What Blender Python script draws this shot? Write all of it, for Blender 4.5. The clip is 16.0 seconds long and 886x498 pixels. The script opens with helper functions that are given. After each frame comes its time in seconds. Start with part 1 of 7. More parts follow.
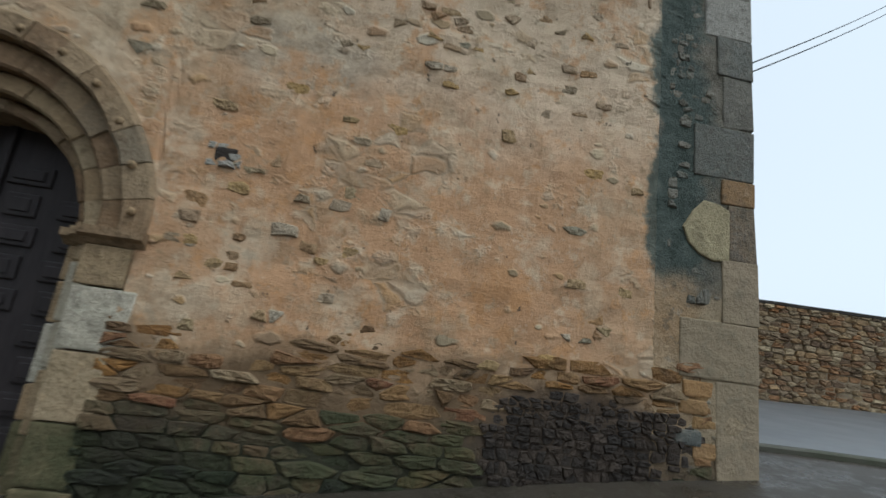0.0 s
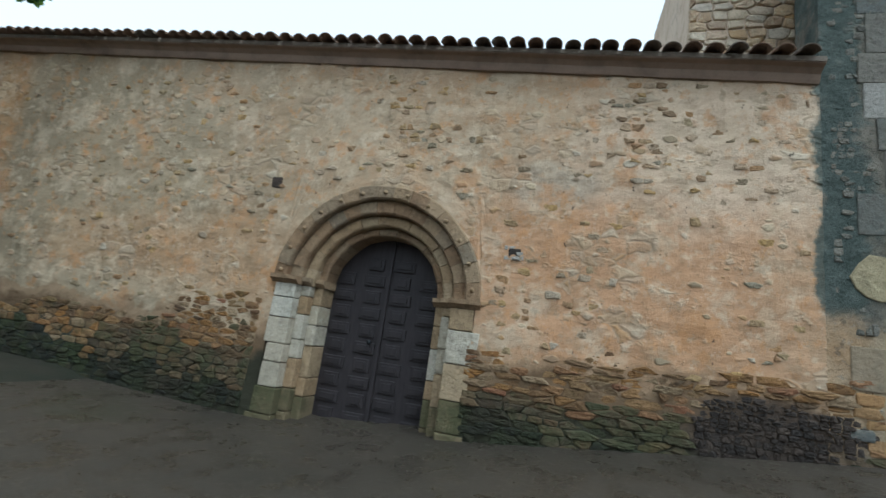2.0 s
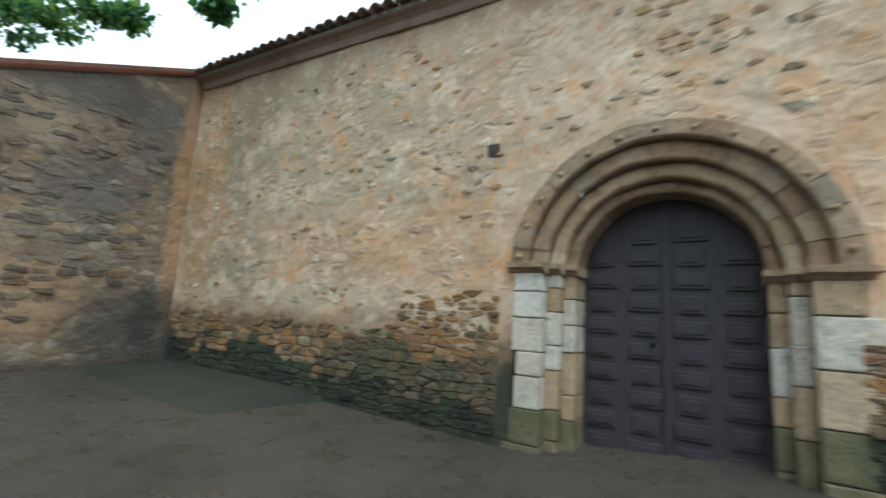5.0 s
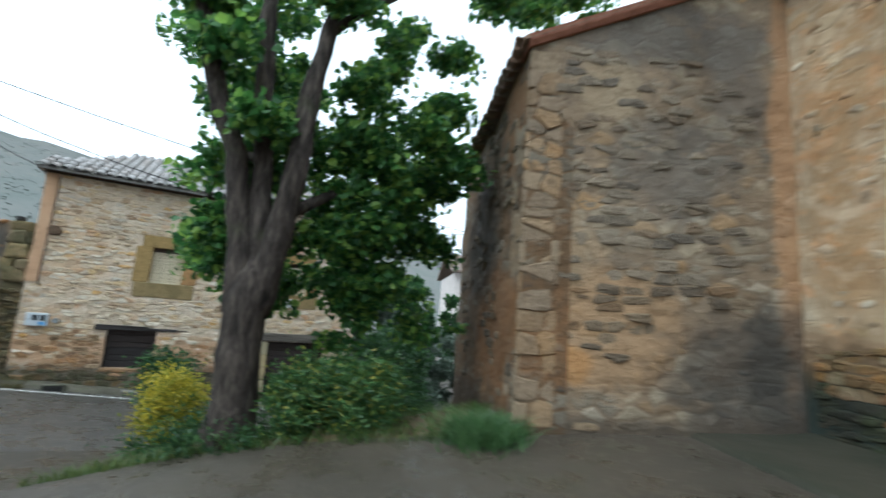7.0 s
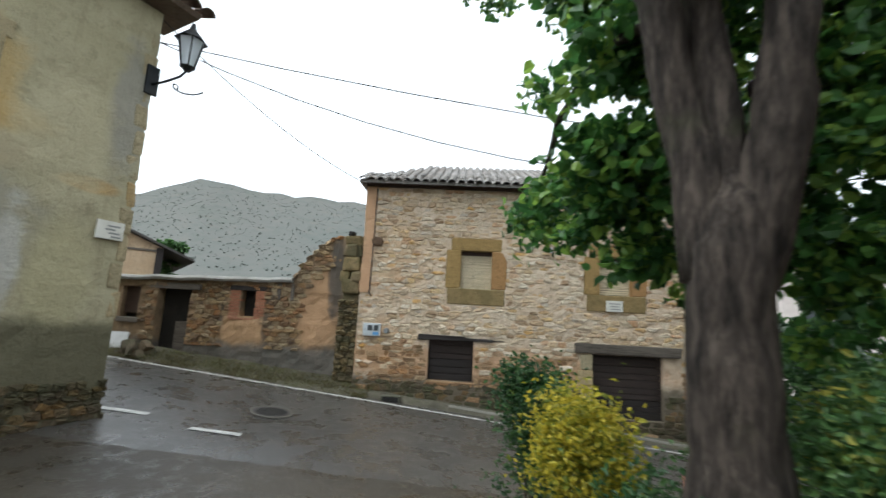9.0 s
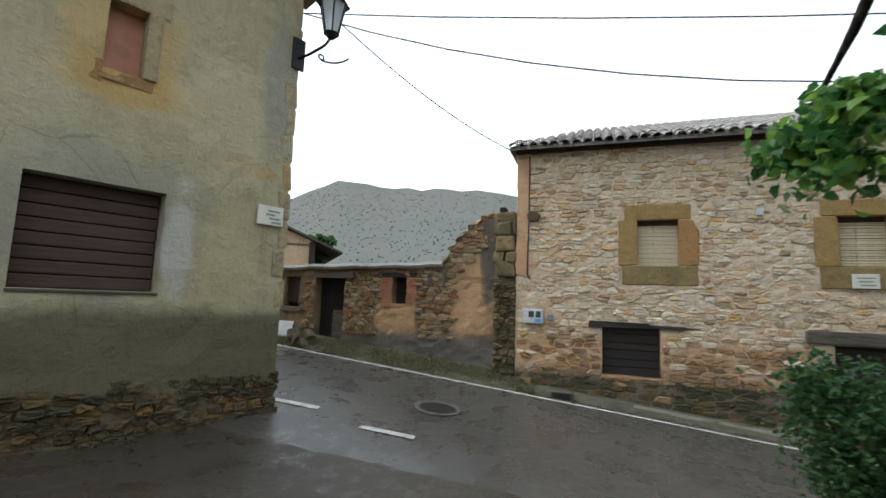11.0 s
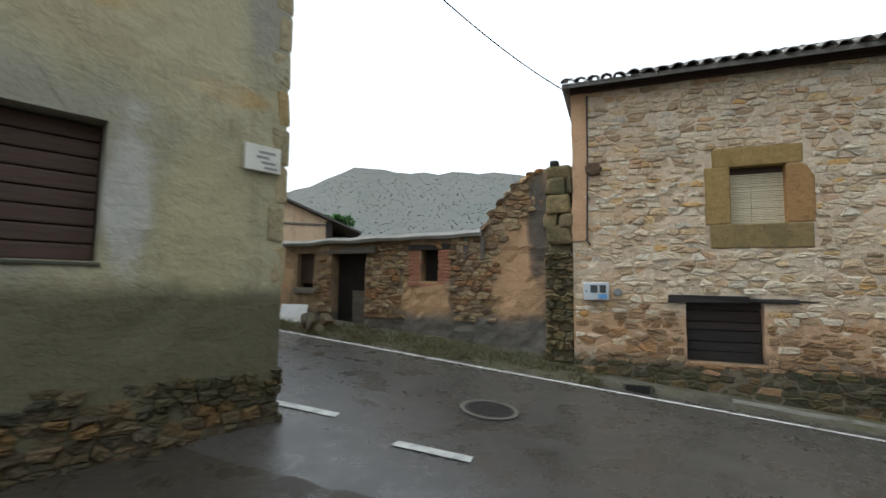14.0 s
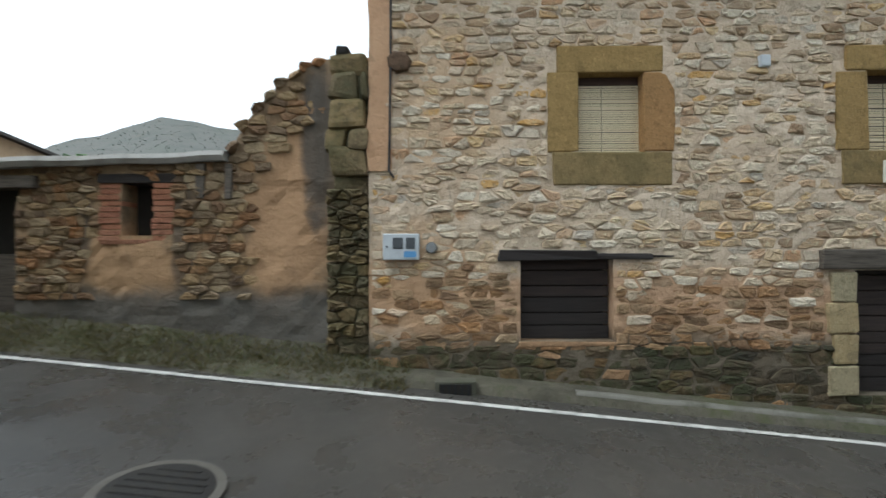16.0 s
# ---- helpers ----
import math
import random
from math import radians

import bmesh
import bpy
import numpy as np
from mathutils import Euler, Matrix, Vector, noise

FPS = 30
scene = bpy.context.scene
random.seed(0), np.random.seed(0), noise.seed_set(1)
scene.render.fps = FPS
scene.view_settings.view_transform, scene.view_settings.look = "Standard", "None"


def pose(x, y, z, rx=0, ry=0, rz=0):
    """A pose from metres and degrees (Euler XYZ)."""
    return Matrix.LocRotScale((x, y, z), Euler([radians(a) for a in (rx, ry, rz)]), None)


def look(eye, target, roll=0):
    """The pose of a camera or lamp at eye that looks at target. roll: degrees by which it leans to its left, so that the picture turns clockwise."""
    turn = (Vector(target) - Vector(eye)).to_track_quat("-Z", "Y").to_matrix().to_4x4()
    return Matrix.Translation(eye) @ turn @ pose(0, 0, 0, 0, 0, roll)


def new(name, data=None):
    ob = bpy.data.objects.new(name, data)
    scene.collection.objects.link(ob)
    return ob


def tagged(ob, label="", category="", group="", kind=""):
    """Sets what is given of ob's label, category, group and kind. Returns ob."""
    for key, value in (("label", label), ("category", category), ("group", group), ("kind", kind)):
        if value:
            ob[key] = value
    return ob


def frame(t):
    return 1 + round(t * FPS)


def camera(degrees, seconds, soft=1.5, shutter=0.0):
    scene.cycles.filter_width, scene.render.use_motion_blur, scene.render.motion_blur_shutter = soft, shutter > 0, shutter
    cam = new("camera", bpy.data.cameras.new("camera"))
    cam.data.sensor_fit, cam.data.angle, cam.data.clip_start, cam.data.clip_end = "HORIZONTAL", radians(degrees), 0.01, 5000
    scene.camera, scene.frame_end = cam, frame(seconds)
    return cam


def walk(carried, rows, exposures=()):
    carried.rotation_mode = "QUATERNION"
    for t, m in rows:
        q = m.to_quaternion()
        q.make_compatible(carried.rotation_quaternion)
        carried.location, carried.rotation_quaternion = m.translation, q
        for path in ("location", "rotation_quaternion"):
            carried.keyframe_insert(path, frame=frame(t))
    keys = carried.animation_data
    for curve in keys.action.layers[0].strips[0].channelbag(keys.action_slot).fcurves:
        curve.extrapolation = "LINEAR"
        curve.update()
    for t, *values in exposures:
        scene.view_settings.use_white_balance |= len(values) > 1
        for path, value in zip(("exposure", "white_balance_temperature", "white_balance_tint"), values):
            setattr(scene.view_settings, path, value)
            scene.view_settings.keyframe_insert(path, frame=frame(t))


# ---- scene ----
cam = camera(88.2, 16.0, shutter=0.5)
EXPOSURES = [(0.0, -0.02, 5600, 2), (1.0, 0.08, 5550, 1), (2.0, 0.42, 5250, 0), (3.2, 0.42, 5250, 0), (5.5, 1.0, 5200, -1), (7.0, 1.1, 5350, 0), (8.0, 1.15, 5800, 3), (9.0, 1.0, 5900, 4), (10.0, 0.9, 5900, 4), (12.5, 0.76, 5850, 4), (14.5, 0.76, 5850, 4), (16.0, 0.82, 5750, 3)]
PATH = [
    (0, (0.505, 1.767, 1.28), (0.726, 3.706, 1.717), 7.6),
    (0.5, (0.322, 1.251, 1.287), (0.438, 3.205, 1.697), 7.6),
    (1, (0.101, 0.587, 1.272), (-0.001, 2.546, 1.663), 7.8),
    (1.5, (-0.088, -0.034, 1.264), (-0.433, 1.896, 1.658), 7.9),
    (2, (-0.14, -0.46, 1.267), (-0.644, 1.437, 1.653), 8.0),
    (2.5, (-0.108, -0.65, 1.268), (-0.691, 1.226, 1.641), 7.9),
    (3, (-0.085, -0.744, 1.252), (-0.711, 1.117, 1.635), 8.0),
    (3.2, (-0.166, -0.708, 1.246), (-0.768, 1.157, 1.645), 7.9),
    (5.3, (-2.211, 0.729, 1.17), (-3.495, 2.237, 1.449), 3.4),
    (5.5, (-2.568, 0.839, 1.168), (-3.998, 2.208, 1.454), 3.9),
    (6, (-3.796, 1.002, 1.171), (-5.524, 1.968, 1.459), 4.3),
    (6.5, (-4.845, 0.887, 1.145), (-6.747, 1.436, 1.436), 4.5),
    (7, (-5.771, 0.47, 1.069), (-7.739, 0.641, 1.379), 4.3),
    (7.5, (-6.563, -0.057, 0.934), (-8.53, -0.23, 1.25), 3.6),
    (8, (-7.169, -0.546, 0.775), (-9.088, -1.009, 1.095), 3.0),
    (8.5, (-7.59, -0.984, 0.701), (-9.443, -1.662, 1.032), 3.0),
    (9, (-7.921, -1.368, 0.725), (-9.697, -2.233, 1.039), 3.1),
    (9.5, (-8.117, -1.679, 0.741), (-9.821, -2.684, 1.036), 3.5),
    (10, (-8.259, -1.968, 0.746), (-9.89, -3.09, 1.026), 3.3),
    (10.2, (-8.316, -2.076, 0.742), (-9.914, -3.248, 1.009), 3.1),
    (12.3, (-8.752, -3.032, 0.584), (-10.158, -4.437, 0.807), 0.6),
    (12.5, (-8.765, -3.087, 0.582), (-10.173, -4.489, 0.807), 0.3),
    (13, (-8.82, -3.218, 0.595), (-10.216, -4.633, 0.815), 0.4),
    (13.5, (-9.032, -3.463, 0.576), (-10.429, -4.88, 0.774), -0.0),
    (14, (-9.445, -3.746, 0.54), (-10.884, -5.126, 0.701), 0.7),
    (14.5, (-10.065, -4.059, 0.471), (-11.622, -5.308, 0.591), 0.8),
    (15, (-10.797, -4.281, 0.432), (-12.464, -5.384, 0.506), 0.1),
    (15.5, (-11.422, -4.496, 0.426), (-13.184, -5.442, 0.462), -0.5),
    (16, (-11.962, -4.627, 0.419), (-13.795, -5.426, 0.44), -0.2),
]
walk(cam, [(t, look(eye, aim, lean)) for t, eye, aim, lean in PATH], EXPOSURES)

# ---- world, sun ----
SUN_UP, SUN_TURN = radians(55), radians(138)
world = bpy.data.worlds.new("overcast_sky")
scene.world = world
world.use_nodes = True
wn = world.node_tree.nodes
wl = world.node_tree.links
wn.clear()
sky = wn.new("ShaderNodeTexSky")
sky.sky_type, sky.sun_disc = "NISHITA", False
sky.sun_elevation, sky.sun_rotation = SUN_UP, SUN_TURN
sky.dust_density, sky.air_density, sky.ozone_density = 4.0, 1.0, 0.6
pale = wn.new("ShaderNodeHueSaturation")
pale.inputs["Saturation"].default_value = 0.10
pale.inputs["Value"].default_value = 1.0
cloud = wn.new("ShaderNodeMix")
cloud.data_type = "RGBA"
cloud.inputs["Factor"].default_value = 0.55
cloud.inputs["B"].default_value = (9.5, 9.6, 9.8, 1)
back = wn.new("ShaderNodeBackground")
back.inputs["Strength"].default_value = 0.13
wout = wn.new("ShaderNodeOutputWorld")
wl.new(sky.outputs[0], pale.inputs["Color"])
wl.new(pale.outputs[0], cloud.inputs["A"])
wl.new(cloud.outputs["Result"], back.inputs["Color"])
wl.new(back.outputs[0], wout.inputs["Surface"])

sun_data = bpy.data.lights.new("sun", "SUN")
sun_data.energy, sun_data.angle, sun_data.color = 1.0, radians(30), (1.0, 0.97, 0.92)
sun = new("sun", sun_data)
sun.matrix_world = look((math.sin(SUN_TURN) * 30, math.cos(SUN_TURN) * 30, 48), (0, 0, 0))

# ---- node materials ----


class Nodes:
    """A small builder of node materials."""

    def __init__(self, name):
        self.m = bpy.data.materials.new(name)
        self.m.use_nodes = True
        self.t = self.m.node_tree
        self.bsdf = self.t.nodes["Principled BSDF"]
        self.co = self.t.nodes.new("ShaderNodeTexCoord").outputs["Object"]

    def n(self, kind, **inputs):
        node = self.t.nodes.new(kind)
        for k, v in inputs.items():
            self.put(node.inputs[k.replace("_", " ")], v)
        return node

    def put(self, socket, v):
        if isinstance(v, bpy.types.NodeSocket):
            self.t.links.new(v, socket)
        else:
            socket.default_value = v

    def noise(self, scale, detail=4.0, rough=0.6, co=None, stretch=None, shift=0.0):
        co = self.co if co is None else co
        if stretch or shift:
            mp = self.n("ShaderNodeMapping", Vector=co)
            mp.inputs["Scale"].default_value = stretch or (1, 1, 1)
            mp.inputs["Location"].default_value = (shift, shift * 0.7, shift * 1.3)
            co = mp.outputs[0]
        return self.n("ShaderNodeTexNoise", Vector=co, Scale=scale, Detail=detail, Roughness=rough).outputs["Fac"]

    def cells(self, scale, out="Distance", feature="F1", co=None):
        node = self.n("ShaderNodeTexVoronoi", Vector=self.co if co is None else co, Scale=scale)
        node.feature = feature
        return node.outputs[out]

    def math(self, op, a, b=0.0, clamp=False):
        node = self.t.nodes.new("ShaderNodeMath")
        node.operation, node.use_clamp = op, clamp
        self.put(node.inputs[0], a)
        self.put(node.inputs[1], b)
        return node.outputs[0]

    def ramp(self, fac, stops):
        node = self.n("ShaderNodeValToRGB", Fac=fac)
        e = node.color_ramp.elements
        while len(e) < len(stops):
            e.new(0.5)
        for el, (p, c) in zip(e, stops):
            el.position = p
            el.color = (*c, 1) if len(c) == 3 else c
        return node.outputs[0]

    def step(self, fac, lo, hi):
        node = self.n("ShaderNodeMapRange", Value=fac, From_Min=lo, From_Max=hi)
        node.interpolation_type = "SMOOTHSTEP"
        return node.outputs[0]

    def mix(self, fac, a, b, mode="MIX"):
        node = self.t.nodes.new("ShaderNodeMix")
        node.data_type, node.blend_type = "RGBA", mode
        for key, v in (("Factor", fac), ("A", a), ("B", b)):
            sock = [s for s in node.inputs if s.name == key and (s.type == "RGBA" or key == "Factor" and s.type == "VALUE")][0]
            if not isinstance(v, bpy.types.NodeSocket) and key != "Factor" and len(v) == 3:
                v = (*v, 1)
            self.put(sock, v)
        return [s for s in node.outputs if s.type == "RGBA"][0]

    def axes(self):
        sp = self.n("ShaderNodeSeparateXYZ", Vector=self.co)
        return sp.outputs[0], sp.outputs[1], sp.outputs[2]

    def blob(self, x, z, rx, rz, ragged=0.5, soft=0.25, scale=1.6):
        """A stain or patch with a ragged outline round (x, z) on an upright wall."""
        ax, _, az = self.axes()
        dx = self.math("DIVIDE", self.math("SUBTRACT", ax, x), rx)
        dz = self.math("DIVIDE", self.math("SUBTRACT", az, z), rz)
        d = self.math("SQRT", self.math("ADD", self.math("MULTIPLY", dx, dx), self.math("MULTIPLY", dz, dz)))
        d = self.math("ADD", d, self.math("MULTIPLY", self.math("SUBTRACT", self.noise(scale, 6, 0.65), 0.5), ragged * 2))
        return self.math("SUBTRACT", 1.0, self.step(d, 1 - soft, 1 + soft))

    def showing(self, c, mask, scale, colors, joint=(0.16, 0.13, 0.09)):
        """Rubble that shows through where mask is high: colour and height."""
        warp = self.mix(0.10, self.co, self.n("ShaderNodeTexNoise", Vector=self.co, Scale=5.0, Detail=3.0).outputs["Color"], "ADD")
        mp = self.n("ShaderNodeMapping", Vector=warp)
        mp.inputs["Scale"].default_value = (0.62, 0.62, 1.15)
        edge = self.cells(scale, "Distance", "DISTANCE_TO_EDGE", mp.outputs[0])
        tint = self.cells(scale, "Color", "F1", mp.outputs[0])
        pick = self.n("ShaderNodeSeparateColor", Color=tint)
        s = self.ramp(pick.outputs[0], [(i / (len(colors) - 1), q) for i, q in enumerate(colors)])
        s = self.mix(self.math("SUBTRACT", 1.0, self.step(edge, 0.02, 0.10)), s, joint)
        m2 = self.math("MULTIPLY", mask, self.step(self.math("ADD", pick.outputs[1], mask), 0.8, 1.15))
        return self.mix(m2, c, s), self.math("MULTIPLY", self.step(edge, 0.0, 0.16), m2)

    def dots(self, c, scale, colors, share=0.3, size=0.3, stretch=(0.65, 0.65, 1.15), shift=0.0):
        """Single stones that show in a coat: colour and height."""
        warp = self.mix(0.09, self.co, self.n("ShaderNodeTexNoise", Vector=self.co, Scale=9.0, Detail=3.0).outputs["Color"], "ADD")
        mp = self.n("ShaderNodeMapping", Vector=warp)
        mp.inputs["Scale"].default_value = stretch
        mp.inputs["Location"].default_value = (shift, shift, shift)
        d, tint = self.cells(scale, "Distance", "F1", mp.outputs[0]), self.cells(scale, "Color", "F1", mp.outputs[0])
        pick = self.n("ShaderNodeSeparateColor", Color=tint)
        s = self.ramp(pick.outputs[0], [(i / (len(colors) - 1), q) for i, q in enumerate(colors)])
        on = self.step(pick.outputs[1], 1 - share - 0.01, 1 - share + 0.01)
        m = self.math("MULTIPLY", on, self.math("SUBTRACT", 1.0, self.step(d, size * 0.75, size * 1.1)))
        return self.mix(m, c, s), m

    def done(self, color, rough=0.9, bumps=(), spec=0.3, metal=0.0):
        self.put(self.bsdf.inputs["Base Color"], color if isinstance(color, bpy.types.NodeSocket) else (*color, 1))
        self.put(self.bsdf.inputs["Roughness"], rough)
        self.bsdf.inputs["Specular IOR Level"].default_value = spec
        self.bsdf.inputs["Metallic"].default_value = metal
        last = None
        for h, strength, dist in bumps:
            b = self.n("ShaderNodeBump", Height=h, Strength=strength, Distance=dist)
            if last:
                self.t.links.new(last, b.inputs["Normal"])
            last = b.outputs[0]
        if last:
            self.t.links.new(last, self.bsdf.inputs["Normal"])
        return self.m


def stone_mat(name, colors, per="object", moss=0.0, bump=0.6, rough=0.9):
    """Rough stone: a colour of its own for each piece, grain, lichen, pits."""
    k = Nodes(name)
    if per == "object":
        r = k.t.nodes.new("ShaderNodeObjectInfo").outputs["Random"]
    else:
        r = k.t.nodes.new("ShaderNodeNewGeometry").outputs["Random Per Island"]
    c = k.ramp(r, [(i / max(1, len(colors) - 1), q) for i, q in enumerate(colors)])
    big = k.noise(3.0, 5, 0.65, k.t.nodes["Texture Coordinate"].outputs["Object"])
    geo = k.t.nodes.new("ShaderNodeNewGeometry").outputs["Position"]
    world_n = k.noise(5.0, 6, 0.7, geo)
    fine = k.noise(38.0, 5, 0.7, geo)
    mid = tuple(sum(q[i] for q in colors) / len(colors) for i in range(3))
    c = k.mix(k.math("MULTIPLY", k.step(world_n, 0.38, 0.70), 0.38), c, mid)
    c = k.mix(k.math("MULTIPLY", k.step(k.noise(11.0, 6, 0.7, geo), 0.52, 0.66), 0.5), c, tuple(q * 0.45 for q in mid))
    c = k.mix(k.math("MULTIPLY", k.step(k.noise(6.0, 7, 0.7, geo, shift=9.0), 0.54, 0.62), 0.5), c, tuple(q * 0.6 for q in mid))
    c = k.mix(k.math("MULTIPLY", k.step(k.noise(15.0, 6, 0.7, geo), 0.55, 0.66), 0.45), c, tuple(min(0.7, q * 1.5) for q in mid))
    c = k.mix(k.math("MULTIPLY", k.step(fine, 0.48, 0.75), 0.5), c, tuple(q * 0.35 for q in mid))
    if moss:
        c = k.mix(k.math("MULTIPLY", k.step(k.noise(2.6, 6, 0.7, geo), 0.40, 0.62), moss), c, (0.045, 0.055, 0.022))
    return k.done(c, rough, [(world_n, bump * 0.8, 0.04), (k.noise(14.0, 6, 0.7, geo), bump * 1.3, 0.03), (fine, bump * 1.2, 0.012)], 0.25)


def plain_mat(name, color, rough=0.6, vary=0.25, scale=6.0, bump=0.25, metal=0.0, dirt=(0.08, 0.07, 0.05), spec=0.3):
    k = Nodes(name)
    a, b = k.noise(scale, 5, 0.65), k.noise(scale * 9, 4, 0.65)
    c = k.mix(k.math("MULTIPLY", k.step(a, 0.4, 0.75), vary), color, dirt)
    c = k.mix(k.math("MULTIPLY", k.step(b, 0.5, 0.85), vary * 0.6), c, dirt)
    r = k.math("ADD", rough - 0.1, k.math("MULTIPLY", a, 0.2))
    return k.done(c, r, [(a, bump * 0.5, 0.02), (b, bump, 0.004)], spec, metal)


def wood_mat(name, color, dark, along=(1.0, 8.0, 14.0), rough=0.75):
    k = Nodes(name)
    r = k.t.nodes.new("ShaderNodeObjectInfo").outputs["Random"]
    g = k.noise(3.0, 6, 0.7, stretch=along)
    f = k.noise(9.0, 5, 0.7, stretch=along)
    c = k.mix(k.step(g, 0.35, 0.7), color, dark)
    c = k.mix(k.math("MULTIPLY", r, 0.35), c, dark)
    return k.done(c, rough, [(g, 0.3, 0.01), (f, 0.5, 0.004)], 0.3)


def mottle(k, c, layers):
    """Ragged blotches: (scale, low, high, share, colour)."""
    for i, (sc, lo, hi, amount, col) in enumerate(layers):
        c = k.mix(k.math("MULTIPLY", k.step(k.noise(sc, 7, 0.68, shift=3.7 + 5.1 * i), lo, hi), amount), c, col)
    return c


def church_plaster():
    k = Nodes("old_lime_plaster")
    n1, n2, n3 = k.noise(0.8, 7, 0.7), k.noise(5.0, 8, 0.75), k.noise(30.0, 6, 0.75)
    x, _, z = k.axes()
    c = k.ramp(n1, [(0.32, (0.37, 0.285, 0.185)), (0.46, (0.45, 0.34, 0.22)), (0.56, (0.43, 0.295, 0.175)), (0.7, (0.51, 0.40, 0.275))])
    c = k.mix(k.math("MULTIPLY", k.blob(-7.6, 2.8, 3.6, 2.4, 0.7, 0.5, 0.7), 0.8), c, (0.240, 0.198, 0.128))
    c = k.mix(k.math("MULTIPLY", k.blob(-6.6, 3.0, 1.6, 0.9, 1.0, 0.5, 1.1), 0.55), c, (0.40, 0.31, 0.195))
    c = k.mix(k.math("MULTIPLY", k.blob(-9.75, 3.2, 0.5, 2.2, 0.6, 0.5, 1.2), 0.8), c, (0.36, 0.215, 0.10))
    c = k.mix(k.math("MULTIPLY", k.blob(-6.4, 2.0, 1.3, 0.5, 0.9, 0.5, 1.3), 0.6), c, (0.46, 0.29, 0.155))
    c = k.mix(k.math("MULTIPLY", k.blob(0.55, 2.2, 2.1, 1.3, 0.8, 0.5, 1.1), 0.9), c, (0.46, 0.26, 0.135))
    c = k.mix(k.math("MULTIPLY", k.blob(-4.6, 1.9, 1.5, 0.6, 0.9, 0.5, 1.3), 0.7), c, (0.45, 0.275, 0.145))
    c = k.mix(k.math("MULTIPLY", k.blob(1.5, 3.75, 1.6, 0.9, 0.9, 0.5, 1.4), 0.75), c, (0.60, 0.46, 0.325))
    c = k.mix(k.math("MULTIPLY", k.blob(-7.0, 1.35, 2.6, 0.35, 0.9, 0.5, 1.6), 0.6), c, (0.37, 0.30, 0.20))
    c = k.mix(k.math("MULTIPLY", k.blob(-0.35, 3.2, 0.5, 0.3, 0.9, 0.3, 2.0), 0.5), c, (0.40, 0.36, 0.28))
    c = mottle(k, c, [(2.6, 0.52, 0.62, 0.5, (0.54, 0.41, 0.27)), (3.2, 0.53, 0.63, 0.4, (0.33, 0.235, 0.14)), (6.0, 0.56, 0.64, 0.5, (0.57, 0.45, 0.31)),
                      (8.0, 0.60, 0.65, 0.5, (0.27, 0.185, 0.105)), (5.0, 0.56, 0.64, 0.6, (0.48, 0.25, 0.105)), (1.7, 0.54, 0.64, 0.55, (0.55, 0.43, 0.295)), (2.1, 0.55, 0.66, 0.6, (0.47, 0.245, 0.105)), (6.5, 0.60, 0.65, 0.35, (0.33, 0.285, 0.20)), (15.0, 0.63, 0.67, 0.5, (0.19, 0.13, 0.08))])
    bare = k.step(k.noise(1.4, 6, 0.7, shift=31.0), 0.50, 0.60)
    STONES = [(0.42, 0.26, 0.12), (0.29, 0.22, 0.135), (0.50, 0.39, 0.25), (0.33, 0.19, 0.095), (0.52, 0.44, 0.32), (0.24, 0.165, 0.10)]
    c, hgt = k.showing(c, k.math("MULTIPLY", bare, 0.6), 6.5, STONES, (0.34, 0.26, 0.17))
    c, up = k.dots(c, 5.0, STONES, 0.28, 0.30)
    c, up2 = k.dots(c, 9.0, STONES, 0.30, 0.32, shift=7.0)
    pit = k.math("SUBTRACT", 1.0, k.step(k.noise(11.0, 3, 0.6), 0.27, 0.33))
    c = k.mix(k.math("MULTIPLY", pit, 0.85), c, (0.075, 0.055, 0.038))
    c = k.mix(k.math("MULTIPLY", k.step(n3, 0.54, 0.72), 0.14), c, (0.20, 0.14, 0.085))
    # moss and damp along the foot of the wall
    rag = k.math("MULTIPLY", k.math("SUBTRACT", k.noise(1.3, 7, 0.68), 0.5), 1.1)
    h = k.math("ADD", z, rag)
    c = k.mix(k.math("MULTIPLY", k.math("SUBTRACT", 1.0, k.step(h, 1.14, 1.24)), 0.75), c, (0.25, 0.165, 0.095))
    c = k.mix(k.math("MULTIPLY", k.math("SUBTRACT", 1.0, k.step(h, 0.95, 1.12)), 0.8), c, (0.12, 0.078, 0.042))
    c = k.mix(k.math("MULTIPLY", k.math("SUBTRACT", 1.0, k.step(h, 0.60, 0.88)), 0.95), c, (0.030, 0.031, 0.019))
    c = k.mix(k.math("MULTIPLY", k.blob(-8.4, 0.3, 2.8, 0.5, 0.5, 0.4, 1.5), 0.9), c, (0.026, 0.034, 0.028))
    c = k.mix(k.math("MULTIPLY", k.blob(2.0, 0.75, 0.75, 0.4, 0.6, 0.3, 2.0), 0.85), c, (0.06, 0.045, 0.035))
    c = green_coat(k, c, 2.34)
    return k.done(c, 0.92, [(n2, 0.55, 0.05), (hgt, 0.5, 0.03), (up, 0.7, 0.02), (up2, 0.7, 0.014), (pit, -0.9, 0.025), (n3, 0.35, 0.010)], 0.2)


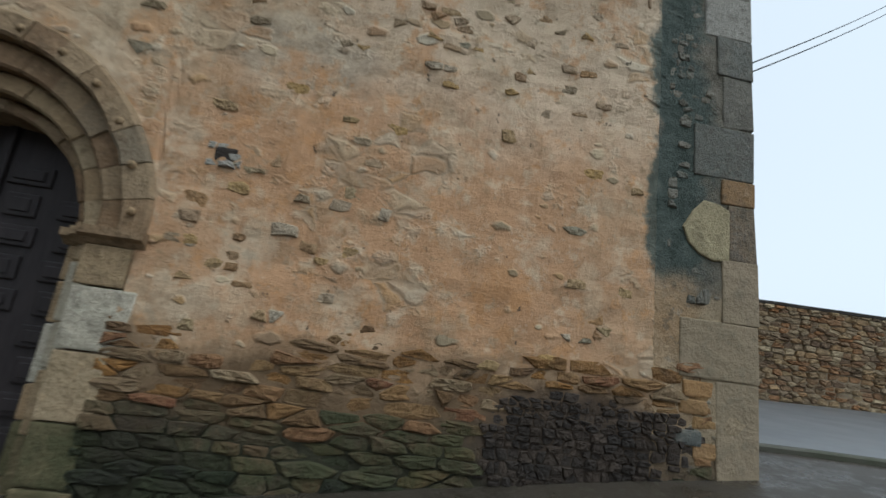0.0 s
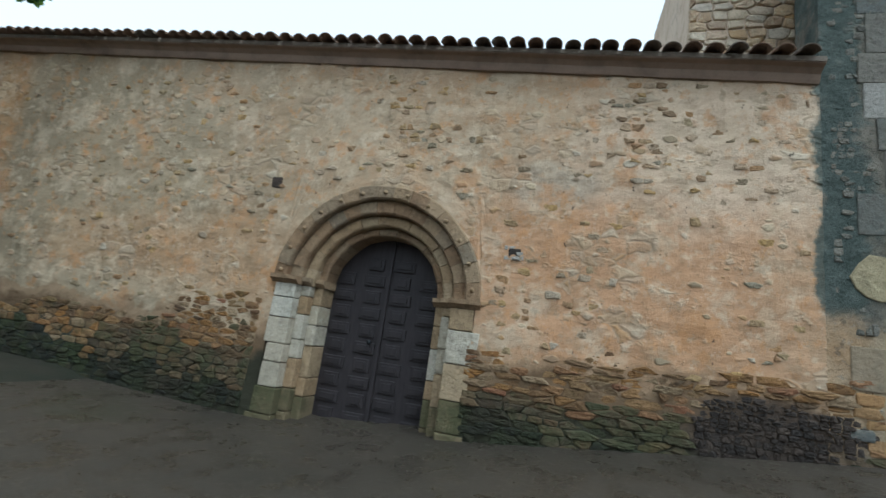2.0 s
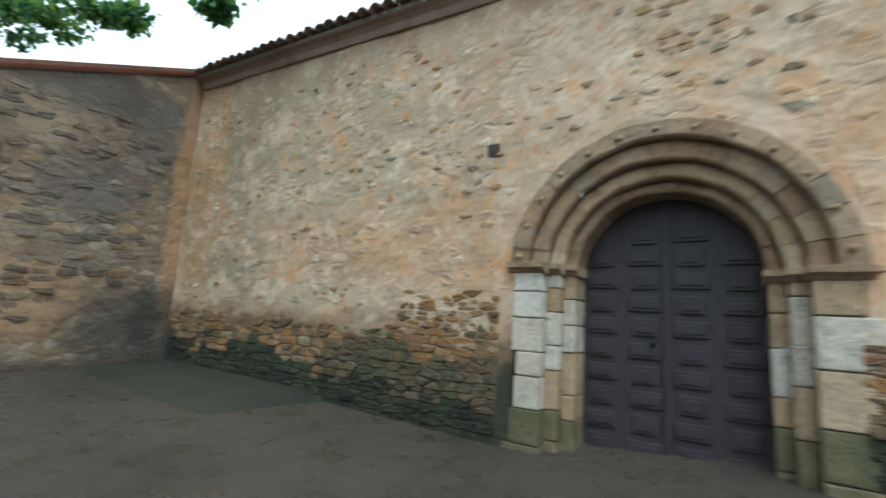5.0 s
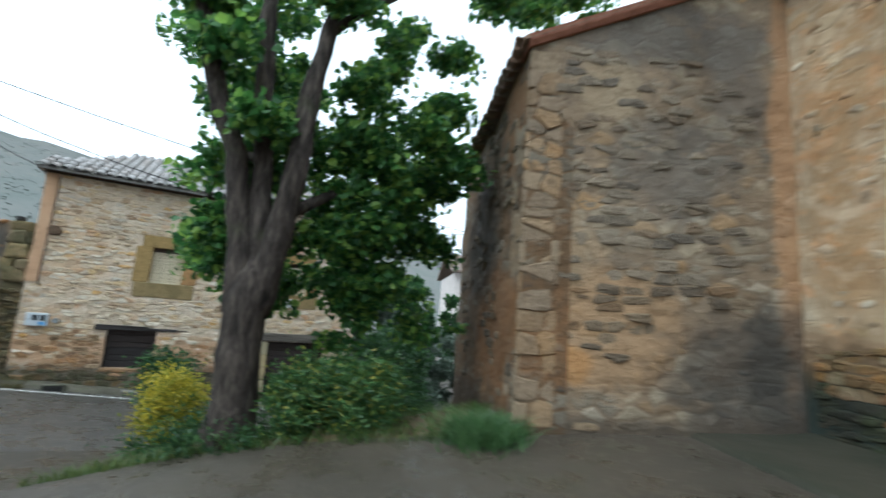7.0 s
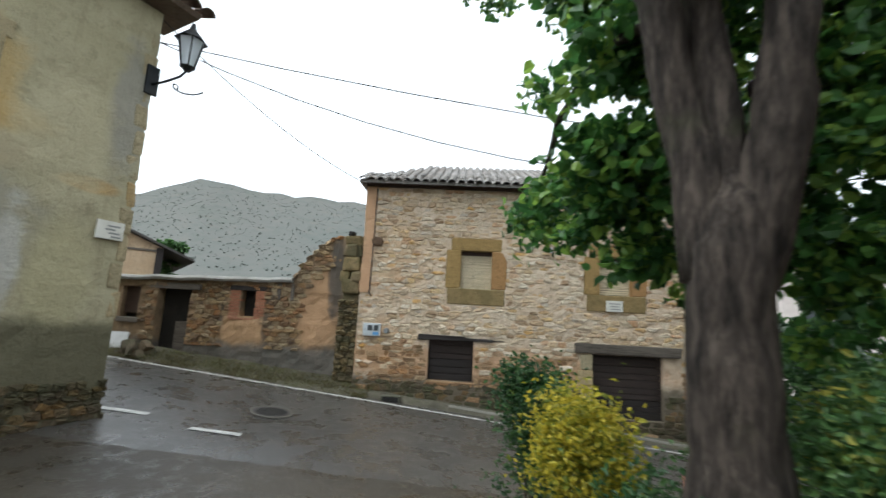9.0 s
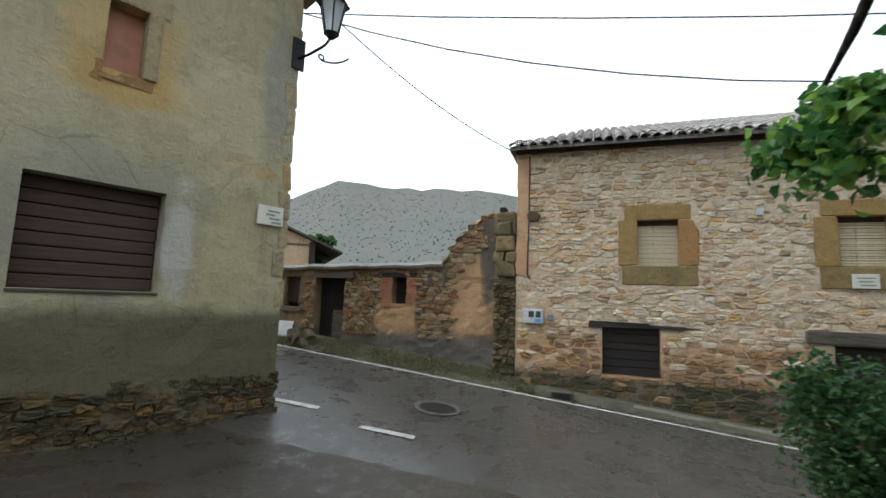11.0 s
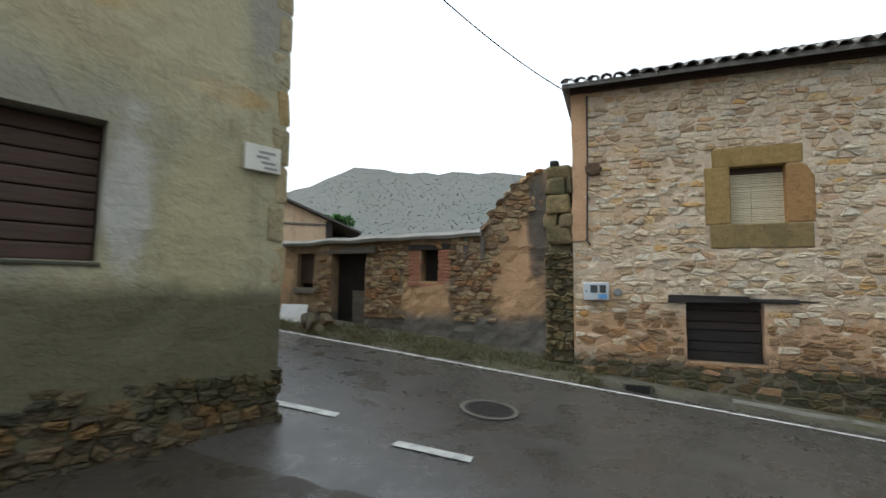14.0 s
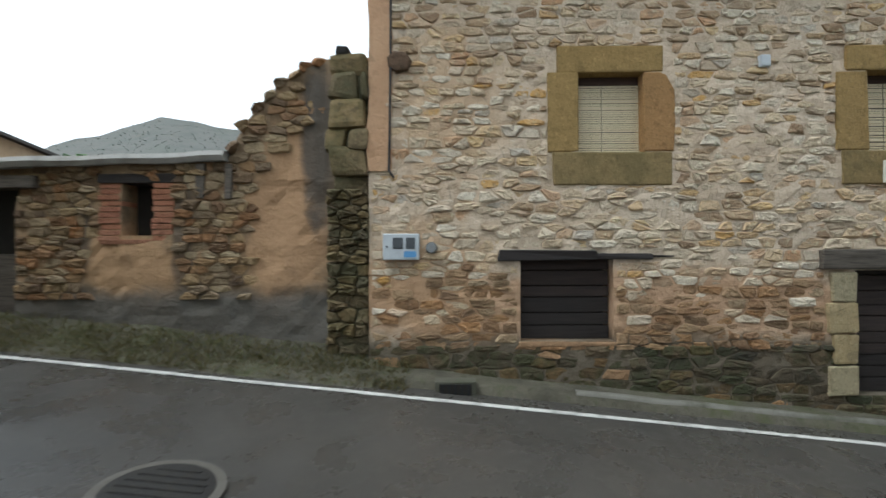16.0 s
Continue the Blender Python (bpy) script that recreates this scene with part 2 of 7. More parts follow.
def green_coat(k, c, x0):
    """The ragged dark green coat of plaster at the tower corner."""
    x, _, z = k.axes()
    wob = k.math("MULTIPLY", k.math("SUBTRACT", k.noise(2.2, 7, 0.65), 0.5), 0.7)
    a = k.step(k.math("ADD", x, wob), x0 - 0.03, x0 + 0.06)
    d = k.math("SUBTRACT", 1.0, k.step(k.math("ADD", x, k.math("MULTIPLY", wob, 1.2)), 2.72, 2.86))
    e = k.step(k.math("ADD", z, k.math("MULTIPLY", wob, 1.5)), 1.85, 2.2)
    g = k.ramp(k.noise(6.0, 6, 0.7), [(0.35, (0.050, 0.066, 0.056)), (0.55, (0.085, 0.105, 0.09)), (0.7, (0.13, 0.14, 0.115))])
    return k.mix(k.math("MULTIPLY", k.math("MULTIPLY", a, d), k.math("MULTIPLY", e, 0.92)), c, g)


def tower_mat():
    k = Nodes("rough_tower_face")
    n2, n3 = k.noise(5.0, 8, 0.75), k.noise(26.0, 6, 0.75)
    x, _, z = k.axes()
    wob = k.math("MULTIPLY", k.math("SUBTRACT", k.noise(2.5, 7, 0.65), 0.5), 0.7)
    hz = k.math("ADD", z, wob)
    c = k.ramp(k.noise(3.0, 7, 0.7), [(0.34, (0.10, 0.095, 0.075)), (0.5, (0.17, 0.15, 0.115)), (0.66, (0.24, 0.21, 0.165))])
    low = k.ramp(k.noise(3.0, 7, 0.7, shift=4.0), [(0.34, (0.22, 0.15, 0.085)), (0.5, (0.32, 0.235, 0.14)), (0.66, (0.37, 0.28, 0.18))])
    c = k.mix(k.math("SUBTRACT", 1.0, k.step(hz, 1.75, 2.05)), c, low)
    cem = k.math("MULTIPLY", k.step(k.math("ADD", x, k.math("MULTIPLY", wob, 0.3)), 2.72, 2.80), k.math("MULTIPLY", k.step(hz, 0.92, 1.0), k.math("SUBTRACT", 1.0, k.step(hz, 1.8, 1.95))))
    c = k.mix(k.math("MULTIPLY", cem, 0.8), c, (0.36, 0.28, 0.18))
    same = k.math("MULTIPLY", k.math("SUBTRACT", 1.0, k.step(k.math("ADD", x, k.math("MULTIPLY", wob, 0.8)), 2.50, 2.78)), k.math("SUBTRACT", 1.0, k.step(hz, 1.9, 2.2)))
    c = k.mix(k.math("MULTIPLY", same, 0.85), c, k.ramp(k.noise(2.6, 7, 0.7), [(0.4, (0.40, 0.26, 0.14)), (0.6, (0.47, 0.345, 0.215))]))
    STONES = [(0.20, 0.18, 0.14), (0.13, 0.125, 0.105), (0.28, 0.245, 0.19), (0.17, 0.145, 0.10)]
    c, up = k.dots(c, 10.0, STONES, 0.5, 0.34)
    c = mottle(k, c, [(7.0, 0.56, 0.62, 0.5, (0.09, 0.08, 0.06)), (12.0, 0.58, 0.63, 0.5, (0.27, 0.24, 0.19))])
    c = k.mix(k.math("MULTIPLY", k.math("SUBTRACT", 1.0, k.step(hz, 0.65, 1.0)), 0.8), c, (0.10, 0.075, 0.05))
    c = green_coat(k, c, 2.34)
    return k.done(c, 0.92, [(n2, 1.0, 0.06), (up, 0.8, 0.02), (n3, 0.9, 0.014)], 0.2)


def render_mat(name, base, light, dark, damp_to=None, damp=(0.09, 0.08, 0.06), patches=(), bare=None, bare_scale=6.5):
    """Cement or lime render with stains, hairline cracks and patches."""
    k = Nodes(name)
    n1, n2, n3 = k.noise(0.9, 6, 0.65), k.noise(4.0, 6, 0.7), k.noise(26.0, 5, 0.7)
    streak = k.noise(1.6, 5, 0.65, stretch=(3.0, 3.0, 0.35))
    c = k.mix(k.step(n1, 0.35, 0.68), base, light)
    c = k.mix(k.math("MULTIPLY", k.step(streak, 0.52, 0.75), 0.6), c, dark)
    c = k.mix(k.math("MULTIPLY", k.step(n2, 0.5, 0.68), 0.55), c, dark)
    c = mottle(k, c, [(7.0, 0.56, 0.63, 0.35, light), (9.0, 0.58, 0.64, 0.4, dark), (17.0, 0.60, 0.66, 0.35, dark)])
    hgt = None
    if bare:
        c, hgt = k.showing(c, k.step(k.noise(1.2, 6, 0.7), 0.40, 0.54), bare_scale, bare, tuple((base[i] * 0.9 + dark[i] * 0.1) for i in range(3)))
    for x, z, rx, rz, col in patches:
        c = k.mix(k.math("MULTIPLY", k.blob(x, z, rx, rz, 0.85, 0.3, 2.0), 0.7), c, col)
    if damp_to is not None:
        _, _, z = k.axes()
        h = k.math("ADD", z, k.math("MULTIPLY", k.math("SUBTRACT", k.noise(1.5, 6, 0.65), 0.5), 0.35))
        c = k.mix(k.math("MULTIPLY", k.math("SUBTRACT", 1.0, k.step(h, damp_to - 0.12, damp_to + 0.12)), 0.85), c, damp)
    crack = k.cells(1.3, feature="DISTANCE_TO_EDGE", co=k.n("ShaderNodeMapping", Vector=k.mix(0.12, k.co, k.n("ShaderNodeTexNoise", Vector=k.co, Scale=2.0).outputs["Color"])).outputs[0])
    line = k.math("SUBTRACT", 1.0, k.step(crack, 0.002, 0.012))
    line = k.math("MULTIPLY", line, k.step(n1, 0.5, 0.6))
    c = k.mix(k.math("MULTIPLY", line, 0.3), c, (0.07, 0.06, 0.045))
    return k.done(c, 0.9, [(n2, 0.8, 0.05), (n3, 0.75, 0.012)] + ([(hgt, 0.22, 0.03)] if bare else []), 0.25)


def ground_mat():
    """Gritty wet earth and old concrete round the church, moss in places."""
    k = Nodes("wet_gravelly_ground")
    n1, n2, n3 = k.noise(0.45, 6, 0.65), k.noise(3.0, 6, 0.7), k.noise(40.0, 4, 0.7)
    c = k.ramp(n1, [(0.3, (0.030, 0.026, 0.019)), (0.55, (0.052, 0.042, 0.030)), (0.75, (0.038, 0.037, 0.021))])
    c = k.mix(k.math("MULTIPLY", k.step(n3, 0.45, 0.75), 0.4), c, (0.085, 0.072, 0.056))
    wet = k.step(n2, 0.45, 0.62)
    r = k.math("SUBTRACT", 0.56, k.math("MULTIPLY", wet, 0.34))
    return k.done(c, r, [(n2, 0.3, 0.04), (n3, 0.5, 0.01)], 0.3)


def asphalt_mat():
    k = Nodes("wet_asphalt")
    n1, n2, n3 = k.noise(0.35, 6, 0.6), k.noise(2.2, 6, 0.7), k.noise(90.0, 3, 0.7)
    c = k.ramp(n1, [(0.3, (0.046, 0.043, 0.038)), (0.7, (0.074, 0.067, 0.058))])
    c = k.mix(k.math("MULTIPLY", k.step(n3, 0.5, 0.75), 0.4), c, (0.11, 0.10, 0.09))
    c = k.mix(k.math("MULTIPLY", k.step(k.noise(0.9, 6, 0.65, shift=12.0), 0.52, 0.62), 0.35), c, (0.040, 0.038, 0.036))
    r = k.math("SUBTRACT", 0.44, k.math("MULTIPLY", k.step(n2, 0.4, 0.65), 0.28))
    return k.done(c, r, [(n2, 0.12, 0.03), (n3, 0.35, 0.006)], 0.5)


def leaf_mat(name, a, b, c2):
    k = Nodes(name)
    r = k.t.nodes.new("ShaderNodeNewGeometry").outputs["Random Per Island"]
    c = k.ramp(r, [(0.0, a), (0.6, b), (1.0, c2)])
    m = k.done(c, 0.45, (), 0.4)
    k.bsdf.inputs["Transmission Weight"].default_value = 0.0
    tr = k.n("ShaderNodeBsdfTranslucent", Color=c)
    mx = k.n("ShaderNodeMixShader", Fac=0.5)
    out = k.t.nodes["Material Output"]
    k.t.links.new(k.bsdf.outputs[0], mx.inputs[1])
    k.t.links.new(tr.outputs[0], mx.inputs[2])
    k.t.links.new(mx.outputs[0], out.inputs["Surface"])
    return m


def bark_mat():
    k = Nodes("grey_brown_bark")
    g = k.noise(3.4, 7, 0.7, stretch=(5.0, 5.0, 1.1))
    f = k.noise(14.0, 5, 0.7, stretch=(3.0, 3.0, 1.0))
    c = k.ramp(g, [(0.36, (0.014, 0.011, 0.009)), (0.5, (0.052, 0.041, 0.033)), (0.66, (0.115, 0.092, 0.074))])
    c = k.mix(k.math("MULTIPLY", k.step(k.noise(1.6), 0.55, 0.7), 0.5), c, (0.07, 0.075, 0.035))
    return k.done(c, 0.9, [(g, 1.0, 0.06), (f, 0.9, 0.02)], 0.2)


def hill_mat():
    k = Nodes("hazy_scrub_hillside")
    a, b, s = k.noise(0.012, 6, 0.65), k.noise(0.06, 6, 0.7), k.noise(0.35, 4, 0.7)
    # Greyed colours of low contrast: the rain haze is mixed into them
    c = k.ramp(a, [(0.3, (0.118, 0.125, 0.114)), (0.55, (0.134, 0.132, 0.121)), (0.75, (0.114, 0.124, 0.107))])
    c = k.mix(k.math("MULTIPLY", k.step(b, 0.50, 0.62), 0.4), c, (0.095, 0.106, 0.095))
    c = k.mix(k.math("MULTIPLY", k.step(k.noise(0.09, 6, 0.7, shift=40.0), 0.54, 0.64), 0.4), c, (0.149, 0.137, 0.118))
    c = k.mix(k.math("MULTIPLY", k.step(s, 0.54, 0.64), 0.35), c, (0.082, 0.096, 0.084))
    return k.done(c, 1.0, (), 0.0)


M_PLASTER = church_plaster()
M_TOWER = tower_mat()
RUB = [(0.24, 0.115, 0.036), (0.27, 0.16, 0.07), (0.11, 0.060, 0.030), (0.35, 0.26, 0.155), (0.16, 0.10, 0.052), (0.31, 0.15, 0.040), (0.085, 0.06, 0.040), (0.30, 0.185, 0.08), (0.20, 0.085, 0.045)]
M_RUBBLE_MOSS = stone_mat("half_mossy_rubble", [(0.11, 0.07, 0.036), (0.14, 0.10, 0.055), (0.06, 0.046, 0.03), (0.085, 0.07, 0.042), (0.16, 0.10, 0.045)], moss=0.65)
M_RUBBLE = stone_mat("church_rubble_stone", RUB, moss=0.10, bump=0.8)
M_RUBBLE_MASS = stone_mat("church_rubble_mass", RUB, "island", moss=0.45)
MOSSY = [(0.026, 0.026, 0.018), (0.040, 0.035, 0.022), (0.018, 0.020, 0.016), (0.052, 0.042, 0.026), (0.030, 0.033, 0.018)]
M_MOSSY = stone_mat("mossy_damp_stone", MOSSY, moss=0.45, bump=0.9)
M_FLECK = stone_mat("stones_in_plaster", [(0.38, 0.26, 0.14), (0.43, 0.27, 0.10), (0.27, 0.24, 0.17), (0.32, 0.185, 0.09), (0.46, 0.39, 0.29), (0.40, 0.22, 0.09), (0.24, 0.165, 0.10)], "island", bump=0.9)
M_ASHLAR = stone_mat("portal_sandstone", [(0.36, 0.255, 0.145), (0.31, 0.205, 0.11), (0.39, 0.295, 0.18)], moss=0.10)
M_LIMEWASH = stone_mat("limewashed_block", [(0.50, 0.44, 0.34), (0.42, 0.35, 0.245), (0.55, 0.51, 0.42)], moss=0.15)
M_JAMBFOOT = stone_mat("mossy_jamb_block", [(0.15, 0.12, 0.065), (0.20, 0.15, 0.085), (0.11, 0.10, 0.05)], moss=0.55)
M_DARKBLOCK = stone_mat("dark_brown_block", [(0.12, 0.075, 0.045), (0.10, 0.066, 0.042)])
M_SOOT_AND_HOLE = stone_mat("soot_and_hole_shade_black", [(0.045, 0.035, 0.028), (0.032, 0.027, 0.023), (0.068, 0.050, 0.037), (0.040, 0.030, 0.023)])
M_ARCH = stone_mat("arch_voussoir", [(0.29, 0.185, 0.10), (0.23, 0.145, 0.08), (0.32, 0.225, 0.13), (0.21, 0.165, 0.11)])
M_QUOIN = stone_mat("tower_quoin", [(0.145, 0.145, 0.13), (0.18, 0.16, 0.125), (0.12, 0.125, 0.115), (0.22, 0.185, 0.14), (0.19, 0.135, 0.085)], moss=0.12)
M_PALEQUOIN = stone_mat("pale_quoin", [(0.30, 0.28, 0.24), (0.34, 0.31, 0.26)])
M_QUOIN_O = stone_mat("orange_quoin", [(0.33, 0.185, 0.075), (0.28, 0.17, 0.08), (0.36, 0.22, 0.09)])
M_QUOIN_Y = stone_mat("yellow_quoin", [(0.39, 0.33, 0.20), (0.35, 0.285, 0.165)], moss=0.12)
M_TOWER_MASS = stone_mat("grey_tower_rubble", [(0.16, 0.155, 0.13), (0.20, 0.17, 0.13), (0.12, 0.12, 0.10), (0.25, 0.22, 0.17)], "island")
M_TOWERBASE = render_mat("sandy_cement_patch", (0.25, 0.195, 0.125), (0.29, 0.225, 0.15), (0.16, 0.13, 0.09))
M_CORNICE = plain_mat("weathered_cornice", (0.27, 0.19, 0.135), 0.9, 0.55, 2.5, 0.5, dirt=(0.11, 0.08, 0.06))
M_TILE = stone_mat("old_clay_tile", [(0.20, 0.13, 0.09), (0.26, 0.16, 0.10), (0.15, 0.11, 0.085), (0.19, 0.16, 0.12)], rough=0.8)
M_TILE_RED = stone_mat("red_clay_tile", [(0.30, 0.13, 0.08), (0.26, 0.12, 0.08)], rough=0.8)
M_TILE_GREY = stone_mat("lichened_grey_tile", [(0.30, 0.28, 0.26), (0.24, 0.22, 0.20), (0.35, 0.33, 0.31), (0.27, 0.23, 0.20)], rough=0.8)
M_TILE_MASS = stone_mat("grey_tile_mass", [(0.30, 0.28, 0.26), (0.24, 0.22, 0.20), (0.35, 0.33, 0.31), (0.27, 0.23, 0.20)], "island", rough=0.8)
M_DOOR = wood_mat("dark_painted_door", (0.040, 0.032, 0.032), (0.024, 0.020, 0.020), (8.0, 8.0, 1.0), 0.6)
M_BRACED = wood_mat("brown_boards", (0.085, 0.052, 0.038), (0.05, 0.032, 0.025), (1.0, 8.0, 14.0), 0.7)
M_CELLARWOOD = wood_mat("dark_cellar_boards", (0.052, 0.036, 0.030), (0.026, 0.020, 0.018), (1.0, 8.0, 14.0), 0.75)
M_DARKWOOD = wood_mat("blackened_timber", (0.035, 0.028, 0.025), (0.018, 0.015, 0.014))
M_OLDWOOD = wood_mat("weathered_grey_timber", (0.16, 0.135, 0.11), (0.06, 0.05, 0.04))
# Near-black colour for the shade inside openings; also one black stone
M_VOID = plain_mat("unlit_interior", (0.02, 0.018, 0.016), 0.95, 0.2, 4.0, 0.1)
M_MORTAR = render_mat("pinkish_lime_mortar", (0.54, 0.42, 0.30), (0.62, 0.51, 0.385), (0.36, 0.265, 0.175), -0.40, (0.062, 0.053, 0.036), ((1.5, -0.12, 4.2, 0.36, (0.40, 0.225, 0.115)), (0.3, 1.9, 0.5, 0.9, (0.50, 0.345, 0.21)), (0.1, 0.1, 0.6, 0.6, (0.47, 0.30, 0.17))))
HSTONES = [(0.68, 0.60, 0.48), (0.62, 0.52, 0.38), (0.52, 0.37, 0.22), (0.68, 0.61, 0.49), (0.54, 0.31, 0.09), (0.47, 0.42, 0.35), (0.60, 0.44, 0.27), (0.28, 0.18, 0.105), (0.65, 0.55, 0.41), (0.50, 0.29, 0.15), (0.66, 0.58, 0.46), (0.58, 0.39, 0.17)]
M_HSTONE = stone_mat("pale_house_stone", HSTONES, bump=0.5)
M_HSTONE_MASS = stone_mat("pale_house_stone_mass", HSTONES, "island", bump=0.5)
M_FOOT = stone_mat("damp_foot_stone", [(0.11, 0.085, 0.055), (0.06, 0.053, 0.037), (0.16, 0.112, 0.065), (0.04, 0.038, 0.029), (0.18, 0.11, 0.048), (0.09, 0.078, 0.055)], moss=0.65)
M_HDAMP = stone_mat("reddish_damp_house_stone", [(0.36, 0.22, 0.12), (0.27, 0.15, 0.08), (0.40, 0.27, 0.155), (0.20, 0.125, 0.075), (0.38, 0.20, 0.085), (0.40, 0.30, 0.19)], moss=0.22)
M_CFOOT = stone_mat("mossy_corner_boulder", [(0.12, 0.09, 0.055), (0.065, 0.055, 0.038), (0.18, 0.125, 0.07), (0.045, 0.042, 0.032), (0.23, 0.135, 0.05), (0.10, 0.085, 0.06)], moss=0.5)
M_SURROUND = stone_mat("ochre_sandstone_frame", [(0.33, 0.215, 0.08), (0.29, 0.195, 0.075), (0.36, 0.23, 0.09)], moss=0.12, bump=0.35)
M_SURROUND_RED = stone_mat("brown_sandstone_frame", [(0.33, 0.185, 0.075), (0.30, 0.18, 0.075)], moss=0.08, bump=0.35)
M_SURROUND_MOSS = stone_mat("mossy_sandstone_frame", [(0.27, 0.19, 0.082), (0.24, 0.175, 0.08)], moss=0.3, bump=0.35)
M_BLIND = plain_mat("beige_blind", (0.66, 0.56, 0.38), 0.6, 0.15, 5.0, 0.1)
RSTONES = [(0.27, 0.155, 0.072), (0.36, 0.26, 0.14), (0.13, 0.085, 0.055), (0.43, 0.34, 0.21), (0.19, 0.14, 0.09), (0.31, 0.15, 0.06), (0.10, 0.075, 0.055)]
M_RUIN = render_mat("ochre_ruin_render", (0.40, 0.26, 0.14), (0.46, 0.31, 0.18), (0.17, 0.125, 0.085), -0.02, (0.11, 0.105, 0.10), (), RSTONES, 8.0)
M_RUINWALL = render_mat("patched_ruin_render", (0.20, 0.138, 0.080), (0.29, 0.20, 0.118), (0.085, 0.064, 0.044), 0.04, (0.105, 0.103, 0.095),
                        ((-1.38, 0.75, 0.46, 0.9, (0.47, 0.285, 0.155)), (-2.98, 0.30, 0.56, 0.42, (0.47, 0.29, 0.155)), (-7.6, 0.7, 1.4, 0.7, (0.37, 0.25, 0.145)), (-6.3, 0.5, 0.4, 0.8, (0.42, 0.27, 0.15)), (-5.1, 0.6, 0.12, 0.5, (0.40, 0.26, 0.15)), (-1.06, 1.6, 0.15, 0.8, (0.075, 0.066, 0.058)), (-2.45, 0.6, 0.12, 0.7, (0.07, 0.06, 0.05)), (-3.55, 0.8, 0.10, 0.6, (0.07, 0.06, 0.05)), (-1.0, 1.55, 0.2, 0.85, (0.085, 0.075, 0.062)), (-3.9, 0.3, 0.3, 0.5, (0.36, 0.23, 0.13)), (-6.5, 0.6, 0.6, 0.5, (0.42, 0.27, 0.15))))
M_RSTONE = stone_mat("ruin_stone", RSTONES)
M_RSTONE_MASS = stone_mat("ruin_stone_mass", RSTONES, "island")
M_ORANGE = render_mat("orange_render", (0.46, 0.28, 0.16), (0.50, 0.32, 0.19), (0.33, 0.20, 0.12))
M_SHED = render_mat("shed_render", (0.42, 0.30, 0.185), (0.48, 0.36, 0.235), (0.24, 0.175, 0.115))
M_SHEETROOF = plain_mat("dark_sheet_roof", (0.055, 0.050, 0.046), 0.7, 0.4, 3.0, 0.3)
M_PALECORNER = stone_mat("pale_corner_stone", [(0.36, 0.31, 0.20), (0.32, 0.27, 0.165), (0.40, 0.34, 0.215), (0.38, 0.27, 0.125)])
M_BRICK = stone_mat("old_red_brick", [(0.36, 0.16, 0.09), (0.30, 0.13, 0.08), (0.40, 0.20, 0.12)])
M_CAP = plain_mat("cement_coping", (0.36, 0.345, 0.32), 0.8, 0.6, 2.2, 0.6, dirt=(0.15, 0.14, 0.12))
M_PILASTER = stone_mat("mossy_pilaster_stone", [(0.19, 0.14, 0.07), (0.12, 0.095, 0.06), (0.25, 0.175, 0.08), (0.10, 0.085, 0.06)], moss=0.5)
M_LEFT = render_mat("grey_green_render", (0.33, 0.30, 0.205), (0.38, 0.345, 0.25), (0.24, 0.215, 0.14), 0.55, (0.105, 0.09, 0.055),
                    ((-9.4, 1.5, 1.15, 0.62, (0.27, 0.265, 0.235)), (-9.6, 3.2, 0.5, 0.75, (0.40, 0.30, 0.14)), (-10.9, 2.15, 0.35, 0.09, (0.42, 0.27, 0.10)),
                     (-11.2, 3.2, 0.22, 0.9, (0.27, 0.26, 0.23)), (-9.9, 2.3, 0.4, 0.2, (0.40, 0.34, 0.22))))
WCOL = [(0.245, 0.195, 0.128), (0.145, 0.113, 0.078), (0.30, 0.24, 0.16), (0.085, 0.072, 0.056), (0.27, 0.17, 0.082), (0.215, 0.18, 0.13), (0.32, 0.265, 0.19)]
M_SIDE = render_mat("wing_lime_render", (0.174, 0.125, 0.078), (0.230, 0.164, 0.102), (0.081, 0.065, 0.048), 0.25, (0.064, 0.049, 0.034),
                    ((1.5, 4.5, 1.6, 0.42, (0.085, 0.075, 0.064)), (1.65, 2.95, 0.75, 0.55, (0.10, 0.086, 0.070)), (2.45, 3.9, 0.35, 0.6, (0.125, 0.104, 0.082)), (0.95, 1.15, 0.85, 0.6, (0.306, 0.189, 0.096)), (0.5, 0.72, 0.22, 0.18, (0.357, 0.180, 0.060)), (0.35, 1.9, 0.4, 0.5, (0.255, 0.176, 0.100)), (0.9, 3.7, 0.35, 0.4, (0.264, 0.197, 0.120)),
                     (2.45, 0.65, 0.95, 0.75, (0.043, 0.039, 0.034)), (2.98, 3.0, 0.20, 2.2, (0.374, 0.209, 0.100)), (2.95, 0.7, 0.5, 0.8, (0.043, 0.039, 0.032))), WCOL, 5.5)
# Side wall: wing colours darkened for wetness and the tree crown's shade
WCOL_SHADED = [tuple(q * 0.55 for q in c) for c in WCOL]
M_SIDE_STONE = stone_mat("wet_shaded_side_stone", WCOL_SHADED, "island")
M_SIDE_OCHRE = render_mat("stained_shaded_ochre_render", (0.105, 0.062, 0.030), (0.14, 0.083, 0.040), (0.045, 0.034, 0.022), 0.1, (0.055, 0.037, 0.024), ((-1.2, 1.0, 1.2, 0.8, (0.19, 0.092, 0.036)), (-0.7, 3.5, 0.7, 0.6, (0.18, 0.095, 0.04)), (-2.6, 2.4, 1.3, 0.9, (0.036, 0.029, 0.021))), WCOL_SHADED, 5.5)
M_WINGSTONE = stone_mat("wing_stone", [(0.178, 0.130, 0.080), (0.119, 0.089, 0.058), (0.221, 0.160, 0.096), (0.076, 0.061, 0.044), (0.221, 0.127, 0.056)])
